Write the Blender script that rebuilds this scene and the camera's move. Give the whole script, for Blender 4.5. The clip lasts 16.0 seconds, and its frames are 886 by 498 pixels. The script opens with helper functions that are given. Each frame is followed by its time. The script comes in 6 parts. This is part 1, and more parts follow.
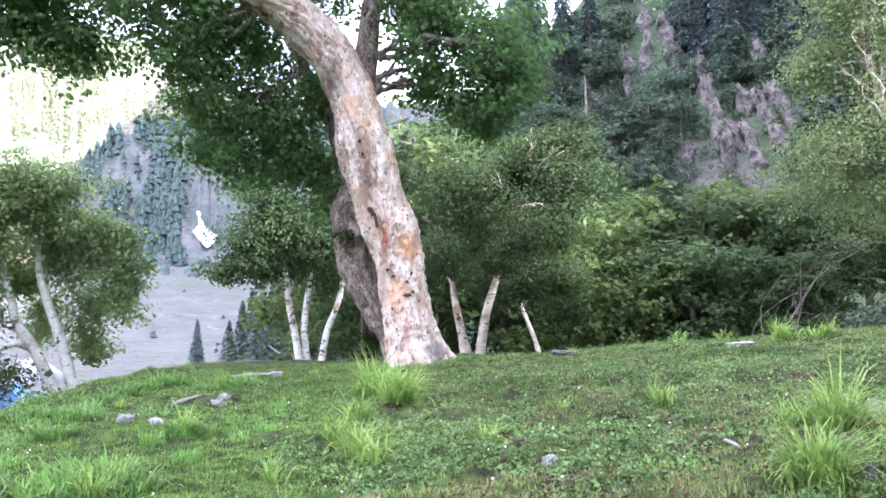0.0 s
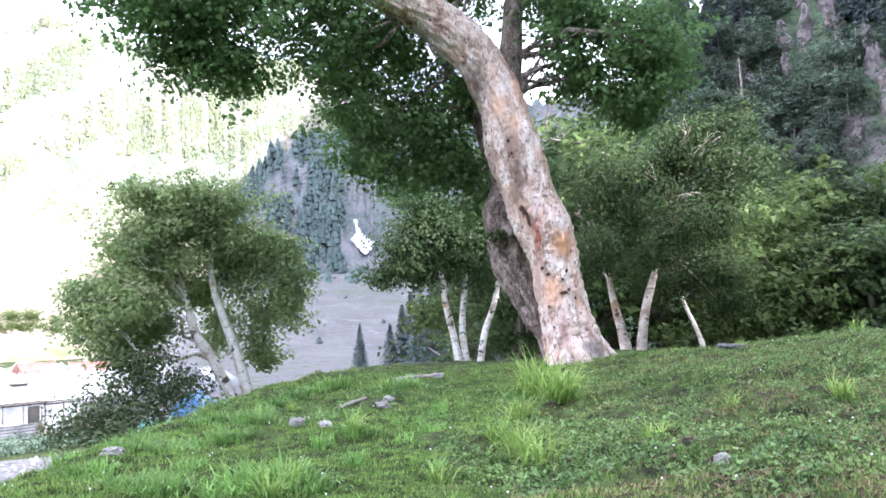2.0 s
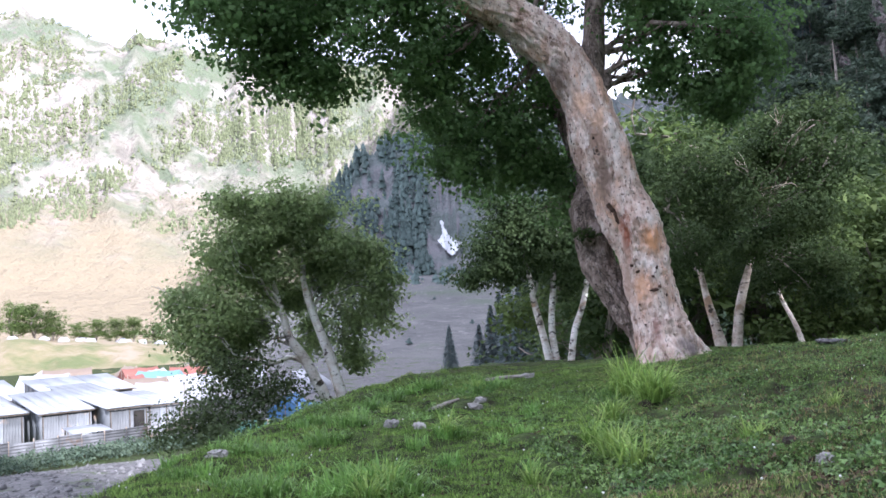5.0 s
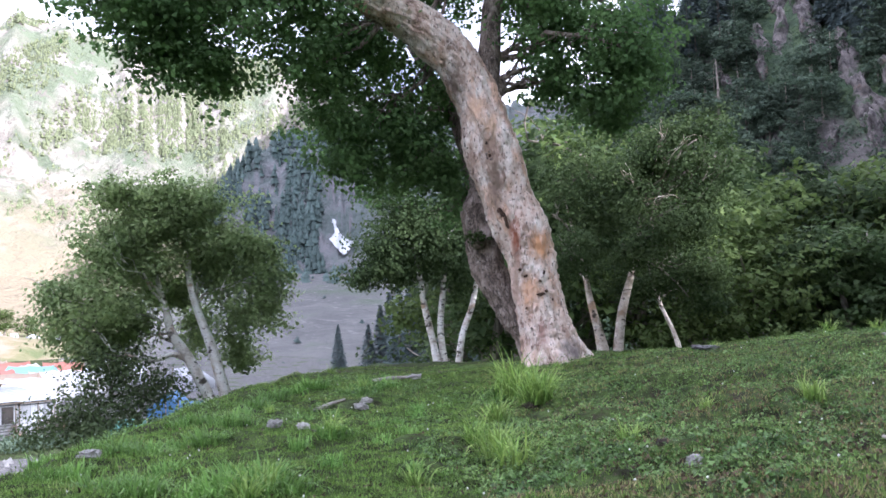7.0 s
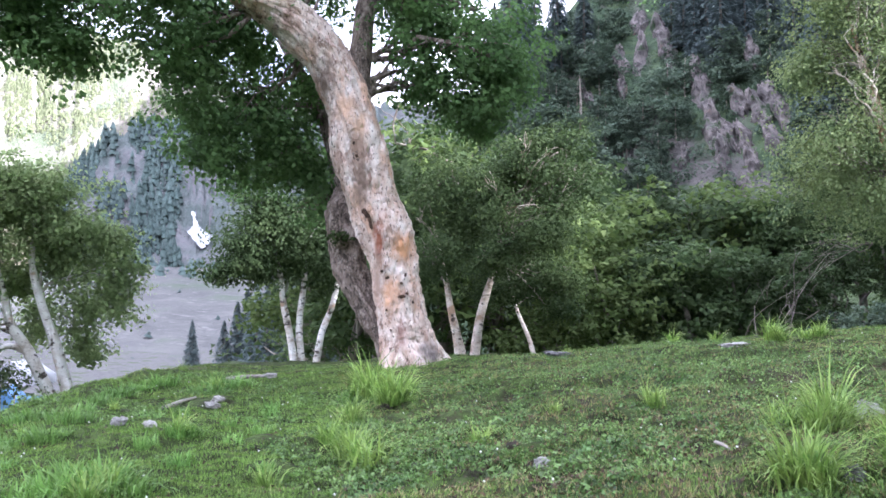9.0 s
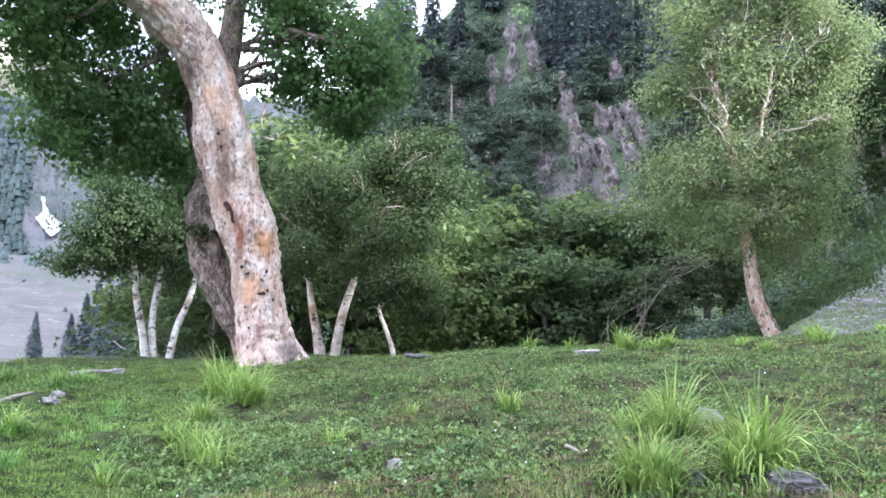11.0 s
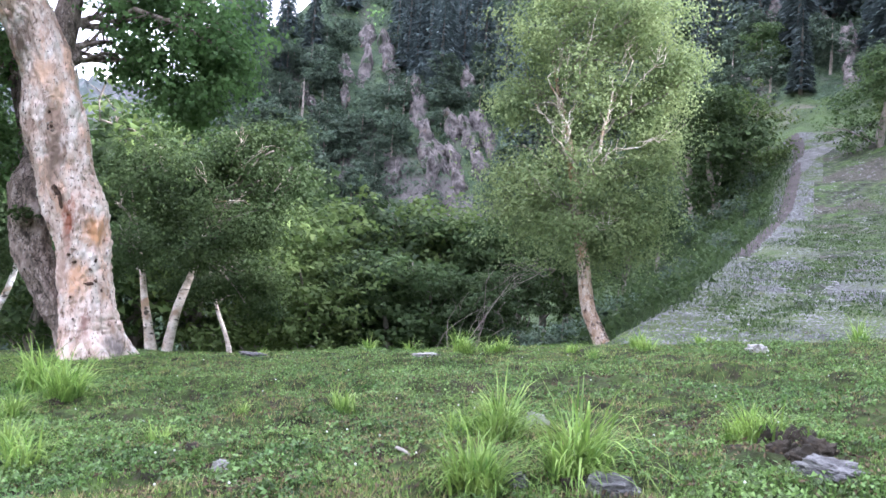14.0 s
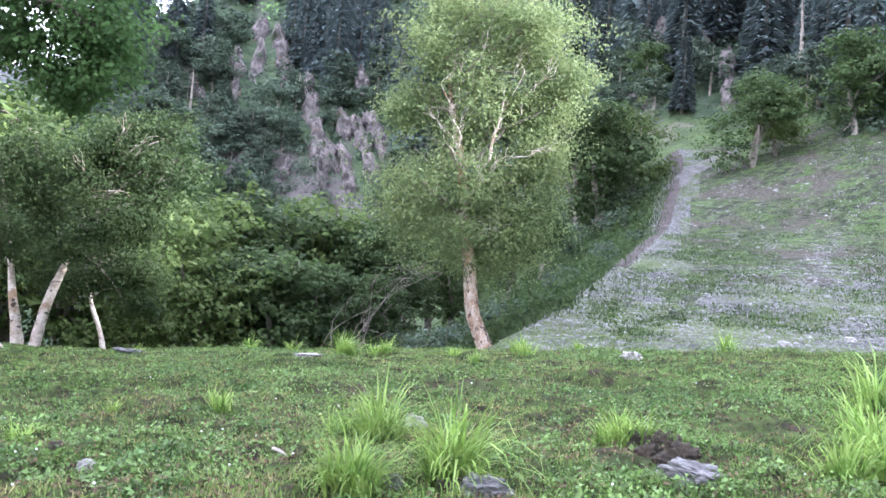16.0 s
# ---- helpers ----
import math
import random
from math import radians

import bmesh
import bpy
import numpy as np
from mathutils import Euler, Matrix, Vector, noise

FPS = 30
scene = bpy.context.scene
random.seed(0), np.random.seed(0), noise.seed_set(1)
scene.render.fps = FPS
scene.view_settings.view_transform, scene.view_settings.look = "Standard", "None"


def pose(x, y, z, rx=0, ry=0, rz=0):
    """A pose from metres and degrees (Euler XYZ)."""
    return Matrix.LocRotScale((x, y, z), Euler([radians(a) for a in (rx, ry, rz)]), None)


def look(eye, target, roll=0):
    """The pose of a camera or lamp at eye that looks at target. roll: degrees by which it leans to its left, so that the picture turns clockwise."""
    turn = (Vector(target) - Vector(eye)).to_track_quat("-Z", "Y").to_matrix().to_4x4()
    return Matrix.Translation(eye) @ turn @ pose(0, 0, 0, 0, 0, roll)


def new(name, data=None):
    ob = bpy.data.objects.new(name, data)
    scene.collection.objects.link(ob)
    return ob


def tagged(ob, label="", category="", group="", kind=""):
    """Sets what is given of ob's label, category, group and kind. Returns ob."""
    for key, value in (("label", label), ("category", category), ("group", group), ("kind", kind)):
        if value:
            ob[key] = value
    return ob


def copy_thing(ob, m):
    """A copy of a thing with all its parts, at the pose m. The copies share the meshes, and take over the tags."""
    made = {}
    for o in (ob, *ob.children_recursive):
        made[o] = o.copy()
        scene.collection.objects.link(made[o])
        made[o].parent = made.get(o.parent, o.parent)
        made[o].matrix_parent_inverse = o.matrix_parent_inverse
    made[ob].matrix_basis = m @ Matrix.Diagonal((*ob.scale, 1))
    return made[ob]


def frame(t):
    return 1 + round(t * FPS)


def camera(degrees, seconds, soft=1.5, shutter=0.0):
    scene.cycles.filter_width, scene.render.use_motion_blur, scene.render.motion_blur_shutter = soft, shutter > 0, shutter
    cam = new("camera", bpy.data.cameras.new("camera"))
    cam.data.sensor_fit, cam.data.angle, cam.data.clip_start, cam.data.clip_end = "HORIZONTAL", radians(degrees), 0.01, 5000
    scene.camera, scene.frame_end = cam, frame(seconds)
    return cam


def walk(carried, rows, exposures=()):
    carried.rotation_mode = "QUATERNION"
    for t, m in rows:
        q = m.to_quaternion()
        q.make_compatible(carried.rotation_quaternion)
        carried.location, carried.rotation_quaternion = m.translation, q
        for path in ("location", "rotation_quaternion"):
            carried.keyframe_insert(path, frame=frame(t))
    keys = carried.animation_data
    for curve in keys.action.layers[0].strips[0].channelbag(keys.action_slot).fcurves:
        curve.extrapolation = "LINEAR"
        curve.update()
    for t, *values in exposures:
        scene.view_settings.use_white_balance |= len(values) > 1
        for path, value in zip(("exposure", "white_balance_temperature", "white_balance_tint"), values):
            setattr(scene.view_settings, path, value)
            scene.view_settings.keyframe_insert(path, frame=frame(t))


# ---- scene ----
cam = camera(52.56, 16.0, soft=1.6)
PATH = [
    (0, (-0.004, -0.003, 1.501), (-0.3385, 1.9643, 1.6406), 0.14),
    (0.5, (-0.004, 0.003, 1.501), (-0.4137, 1.9552, 1.6411), -0.30),
    (1, (-0.010, 0.000, 1.501), (-0.4937, 1.9359, 1.6410), -0.74),
    (1.5, (-0.012, 0.016, 1.500), (-0.5873, 1.9262, 1.6417), -1.39),
    (2, (-0.013, 0.018, 1.502), (-0.6770, 1.8987, 1.6451), -1.93),
    (2.5, (-0.013, 0.023, 1.497), (-0.7477, 1.8773, 1.6436), -2.32),
    (3, (-0.017, 0.022, 1.499), (-0.8264, 1.8451, 1.6487), -2.76),
    (3.2, (-0.017, 0.029, 1.501), (-0.8557, 1.8380, 1.6513), -2.95),
    (4.2, (-0.008, -0.004, 1.508), (-0.8947, 1.7822, 1.6600), -3.25),
    (5.3, (-0.000, -0.036, 1.518), (-0.8165, 1.7834, 1.6678), -3.00),
    (5.5, (0.002, -0.033, 1.518), (-0.7983, 1.7942, 1.6661), -2.90),
    (6, (0.001, -0.035, 1.516), (-0.7472, 1.8137, 1.6630), -2.61),
    (6.5, (0.003, -0.031, 1.516), (-0.7028, 1.8342, 1.6620), -2.35),
    (7, (0.010, -0.027, 1.518), (-0.6091, 1.8691, 1.6601), -1.88),
    (7.5, (0.006, -0.018, 1.519), (-0.5377, 1.9019, 1.6593), -1.38),
    (8, (0.012, -0.029, 1.518), (-0.4567, 1.9100, 1.6581), -0.85),
    (8.5, (0.016, -0.034, 1.519), (-0.3798, 1.9211, 1.6589), -0.42),
    (9, (0.018, -0.029, 1.518), (-0.3060, 1.9393, 1.6580), 0.04),
    (9.2, (0.011, -0.024, 1.526), (-0.2835, 1.9491, 1.6657), 0.29),
    (11.3, (0.036, 0.046, 1.502), (0.0477, 2.0399, 1.6534), 2.10),
    (11.5, (0.042, 0.045, 1.504), (0.0780, 2.0392, 1.6568), 2.20),
    (12, (0.045, 0.053, 1.502), (0.1479, 2.0439, 1.6589), 2.66),
    (12.5, (0.053, 0.063, 1.500), (0.2101, 2.0507, 1.6603), 2.96),
    (13, (0.052, 0.061, 1.502), (0.2650, 2.0427, 1.6650), 3.31),
    (13.5, (0.054, 0.069, 1.505), (0.3212, 2.0436, 1.6710), 3.68),
    (14, (0.058, 0.064, 1.505), (0.3728, 2.0318, 1.6747), 3.92),
    (14.5, (0.061, 0.063, 1.504), (0.4239, 2.0222, 1.6783), 4.22),
    (15, (0.065, 0.058, 1.503), (0.4844, 2.0054, 1.6832), 4.53),
    (15.5, (0.068, 0.055, 1.504), (0.5510, 1.9865, 1.6897), 4.91),
    (16, (0.075, 0.057, 1.503), (0.6302, 1.9684, 1.6974), 5.33),
]

EXPOSURES = [(0, 2.1), (1.5, 2.0), (3.0, 1.55), (5.5, 0.9), (7.0, 1.11), (9.0, 1.65), (11.5, 1.87), (13.5, 1.83), (14.5, 1.91), (16, 2.1)]
walk(cam, [(t, look(eye, target, roll)) for t, eye, target, roll in PATH], [(t, stops, 5600, 21) for t, stops in EXPOSURES])

# ---- light: the sun stands behind the forested mountain, sky light fills the shade ----
SUN_AZ, SUN_EL = -112.0, 25.0
world = bpy.data.worlds.new("sky")
scene.world = world
world.use_nodes = True
wn, wl = world.node_tree.nodes, world.node_tree.links
wn.clear()
sky = wn.new("ShaderNodeTexSky")
sky.sky_type, sky.sun_disc = "NISHITA", False
sky.sun_elevation, sky.sun_rotation = radians(SUN_EL), radians(-SUN_AZ)
sky.altitude, sky.dust_density = 2700, 2.5
cloud_co = wn.new("ShaderNodeTexCoord")
cloud_map = wn.new("ShaderNodeMapping")
cloud_map.inputs["Scale"].default_value = (1, 1, 3)
cloud = wn.new("ShaderNodeTexNoise")
cloud.inputs["Scale"].default_value, cloud.inputs["Detail"].default_value = 2.2, 6
cloud_ramp = wn.new("ShaderNodeValToRGB")
cloud_ramp.color_ramp.elements[0].position, cloud_ramp.color_ramp.elements[1].position = 0.22, 0.40
cloud_tone = wn.new("ShaderNodeValToRGB")
cloud_tone.color_ramp.elements.new(0.5)
for e, (p, c) in zip(cloud_tone.color_ramp.elements, [(0.38, (0.40, 0.42, 0.50)), (0.52, (0.84, 0.85, 0.88)), (0.64, (1.0, 1.0, 1.0))]):
    e.position, e.color = p, (*c, 1)
cloud_light = wn.new("ShaderNodeVectorMath")
cloud_light.operation = "SCALE"
cloud_light.inputs["Scale"].default_value = 10.6
mix = wn.new("ShaderNodeMixRGB")
bg, wo = wn.new("ShaderNodeBackground"), wn.new("ShaderNodeOutputWorld")
bg.inputs["Strength"].default_value = 0.15
wl.new(cloud_co.outputs["Generated"], cloud_map.inputs["Vector"])
wl.new(cloud_map.outputs["Vector"], cloud.inputs["Vector"])
wl.new(cloud.outputs["Fac"], cloud_ramp.inputs["Fac"])
wl.new(cloud_ramp.outputs["Color"], mix.inputs["Fac"])
wl.new(cloud.outputs["Fac"], cloud_tone.inputs["Fac"])
wl.new(cloud_tone.outputs["Color"], cloud_light.inputs[0])
wl.new(cloud_light.outputs["Vector"], mix.inputs["Color2"])
wl.new(sky.outputs["Color"], mix.inputs["Color1"])
wl.new(mix.outputs["Color"], bg.inputs["Color"])
wl.new(bg.outputs["Background"], wo.inputs["Surface"])

sun = new("sun", bpy.data.lights.new("sun", "SUN"))
sun.data.energy, sun.data.angle, sun.data.color = 4.8, radians(0.5), (1.0, 0.95, 0.87)
sun_way = Vector((-math.sin(radians(SUN_AZ)) * math.cos(radians(SUN_EL)), math.cos(radians(SUN_AZ)) * math.cos(radians(SUN_EL)), math.sin(radians(SUN_EL))))
sun.matrix_world = look(sun_way * 50, (0, 0, 0))


# ---- materials ----
def surface(name, ramp, scale=1.0, rough=0.85, bump=0.3, bump_scale=20.0, spots=None, islands=0.0, glow=0.0, place="Position", stretch=(1, 1, 1), spec=0.3, objects=0.0, through_light=0.0, facing=None, detail=6.0, plates=None, patches=(), heights=None):
    """A noise-coloured material. ramp: rows of (position, colour). spots: (scale, low, high, colour) of a second noise.
    plates: (scale, crack width, colour, stretch) of flaking plates; patches: (centre, radii, colour) of single stains
    and painted side shade; heights: (low, high, colour, wander) of lower slopes.
    islands: brightness change from piece to piece; objects: from object to object; facing: colour of flat-lying parts."""
    m = bpy.data.materials.new(name)
    m.use_nodes = True
    n, l = m.node_tree.nodes, m.node_tree.links
    n.clear()
    out, bsdf = n.new("ShaderNodeOutputMaterial"), n.new("ShaderNodeBsdfPrincipled")
    bsdf.inputs["Roughness"].default_value = rough
    bsdf.inputs["Specular IOR Level"].default_value = spec
    geo, co = n.new("ShaderNodeNewGeometry"), n.new("ShaderNodeTexCoord")
    vec = geo.outputs["Position"] if place == "Position" else co.outputs["Object"]
    mp = n.new("ShaderNodeMapping")
    mp.inputs["Scale"].default_value = stretch
    l.new(vec, mp.inputs["Vector"])

    def noise_tex(s, d=6.0):
        t = n.new("ShaderNodeTexNoise")
        t.inputs["Scale"].default_value, t.inputs["Detail"].default_value = s, d
        t.inputs["Roughness"].default_value = 0.62
        l.new(mp.outputs["Vector"], t.inputs["Vector"])
        return t.outputs["Fac"]

    cr = n.new("ShaderNodeValToRGB")
    while len(cr.color_ramp.elements) < len(ramp):
        cr.color_ramp.elements.new(0.5)
    for e, (p, c) in zip(cr.color_ramp.elements, ramp):
        e.position, e.color = p, (*c, 1)
    l.new(noise_tex(scale, detail), cr.inputs["Fac"])
    colour = cr.outputs["Color"]

    def blend(fac, c2):
        mx = n.new("ShaderNodeMixRGB")
        l.new(fac, mx.inputs["Fac"])
        l.new(colour, mx.inputs["Color1"])
        mx.inputs["Color2"].default_value = (*c2, 1)
        return mx.outputs["Color"]

    def band(value, low, high):
        mr = n.new("ShaderNodeMapRange")
        mr.inputs["From Min"].default_value, mr.inputs["From Max"].default_value = low, high
        l.new(value, mr.inputs["Value"])
        return mr.outputs["Result"]

    for s, low, high, c in spots or ():
        colour = blend(band(noise_tex(s, 5.0), low, high), c)
    for centre, radii, c in patches:
        sub, mul, dist = n.new("ShaderNodeVectorMath"), n.new("ShaderNodeVectorMath"), n.new("ShaderNodeVectorMath")
        sub.operation, mul.operation, dist.operation = "SUBTRACT", "DIVIDE", "LENGTH"
        sub.inputs[1].default_value, mul.inputs[1].default_value = centre, radii
        l.new(geo.outputs["Position"], sub.inputs[0])
        l.new(sub.outputs["Vector"], mul.inputs[0])
        l.new(mul.outputs["Vector"], dist.inputs[0])
        edge = n.new("ShaderNodeMath")
        edge.operation = "MULTIPLY_ADD"
        edge.inputs[1].default_value = 2.2
        l.new(noise_tex(7.0, 5.0), edge.inputs[0])
        l.new(dist.outputs["Value"], edge.inputs[2])
        colour = blend(band(edge.outputs["Value"], 2.3, 1.35), c)
    if heights:
        sep_z = n.new("ShaderNodeSeparateXYZ")
        l.new(geo.outputs["Position"], sep_z.inputs["Vector"])
        z0, z1, c, wander = heights
        add = n.new("ShaderNodeMath")
        add.operation = "MULTIPLY_ADD"
        add.inputs[1].default_value = wander
        l.new(noise_tex(0.02, 8.0), add.inputs[0])
        l.new(sep_z.outputs["Z"], add.inputs[2])
        colour = blend(band(add.outputs["Value"], z1 + wander * 0.5, z0 + wander * 0.5), c)
    crack = None
    if plates:
        ps, pw, pc, pst = plates
        wob = n.new("ShaderNodeTexNoise")
        wob.inputs["Scale"].default_value, wob.inputs["Detail"].default_value = 5.0, 4.0
        l.new(mp.outputs["Vector"], wob.inputs["Vector"])
        bend = n.new("ShaderNodeVectorMath")
        bend.operation = "MULTIPLY_ADD"
        bend.inputs[1].default_value = (0.16, 0.16, 0.16)
        l.new(wob.outputs["Color"], bend.inputs[0])
        l.new(vec, bend.inputs[2])
        pmap = n.new("ShaderNodeMapping")
        pmap.inputs["Scale"].default_value = pst
        l.new(bend.outputs["Vector"], pmap.inputs["Vector"])
        vor = n.new("ShaderNodeTexVoronoi")
        vor.feature = "DISTANCE_TO_EDGE"
        vor.inputs["Scale"].default_value = ps
        l.new(pmap.outputs["Vector"], vor.inputs["Vector"])
        both = n.new("ShaderNodeMath")
        both.operation = "MULTIPLY"
        l.new(band(vor.outputs["Distance"], pw, 0.0), both.inputs[0])
        l.new(band(noise_tex(2.2, 3.0), 0.40, 0.52), both.inputs[1])
        crack = both.outputs["Value"]
        colour = blend(crack, pc)
    if facing:
        sep = n.new("ShaderNodeSeparateXYZ")
        l.new(geo.outputs["Normal"], sep.inputs["Vector"])
        low, high, c = facing
        colour = blend(band(sep.outputs["Z"], low, high), c)

    def vary(value, amount):
        hsv = n.new("ShaderNodeHueSaturation")
        mr = n.new("ShaderNodeMapRange")
        mr.inputs["To Min"].default_value, mr.inputs["To Max"].default_value = 1 - amount, 1 + amount
        l.new(value, mr.inputs["Value"])
        l.new(mr.outputs["Result"], hsv.inputs["Value"])
        l.new(colour, hsv.inputs["Color"])
        return hsv.outputs["Color"]

    if islands:
        colour = vary(geo.outputs["Random Per Island"], islands)
    if objects:
        info = n.new("ShaderNodeObjectInfo")
        colour = vary(info.outputs["Random"], objects)
    l.new(colour, bsdf.inputs["Base Color"])
    if bump:
        b = n.new("ShaderNodeBump")
        b.inputs["Strength"].default_value, b.inputs["Distance"].default_value = bump, 0.6 / bump_scale
        height = noise_tex(bump_scale)
        if crack is not None:
            cut = n.new("ShaderNodeMath")
            cut.operation = "MULTIPLY_ADD"
            cut.inputs[1].default_value = -0.6
            l.new(crack, cut.inputs[0])
            l.new(height, cut.inputs[2])
            height = cut.outputs["Value"]
        l.new(height, b.inputs["Height"])
        l.new(b.outputs["Normal"], bsdf.inputs["Normal"])
    last = bsdf.outputs["BSDF"]
    if through_light:
        tr, ms = n.new("ShaderNodeBsdfTranslucent"), n.new("ShaderNodeMixShader")
        l.new(colour, tr.inputs["Color"])
        ms.inputs["Fac"].default_value = through_light
        l.new(last, ms.inputs[1])
        l.new(tr.outputs["BSDF"], ms.inputs[2])
        last = ms.outputs["Shader"]
    l.new(last, out.inputs["Surface"])
    return m


def leaf_mat(name, dark, light, transl=0.4, objects=0.15):
    return surface(name, [(0.3, dark), (0.7, light)], scale=1.3, rough=0.65, bump=0, islands=0.24, objects=objects, through_light=transl, spec=0.25)


# soil and moss, darkened further to paint the shadowed gaps between plants
TURF = surface("turf", [(0.34, (0.018, 0.015, 0.010)), (0.48, (0.036, 0.050, 0.017)), (0.64, (0.072, 0.108, 0.031))], scale=6.5, bump=1.0, bump_scale=18, spec=0.1,
               spots=[(0.9, 0.60, 0.70, (0.065, 0.052, 0.036)), (6.0, 0.58, 0.66, (0.045, 0.035, 0.027))])
SCREE = surface("scree", [(0.40, (0.045, 0.046, 0.044)), (0.52, (0.098, 0.098, 0.099)), (0.62, (0.195, 0.195, 0.199))], scale=9.0, detail=12.0, bump=1.0, bump_scale=6, spots=[(0.16, 0.46, 0.62, (0.07, 0.098, 0.03)), (1.0, 0.53, 0.62, (0.052, 0.082, 0.022)), (3.2, 0.58, 0.66, (0.085, 0.105, 0.035)), (2.2, 0.64, 0.70, (0.065, 0.052, 0.042))])
# the last, darkest spots paint small shadows into the green and brown turf
SLOPE_TURF = surface("slope_turf", [(0.40, (0.015, 0.019, 0.009)), (0.5, (0.034, 0.052, 0.018)), (0.60, (0.068, 0.097, 0.032))], scale=1.8, bump=1.0, bump_scale=5, detail=9.0, spots=[(0.32, 0.50, 0.60, (0.058, 0.052, 0.040)), (0.75, 0.54, 0.62, (0.052, 0.092, 0.020)), (4.0, 0.60, 0.65, (0.14, 0.139, 0.138)), (1.3, 0.58, 0.64, (0.022, 0.024, 0.014))])
FOREST_FLOOR = surface("forest_floor", [(0.3, (0.03, 0.045, 0.018)), (0.7, (0.075, 0.12, 0.035))], scale=0.3, bump=0.9, bump_scale=1.5, spots=[(0.12, 0.6, 0.7, (0.13, 0.11, 0.095))])
HILL = surface("hillside", [(0.3, (0.03, 0.05, 0.03)), (0.5, (0.055, 0.09, 0.045)), (0.72, (0.10, 0.135, 0.06))], scale=0.4, bump=1.0, bump_scale=0.6, facing=(0.62, 0.46, (0.15, 0.137, 0.13)), spots=[(0.09, 0.56, 0.64, (0.13, 0.117, 0.113))])
ROCK = surface("rock", [(0.36, (0.055, 0.048, 0.048)), (0.47, (0.135, 0.119, 0.116)), (0.62, (0.27, 0.235, 0.225))], scale=0.9, bump=1.0, bump_scale=0.9, stretch=(1, 1, 0.8), detail=9.0, spots=[(0.45, 0.55, 0.61, (0.045, 0.07, 0.035)), (1.3, 0.60, 0.66, (0.045, 0.04, 0.04)), (0.25, 0.60, 0.68, (0.22, 0.155, 0.13))])
STONE = surface("stone", [(0.3, (0.19, 0.18, 0.172)), (0.7, (0.45, 0.435, 0.42))], scale=9, bump=0.6, bump_scale=35, objects=0.3)
DARK_STONE = surface("dark_stone", [(0.36, (0.055, 0.053, 0.055)), (0.5, (0.13, 0.127, 0.13)), (0.66, (0.27, 0.265, 0.265))], scale=11, bump=1.0, bump_scale=40, stretch=(1, 1, 3), detail=10.0, spots=[(6, 0.60, 0.66, (0.33, 0.325, 0.32))])
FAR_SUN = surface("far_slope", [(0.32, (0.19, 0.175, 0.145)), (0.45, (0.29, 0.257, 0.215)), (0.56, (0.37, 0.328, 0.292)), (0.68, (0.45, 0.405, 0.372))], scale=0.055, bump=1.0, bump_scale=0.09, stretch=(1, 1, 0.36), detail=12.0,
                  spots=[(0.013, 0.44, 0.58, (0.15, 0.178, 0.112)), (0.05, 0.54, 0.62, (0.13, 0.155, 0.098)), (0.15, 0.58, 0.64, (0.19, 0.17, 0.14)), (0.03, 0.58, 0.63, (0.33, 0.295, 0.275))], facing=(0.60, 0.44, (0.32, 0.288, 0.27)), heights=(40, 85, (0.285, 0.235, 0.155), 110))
# purple-grey rock, with the bluish haze of distance mixed into the colour
HAZY_SPUR = surface("spur", [(0.32, (0.085, 0.115, 0.105)), (0.5, (0.13, 0.15, 0.145)), (0.66, (0.20, 0.188, 0.20))], scale=0.05, bump=1.0, bump_scale=0.1, facing=(0.66, 0.48, (0.20, 0.188, 0.203)))
FAN = surface("gravel_fan", [(0.3, (0.095, 0.096, 0.095)), (0.5, (0.125, 0.124, 0.121)), (0.7, (0.17, 0.166, 0.16))], scale=0.12, bump=0.8, bump_scale=0.4, detail=10.0, spots=[(0.03, 0.54, 0.64, (0.085, 0.11, 0.075)), (0.4, 0.60, 0.66, (0.20, 0.195, 0.19))])
BANK = surface("bank", [(0.36, (0.13, 0.15, 0.06)), (0.5, (0.23, 0.20, 0.11)), (0.62, (0.32, 0.255, 0.185))], scale=0.10, bump=0.5, bump_scale=0.5)
SNOW = surface("snow", [(0.3, (0.55, 0.57, 0.6)), (0.7, (0.68, 0.69, 0.71))], scale=0.1, bump=0.2, bump_scale=0.5, rough=0.6)
PATH_SOIL = surface("trail_soil", [(0.3, (0.035, 0.028, 0.027)), (0.7, (0.08, 0.066, 0.062))], scale=1.2, bump=0.6, bump_scale=6)
GRAVEL = surface("gravel", [(0.35, (0.07, 0.067, 0.066)), (0.65, (0.165, 0.16, 0.158))], scale=2.5, bump=0.8, bump_scale=5, spots=[(0.4, 0.55, 0.62, (0.06, 0.085, 0.028))])
BARK_DARK = surface("grey_bark", [(0.34, (0.08, 0.063, 0.052)), (0.5, (0.25, 0.195, 0.165)), (0.66, (0.44, 0.37, 0.33))], scale=7, bump=1.0, bump_scale=24, stretch=(1.5, 1.5, 0.7), detail=10.0, spots=[(12, 0.60, 0.66, (0.04, 0.032, 0.028)), (28, 0.62, 0.68, (0.48, 0.44, 0.40))], plates=(14, 0.07, (0.045, 0.036, 0.03), (1.5, 1.5, 0.7)))
BARK_WHITE = surface("birch_bark", [(0.34, (0.42, 0.36, 0.30)), (0.44, (0.70, 0.65, 0.60)), (0.58, (0.86, 0.84, 0.81))], scale=3.0, bump=0.9, bump_scale=20, stretch=(1, 1, 1.6), spots=[(1.4, 0.58, 0.66, (0.42, 0.29, 0.20)), (4.5, 0.57, 0.63, (0.08, 0.065, 0.055)), (16, 0.60, 0.66, (0.25, 0.21, 0.18))])
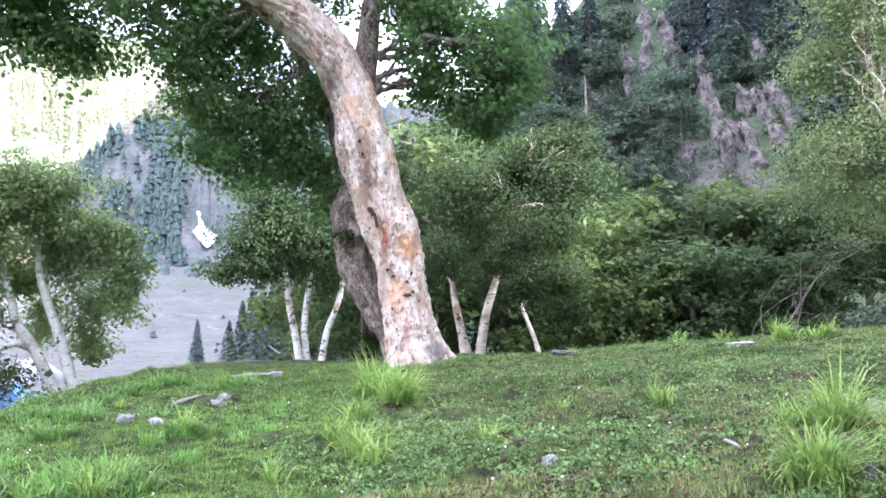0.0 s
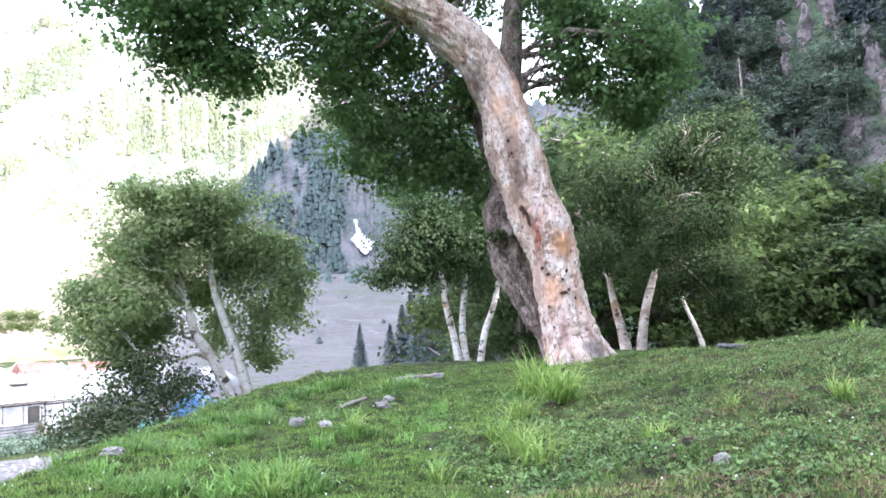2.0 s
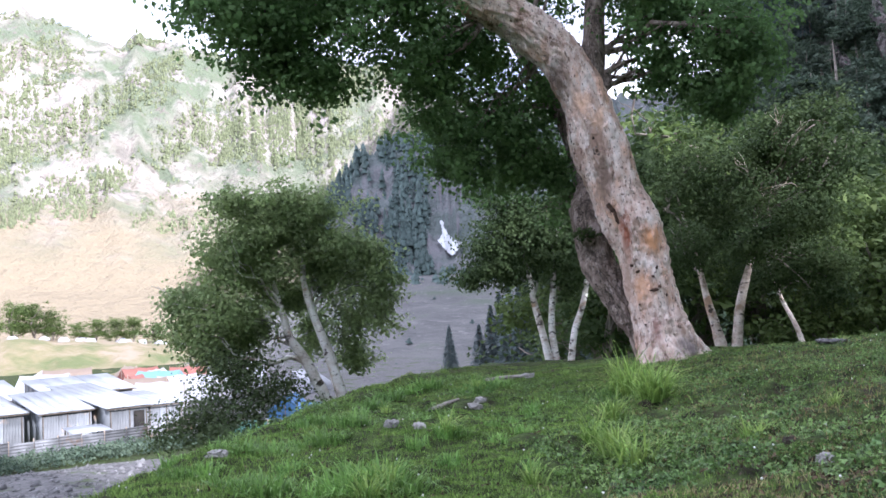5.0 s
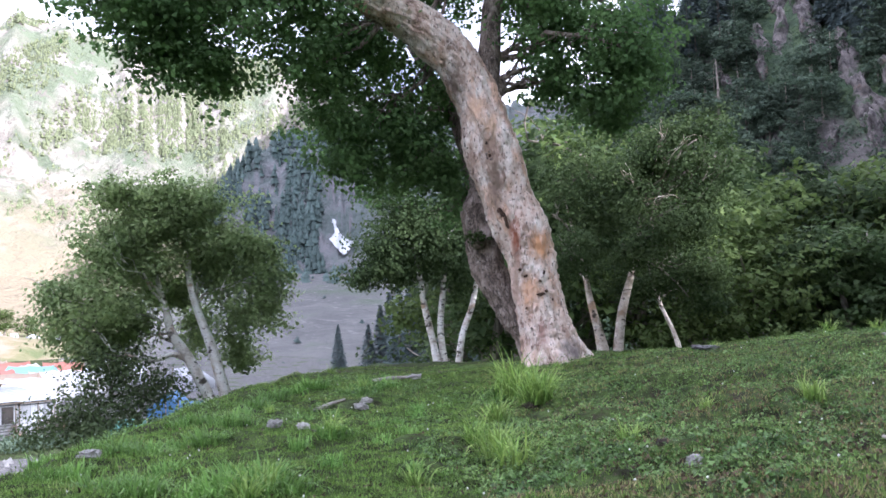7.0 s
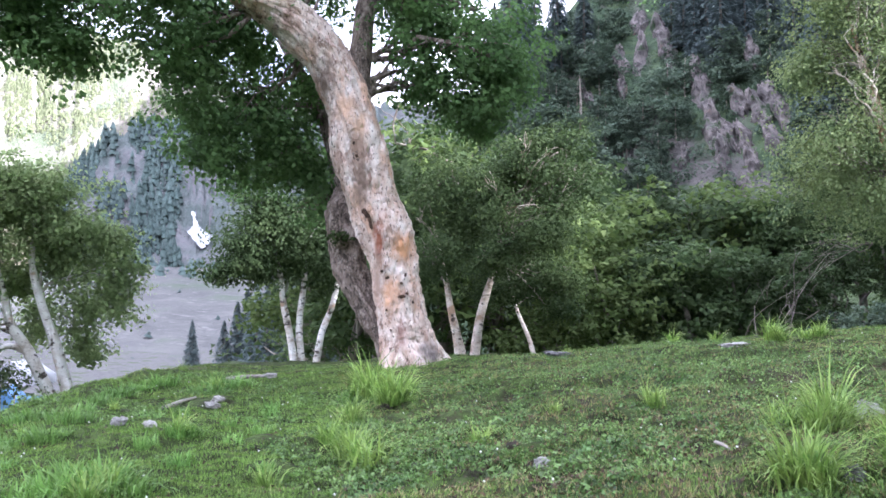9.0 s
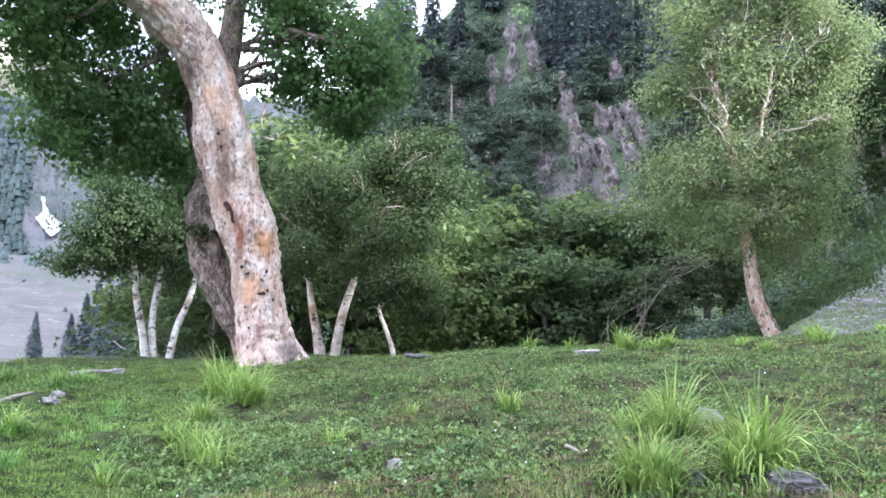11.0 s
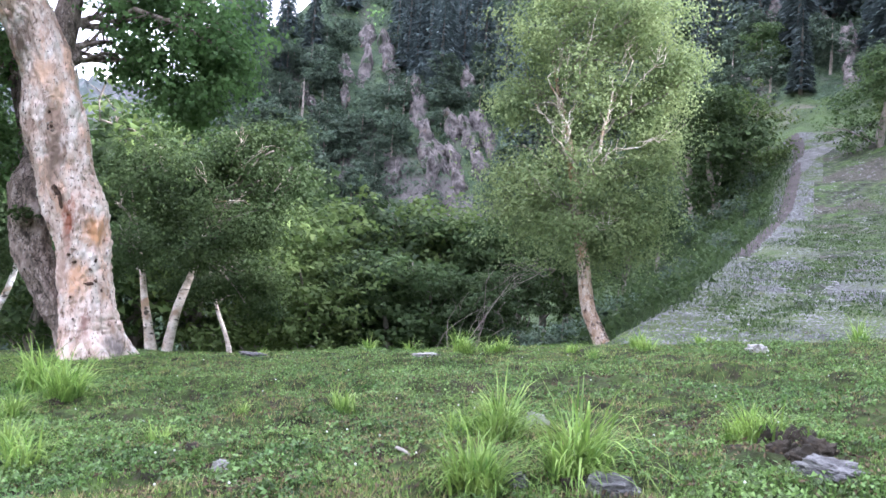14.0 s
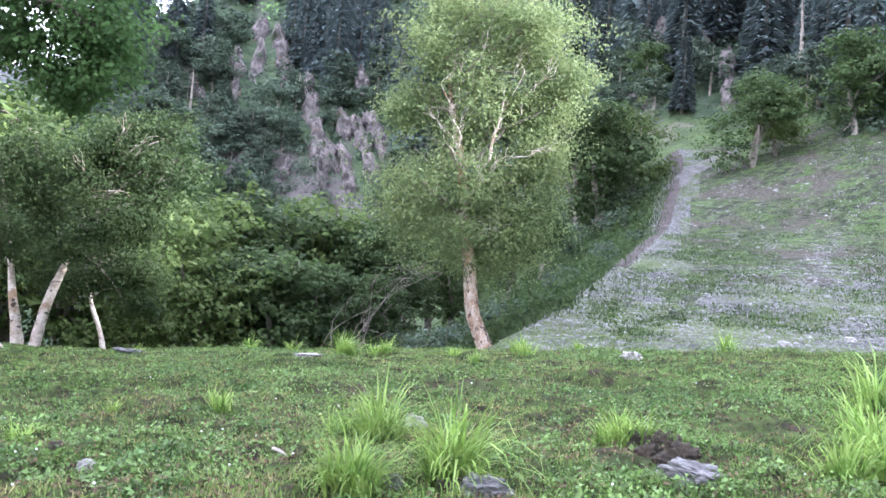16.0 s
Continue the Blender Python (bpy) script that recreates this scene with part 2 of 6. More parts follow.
BARK_PALE = surface("pale_bark", [(0.34, (0.32, 0.25, 0.19)), (0.44, (0.56, 0.46, 0.39)), (0.58, (0.76, 0.68, 0.62))], scale=4.0, bump=1.0, bump_scale=20, stretch=(1, 1, 1.4), spots=[(1.4, 0.56, 0.64, (0.40, 0.27, 0.19)), (5.5, 0.58, 0.64, (0.07, 0.055, 0.045)), (18, 0.60, 0.66, (0.22, 0.18, 0.15))])
BARK_TAN = surface("tan_bark", [(0.32, (0.30, 0.19, 0.13)), (0.45, (0.50, 0.35, 0.25)), (0.62, (0.70, 0.60, 0.52))], scale=5.0, bump=1.0, bump_scale=18, stretch=(1.3, 1.3, 0.8), detail=10.0, spots=[(1.6, 0.54, 0.62, (0.52, 0.31, 0.20)), (4, 0.57, 0.62, (0.08, 0.05, 0.04)), (9, 0.60, 0.65, (0.07, 0.045, 0.035)), (22, 0.58, 0.66, (0.74, 0.69, 0.64))], plates=(12, 0.05, (0.12, 0.08, 0.06), (1.4, 1.4, 1.0)))
BARK_GREY = surface("far_bark", [(0.3, (0.12, 0.10, 0.085)), (0.7, (0.34, 0.30, 0.26))], scale=3.0, bump=0.5, bump_scale=12, objects=0.2)
LEAF_BIG = leaf_mat("maple_leaf", (0.063, 0.125, 0.046), (0.166, 0.279, 0.097), 0.55)
LEAF_BIRCH = leaf_mat("birch_leaf", (0.105, 0.157, 0.067), (0.267, 0.323, 0.142), 0.5)
# far lighter than the other birch: light missing on this crown is painted in
LEAF_LEFT = leaf_mat("lit_birch_leaf", (0.234, 0.33, 0.147), (0.475, 0.58, 0.263), 0.55)
LEAF_BUSH = leaf_mat("bush_leaf", (0.055, 0.088, 0.036), (0.125, 0.165, 0.072), 0.4)
LEAF_WOOD = leaf_mat("wood_leaf", (0.036, 0.066, 0.024), (0.092, 0.133, 0.047), 0.45, 0.2)
LEAF_WALL = leaf_mat("wall_leaf", (0.041, 0.075, 0.028), (0.1, 0.147, 0.054), 0.45, 0.22)
LEAF_SPRING = leaf_mat("bright_wall_leaf", (0.066, 0.112, 0.031), (0.158, 0.213, 0.066), 0.45, 0.2)
# mountainside greens lifted towards blue-grey: the haze is in the leaf colour
LEAF_FAR_HAZY = leaf_mat("hazy_far_leaf", (0.057, 0.091, 0.067), (0.122, 0.162, 0.106), 0.35, 0.35)
NEEDLE_HAZY = leaf_mat("needles", (0.088, 0.12, 0.121), (0.156, 0.197, 0.193), 0.35, 0.3)
# darker than the other grass: the flank's shade is painted into the blades
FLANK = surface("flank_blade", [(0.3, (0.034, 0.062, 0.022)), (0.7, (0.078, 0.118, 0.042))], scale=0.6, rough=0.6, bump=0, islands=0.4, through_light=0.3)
GRASS = surface("grass_blade", [(0.32, (0.075, 0.135, 0.034)), (0.52, (0.16, 0.245, 0.066)), (0.68, (0.30, 0.305, 0.125))], scale=1.6, rough=0.7, spec=0.12, bump=0, islands=0.6, through_light=0.35)
LUSH = surface("lush_blade", [(0.32, (0.105, 0.20, 0.042)), (0.66, (0.235, 0.36, 0.088))], scale=0.9, rough=0.7, spec=0.12, bump=0, islands=0.4, through_light=0.35)
CLUMP = surface("clump_blade", [(0.3, (0.105, 0.22, 0.05)), (0.7, (0.225, 0.37, 0.10))], scale=1.5, rough=0.5, bump=0, islands=0.4, through_light=0.4, objects=0.2)
WEED = surface("weed_leaf", [(0.32, (0.062, 0.130, 0.036)), (0.66, (0.185, 0.285, 0.085))], scale=1.1, rough=0.45, spec=0.4, bump=0, islands=0.7, through_light=0.3)
TUFT = surface("tuft_blade", [(0.34, (0.12, 0.235, 0.045)), (0.62, (0.34, 0.465, 0.125))], scale=7.0, rough=0.5, bump=0, islands=0.4, through_light=0.4, objects=0.15)
FLOWER = surface("clover_white", [(0.3, (0.7, 0.7, 0.66)), (0.7, (0.82, 0.82, 0.78))], scale=20, bump=0)
TIN = surface("corrugated_tin", [(0.3, (0.13, 0.14, 0.15)), (0.7, (0.25, 0.265, 0.28))], scale=0.8, rough=0.5, bump=0.1, bump_scale=8, spec=0.5, objects=0.4, spots=[(0.5, 0.62, 0.7, (0.40, 0.30, 0.22))])
ROOF_TIN = surface("roof_tin", [(0.3, (0.28, 0.30, 0.325)), (0.7, (0.40, 0.425, 0.45))], scale=0.6, objects=0.15, rough=0.4, bump=0.1, bump_scale=8, spec=0.5)
WOOD = surface("grey_wood", [(0.3, (0.20, 0.15, 0.11)), (0.7, (0.42, 0.36, 0.30))], scale=2.0, bump=0.4, bump_scale=20, stretch=(6, 6, 0.6))
DOORWAY_SHADE = surface("doorway_shade", [(0.3, (0.02, 0.02, 0.02)), (0.7, (0.04, 0.035, 0.03))], scale=2.0, bump=0)


def plain(name, c, rough=0.7):
    return surface(name, [(0.3, tuple(v * 0.85 for v in c)), (0.7, c)], scale=1.5, rough=rough, bump=0.15, bump_scale=6)


# ---- building blocks ----
EYE = 1.5
LATTICE = np.random.default_rng(3).random((256, 256))


def value_noise(x, y):
    x, y = np.asarray(x, float), np.asarray(y, float)
    i, j = np.floor(x).astype(int), np.floor(y).astype(int)
    u, v = x - i, y - j
    u, v = u * u * (3 - 2 * u), v * v * (3 - 2 * v)
    a, b = LATTICE[i % 256, j % 256], LATTICE[(i + 1) % 256, j % 256]
    c, d = LATTICE[i % 256, (j + 1) % 256], LATTICE[(i + 1) % 256, (j + 1) % 256]
    return (a + (b - a) * u) * (1 - v) + (c + (d - c) * u) * v


def fbm(x, y, octaves=4):
    """Layered noise from -1 to 1."""
    total, amp, norm = 0.0, 1.0, 0.0
    for k in range(octaves):
        total = total + amp * (value_noise(np.asarray(x) * 2**k + 17 * k, np.asarray(y) * 2**k + 31 * k) * 2 - 1)
        norm, amp = norm + amp, amp * 0.5
    return total / norm


def step(a, b, x):
    t = np.clip((np.asarray(x, float) - a) / (b - a), 0, 1)
    return t * t * (3 - 2 * t)


def polar(az, r):
    """x and y at a bearing (degrees to the left of +y) and a distance."""
    a = np.radians(az)
    return -r * np.sin(a), r * np.cos(a)


def aim(az, el, r):
    """The point at a bearing, a height angle from the eye and a level distance."""
    x, y = polar(az, r)
    return Vector((x, y, EYE + r * math.tan(radians(el))))


def link_mesh(name, verts, faces, material, parent=None, smooth=False):
    me = bpy.data.meshes.new(name)
    verts = np.asarray(verts, np.float32)
    if isinstance(faces, np.ndarray):
        k = faces.shape[1]
        me.vertices.add(len(verts))
        me.vertices.foreach_set("co", verts.ravel())
        me.loops.add(faces.size)
        me.loops.foreach_set("vertex_index", faces.astype(np.int32).ravel())
        me.polygons.add(len(faces))
        me.polygons.foreach_set("loop_start", np.arange(0, faces.size, k, dtype=np.int32))
        me.polygons.foreach_set("loop_total", np.full(len(faces), k, dtype=np.int32))
        me.update(calc_edges=True)
    else:
        me.from_pydata(verts.tolist(), [], faces)
    for mt in material if isinstance(material, (list, tuple)) else [material]:
        me.materials.append(mt)
    if smooth:
        me.polygons.foreach_set("use_smooth", np.ones(len(me.polygons), dtype=bool))
    ob = new(name, me)
    if parent is not None:
        ob.parent = parent
    return ob


def part(name, geo, material, parent, label="", smooth=False):
    ob = link_mesh(name, geo[0], geo[1], material, parent, smooth)
    return tagged(ob, label) if label else ob


def base_empty(name, place, label, category, group="", rz=0.0, scale=1.0):
    e = new(name)
    e.location, e.scale = place, (scale, scale, scale)
    e.rotation_euler = (0, 0, rz)
    e.empty_display_size = 0.2
    return tagged(e, label, category, group)


def merged(geos):
    verts, faces, at = [], [], 0
    for v, f in geos:
        verts.append(np.asarray(v, float))
        faces.append(np.asarray(f) + at)
        at += len(v)
    return np.concatenate(verts), np.concatenate(faces)


def spline(points, n):
    """A smooth line of n points through rows of coordinates (and radius)."""
    p = np.asarray(points, float)
    if len(p) < 3:
        return np.stack([np.interp(np.linspace(0, 1, n), np.linspace(0, 1, len(p)), p[:, k]) for k in range(p.shape[1])], 1)
    q = np.vstack([2 * p[0] - p[1], p, 2 * p[-1] - p[-2]])
    t = np.linspace(0, len(p) - 1 - 1e-6, n)
    i, u = t.astype(int), (t % 1)[:, None]
    a, b, c, d = q[i], q[i + 1], q[i + 2], q[i + 3]
    return 0.5 * (2 * b + (c - a) * u + (2 * a - 5 * b + 4 * c - d) * u**2 + (3 * b - a - 3 * c + d) * u**3)


def tube(points, sides=10, rings=12, rough=0.0, seed=0, lobes=0.0, bark=0):
    """A round limb along rows of (x, y, z, radius), with an uneven skin."""
    p = spline(points, rings)
    c, rad = p[:, :3], np.maximum(p[:, 3], 0.002)
    way = np.gradient(c, axis=0)
    way /= np.linalg.norm(way, axis=1, keepdims=True) + 1e-9
    ref = np.where(np.abs(way[:, :1]) < 0.8, np.array([[1.0, 0, 0]]), np.array([[0, 1.0, 0]]))
    side = np.cross(way, ref)
    side /= np.linalg.norm(side, axis=1, keepdims=True)
    up = np.cross(way, side)
    a = np.linspace(0, 2 * np.pi, sides, endpoint=False)
    length = np.r_[0, np.cumsum(np.linalg.norm(np.diff(c, axis=0), axis=1))]
    k = np.ones((rings, sides))
    if rough:
        k += rough * fbm(a[None] * 1.1 + seed * 7.3 + 0 * length[:, None], length[:, None] * 2.6 + 0 * a[None], 4)
        k[:, -1] = (k[:, -1] + k[:, 0]) / 2
    if bark:
        u, w = a[None] * 2.0 + seed, length[:, None] * 2.2
        flakes = fbm(u * 2.2, w * 1.5, 4)
        cracks = np.abs(fbm(u * 2.6 + 3, w * 0.9 + 0.6 * fbm(u, w, 2), 3))
        k -= 0.10 * np.clip(1 - cracks / 0.10, 0, 1)
        k += 0.34 * np.clip(flakes - 0.05, 0, 0.16) + 0.12 * np.abs(fbm(u * 5, w * 3, 3)) + 0.06 * np.clip(fbm(u * 9, w * 7, 2), 0, 0.3) - 0.16 * np.clip(-fbm(u * 0.9 + 4, w * 0.8, 3) - 0.22, 0, 1)
        k[:, -1], k[:, -2] = (k[:, -1] + 2 * k[:, 0]) / 3, (2 * k[:, -2] + k[:, 0]) / 3
    if lobes:
        k += lobes * np.sin(a[None] * 5 + seed) * np.exp(-length[:, None] / 0.35)
    v = c[:, None] + (rad[:, None] * k)[..., None] * (np.cos(a)[None, :, None] * side[:, None] + np.sin(a)[None, :, None] * up[:, None])
    v = v.reshape(-1, 3)
    i, j = np.meshgrid(np.arange(rings - 1), np.arange(sides), indexing="ij")
    f = np.stack([i * sides + j, i * sides + (j + 1) % sides, (i + 1) * sides + (j + 1) % sides, (i + 1) * sides + j], -1).reshape(-1, 4)
    return v, f


def unit(v):
    return v / (np.linalg.norm(v, axis=-1, keepdims=True) + 1e-9)


def leaf_cards(centres, size, g, up=0.5, spread=0.45, ratio=0.75, small=False, facing=None):
    """One folded, pointed leaf of four corners and a midrib at each centre. facing: the way that each leaf turns to."""
    n = len(centres)
    if facing is None:
        normal = unit(g.normal(size=(n, 3)) + np.array([0, 0, up]))
    else:
        normal = unit(g.normal(size=(n, 3)) * 0.5 + facing)
    along = unit(np.cross(normal, g.normal(size=(n, 3))))
    along[:, 2] -= 0.35
    along = unit(along)
    across = unit(np.cross(normal, along))
    s = size * (1 + spread * g.uniform(-1, 1, n))[:, None]
    a, b = along * s * 0.5, across * s * 0.5 * ratio
    if small:
        v = np.stack([centres - a + b, centres - a * 0.4 - b * 1.2, centres + a * 1.2], 1).reshape(-1, 3)
        return v, np.arange(3 * n).reshape(-1, 3)
    fold = normal * s * 0.12
    v = np.stack([centres - a, centres + b + fold - a * 0.15, centres + a, centres - b + fold - a * 0.15], 1).reshape(-1, 3)
    return v, np.arange(4 * n).reshape(-1, 4)


def in_blobs(blobs, n, g, shell=0.55, boughs=9, loose=0.40, ways=False):
    """Random places in ellipsoids (centre, radii), gathered in uneven boughs with gaps between them; with ways, also the way out of the crown."""
    size = np.array([b[1][0] * b[1][1] * b[1][2] for b in blobs]) ** 0.6
    pick = g.choice(len(blobs), n, p=size / size.sum())
    c = np.array([tuple(b[0]) for b in blobs])
    rad = np.array([tuple(b[1]) for b in blobs])
    hubs = unit(g.normal(size=(len(blobs), boughs, 3))) * (shell + (1.0 - shell) * g.random((len(blobs), boughs, 1)))
    big = g.uniform(0.5, 1.3, (len(blobs), boughs))
    which = g.integers(0, boughs, n)
    off = hubs[pick, which] + g.normal(size=(n, 3)) * loose * big[pick, which][:, None]
    spots = c[pick] + rad[pick] * off * 0.92
    return (spots, unit(off)) if ways else spots


def foliage(blobs, count, per, reach, size, g, shell=0.45, boughs=9, loose=0.40, up=0.7, ratio=0.75, small=False):
    """A crown of leaves in rounded, flattened clumps whose leaves turn outwards and up, as leaves turn to the light."""
    n = count // per
    centres, out = in_blobs(blobs, n, g, shell, boughs, loose, True)
    d = unit(g.normal(size=(n, per, 3)))
    wide = reach * g.uniform(0.55, 1.45, (n, 1, 1))
    p = centres[:, None] + d * wide * g.random((n, per, 1)) ** 0.45 * np.array([1.15, 1.15, 0.62])
    facing = d * 0.75 + out[:, None] * 0.4 + np.array([0, 0, up])
    return leaf_cards(p.reshape(-1, 3), size, g, ratio=ratio, small=small, facing=facing.reshape(-1, 3))


def sprays(centres, per, reach, g, flat=0.5):
    """Leaf places in loose, slightly hanging sprays round each centre."""
    n = len(centres)
    way = unit(g.normal(size=(n, 1, 3)) * np.array([1, 1, 0.45]))
    t = g.random((n, per, 1))
    off = way * (t - 0.5) * 2 * reach + g.normal(size=(n, per, 3)) * reach * 0.38 * np.array([1, 1, flat])
    off[..., 2] -= (t[..., 0] ** 2) * reach * 0.35
    return (centres[:, None] + off).reshape(-1, 3)


def limb_to(start, end, r0, r1, g, bend=0.12, rings=9, sides=6):
    s, e = np.array(start, float), np.array(end, float)
    d = np.linalg.norm(e - s)
    pts = []
    for k in range(5):
        t = k / 4
        p = s + (e - s) * t + g.normal(size=3) * d * bend * math.sin(math.pi * t) * 0.7
        p[2] += d * 0.10 * math.sin(math.pi * t)
        pts.append((*p, r0 + (r1 - r0) * t))
    return tube(pts, sides, rings)


def with_twigs(start, end, r0, r1, g, twigs=4, length=0.8, apart=False):
    """A limb with its forward-growing twigs, one mesh; apart: a list of the limb and each twig."""
    s, e = np.array(start, float), np.array(end, float)
    d = np.linalg.norm(e - s)
    geos = [limb_to(s, e, r0, r1, g)]
    for k in range(twigs):
        t = g.uniform(0.25, 0.95)
        a = s + (e - s) * t
        a[2] += d * 0.10 * math.sin(math.pi * t)
        b = a + unit(unit(e - s) + g.normal(size=3) * 0.45 + np.array([0, 0, 0.15])) * min(length, d * 0.6) * g.uniform(0.4, 1.1)
        geos.append(limb_to(a, b, (r0 + (r1 - r0) * t) * 0.6, 0.004, g, 0.1, 6, 4))
    return geos if apart else merged(geos)


def grow(start, end, r0, r1, g, twigs, length, material, parent):
    """A limb of a near tree, its twigs parts of it."""
    first, *rest = with_twigs(start, end, r0, r1, g, twigs, length, True)
    limb = part("limb", first, material, parent, smooth=True)
    for geo in rest:
        part("twig", geo, material, limb, smooth=True)
    return limb


# ---- lie of the land ----
def scree_inside(az, r):
    """Metres inside the left edge of the scree cone."""
    edge = np.interp(r, [13, 17, 20, 24, 30, 36, 45, 60, 80], [-15, -20.8, -22.4, -24.7, -26.9, -28.3, -29.8, -30.8, -30.0])
    return np.radians(edge - az) * r


def scree_z(r):
    return np.interp(r, [10, 16, 24, 45, 60, 80], [0.4, 1.2, 2.6, 7.7, 14.2, 24])


def ground_z(x, y, fine=True):
    x, y = np.asarray(x, float), np.asarray(y, float)
    r, az = np.hypot(x, y), np.degrees(np.arctan2(-x, y))
    z = 0.70 + 0.10 * np.clip(x, -1.5, 9) + 0.02 * (np.clip(r, 0, 12) - 4) - 0.035 * np.clip(r - 13, 0, 12)
    z = z - 0.62 * step(3.8, 0.6, r)
    z = z + np.interp(az, [-14, -5, 3, 8, 11.5, 15, 20, 26, 33], [0, 0.02, 0.05, 0.05, 0, -0.10, -0.14, -0.10, 0]) * step(6, 12, r)
    u = np.clip(-x - (2.9 + 0.29 * np.clip(y, -8, 60)), 0, None)
    z = z - 0.40 * u**1.2
    rim = np.interp(az, [-25, -5, 8, 25], [19, 18, 22, 26])
    z = z - 0.36 * np.clip(r - rim, 0, None)
    floor = np.interp(az, [-180, -60, -12, 6, 90], [-1, -1, -1.8, -4.7, -4.7])
    z = np.maximum(z, floor + 0.3 * step(0, 3, z - floor))
    d = scree_inside(az, r)
    s = scree_z(r) + np.minimum(d, 0) * 0.62 + np.clip(0.28 * (d - 2), 0, 2.4) * step(35, 58, r)
    z = np.where((r > 13) & (az < 20), np.maximum(z, s), z)
    if fine:
        near = step(60, 20, r)
        ledge = step(16, 6, az) * step(-85, -60, az) * step(17, 12, r) * step(2.5, 4, r)
        z = z + ledge * (0.15 * np.abs(fbm(x * 0.7 + 3, r * 2.2 + 0.4 * x, 3)) - 0.04 + 0.05 * np.abs(fbm(x * 2.4, r * 6.5 + x, 2)))
        z = z + near * (0.09 * fbm(x * 0.8, y * 0.8, 3) + 0.065 * fbm(x * 3.2, y * 3.2, 3) + 0.026 * fbm(x * 11, y * 11, 2) * step(14, 9, r)) + (1 - near) * 0.25 * fbm(x * 0.15, y * 0.15, 4)
    return z


def right_z(az, r):
    """The forested mountain; its unseen part beside and behind the eye is shaped to shade the place."""
    a = np.interp(r, [50, 74, 92, 130, 180, 330, 520], [-8, -3, 12, 44, 90, 245, 430])
    b = np.interp(r, [50, 60, 75, 100, 150, 330, 520], [-4, 9, 21.5, 37, 66, 245, 430])
    w = step(-20, -31, az)
    # the last factor raises the unseen flank so that it shades the spur
    z = (a * (1 - w) + b * w) * (1 + 0.3 * step(-49, -58, az) * step(-84, -76, az) * step(200, 300, r))
    # the dip near -106 is an added, unseen notch letting sun onto the birch crown
    top = np.interp(az, [-180, -125, -111, -109.2, -107.4, -106.5, -105.7, -104.2, -102.8, -96, -88, -80, -72, -62, -45, -12, -8, -5, -3, -1.3, 0, 3, 6, 10, 17, 23], [170, 150, 140, 128, 100, 84, 80, 80, 116, 140, 205, 308, 362, 385, 430, 430, 190, 104, 72, 57, 48, 39, 31, 20, 4, -9])
    z = np.minimum(z, top + 0.05 * (r - 100))
    x, y = polar(az, r)
    k = step(58, 95, r) * step(27, 18, az) * step(-90, -72, az)
    return z + k * (7 * fbm(x / 26, y / 26, 4) + 4.5 * np.abs(fbm(x / 9, z / 30, 4)) + 1.2 * fbm(x / 4, z / 4, 3))


def land(az, r):
    x, y = polar(az, r)
    return np.maximum(ground_z(x, y), np.where((az < 27) & (r > 50), right_z(az, r), -99))


def spot(az, el, near=14.0, far=480.0):
    """Where the line of sight at this bearing and height angle first meets the land."""
    r = np.geomspace(near, far, 900)
    hit = land(np.full_like(r, az), r) >= EYE + r * np.tan(np.radians(el))
    k = int(np.argmax(hit)) if hit.any() else len(r) - 1
    x, y = polar(az, r[k])
    return Vector((x, y, float(land(np.array([az]), np.array([r[k]]))[0]))), float(r[k])


def sheet(name, azs, rs, zs, material, label, category, index=None):
    """A piece of land on a grid of bearings and distances."""
    A, R = np.meshgrid(azs, rs, indexing="ij")
    x, y = polar(A, R)
    v = np.stack([x, y, zs], -1).reshape(-1, 3)
    i, j = np.meshgrid(np.arange(len(azs) - 1), np.arange(len(rs) - 1), indexing="ij")
    k = len(rs)
    f = np.stack([i * k + j, i * k + j + 1, (i + 1) * k + j + 1, (i + 1) * k + j], -1).reshape(-1, 4)
    f = f[:, ::-1]
    ob = link_mesh(name, v, f, material, smooth=True)
    if index is not None:
        ob.data.polygons.foreach_set("material_index", index[:-1, :-1].ravel().astype(np.int32))
    return tagged(ob, label, category, kind="structure")


azs = np.r_[np.arange(-180, -50, 3.25), np.arange(-50, 58, 0.45), np.arange(58, 180, 4), 180.0]
rs = np.r_[np.linspace(0.02, 2.6, 8), np.linspace(2.7, 12, 190), np.linspace(12.08, 26, 110), np.geomspace(26.4, 110, 90), np.geomspace(118, 4600, 24)]
A, R = np.meshgrid(azs, rs, indexing="ij")
X, Y = polar(A, R)
Z = ground_z(X, Y)
gravel = (R > 36) & (R < 47) & (A > 42.5) | (R > 52) & (A > 20) & (A < 41)
scree_here = (R > 15.5) & (scree_inside(A, R) > -0.6) & (R < 63) & (A > -75) & (Z > 1.0)
woods = (R > 24) & ~scree_here & (A < 28)
grown = scree_here & (R + 12 * fbm(A * 0.35 + 0.12 * R, R * 0.22, 4) > 30) & (scree_inside(A, R) > 1.6)
index = np.where(gravel, 3, np.where(grown, 4, np.where(scree_here, 1, np.where(woods, 2, 0))))
sheet("ground", azs, rs, Z, [TURF, SCREE, FOREST_FLOOR, GRAVEL, SLOPE_TURF], "grazed green turf on a mound running out into scree and valley floor", "ground", index)

# bearings below about -50 are unseen land, added to cast the shade
azs = np.r_[np.arange(-175, -116, 3.0), np.arange(-116, -62, 0.7), np.arange(-62, 27.2, 0.38)]
rs = np.geomspace(50, 520, 150)
A, R = np.meshgrid(azs, rs, indexing="ij")
sheet("mountain_right", azs, rs, right_z(A, R), HILL, "steep wooded mountainside with bare rock ribs", "mountain")

azs, rs = np.arange(36, 88, 0.5), np.linspace(150, 350, 70)
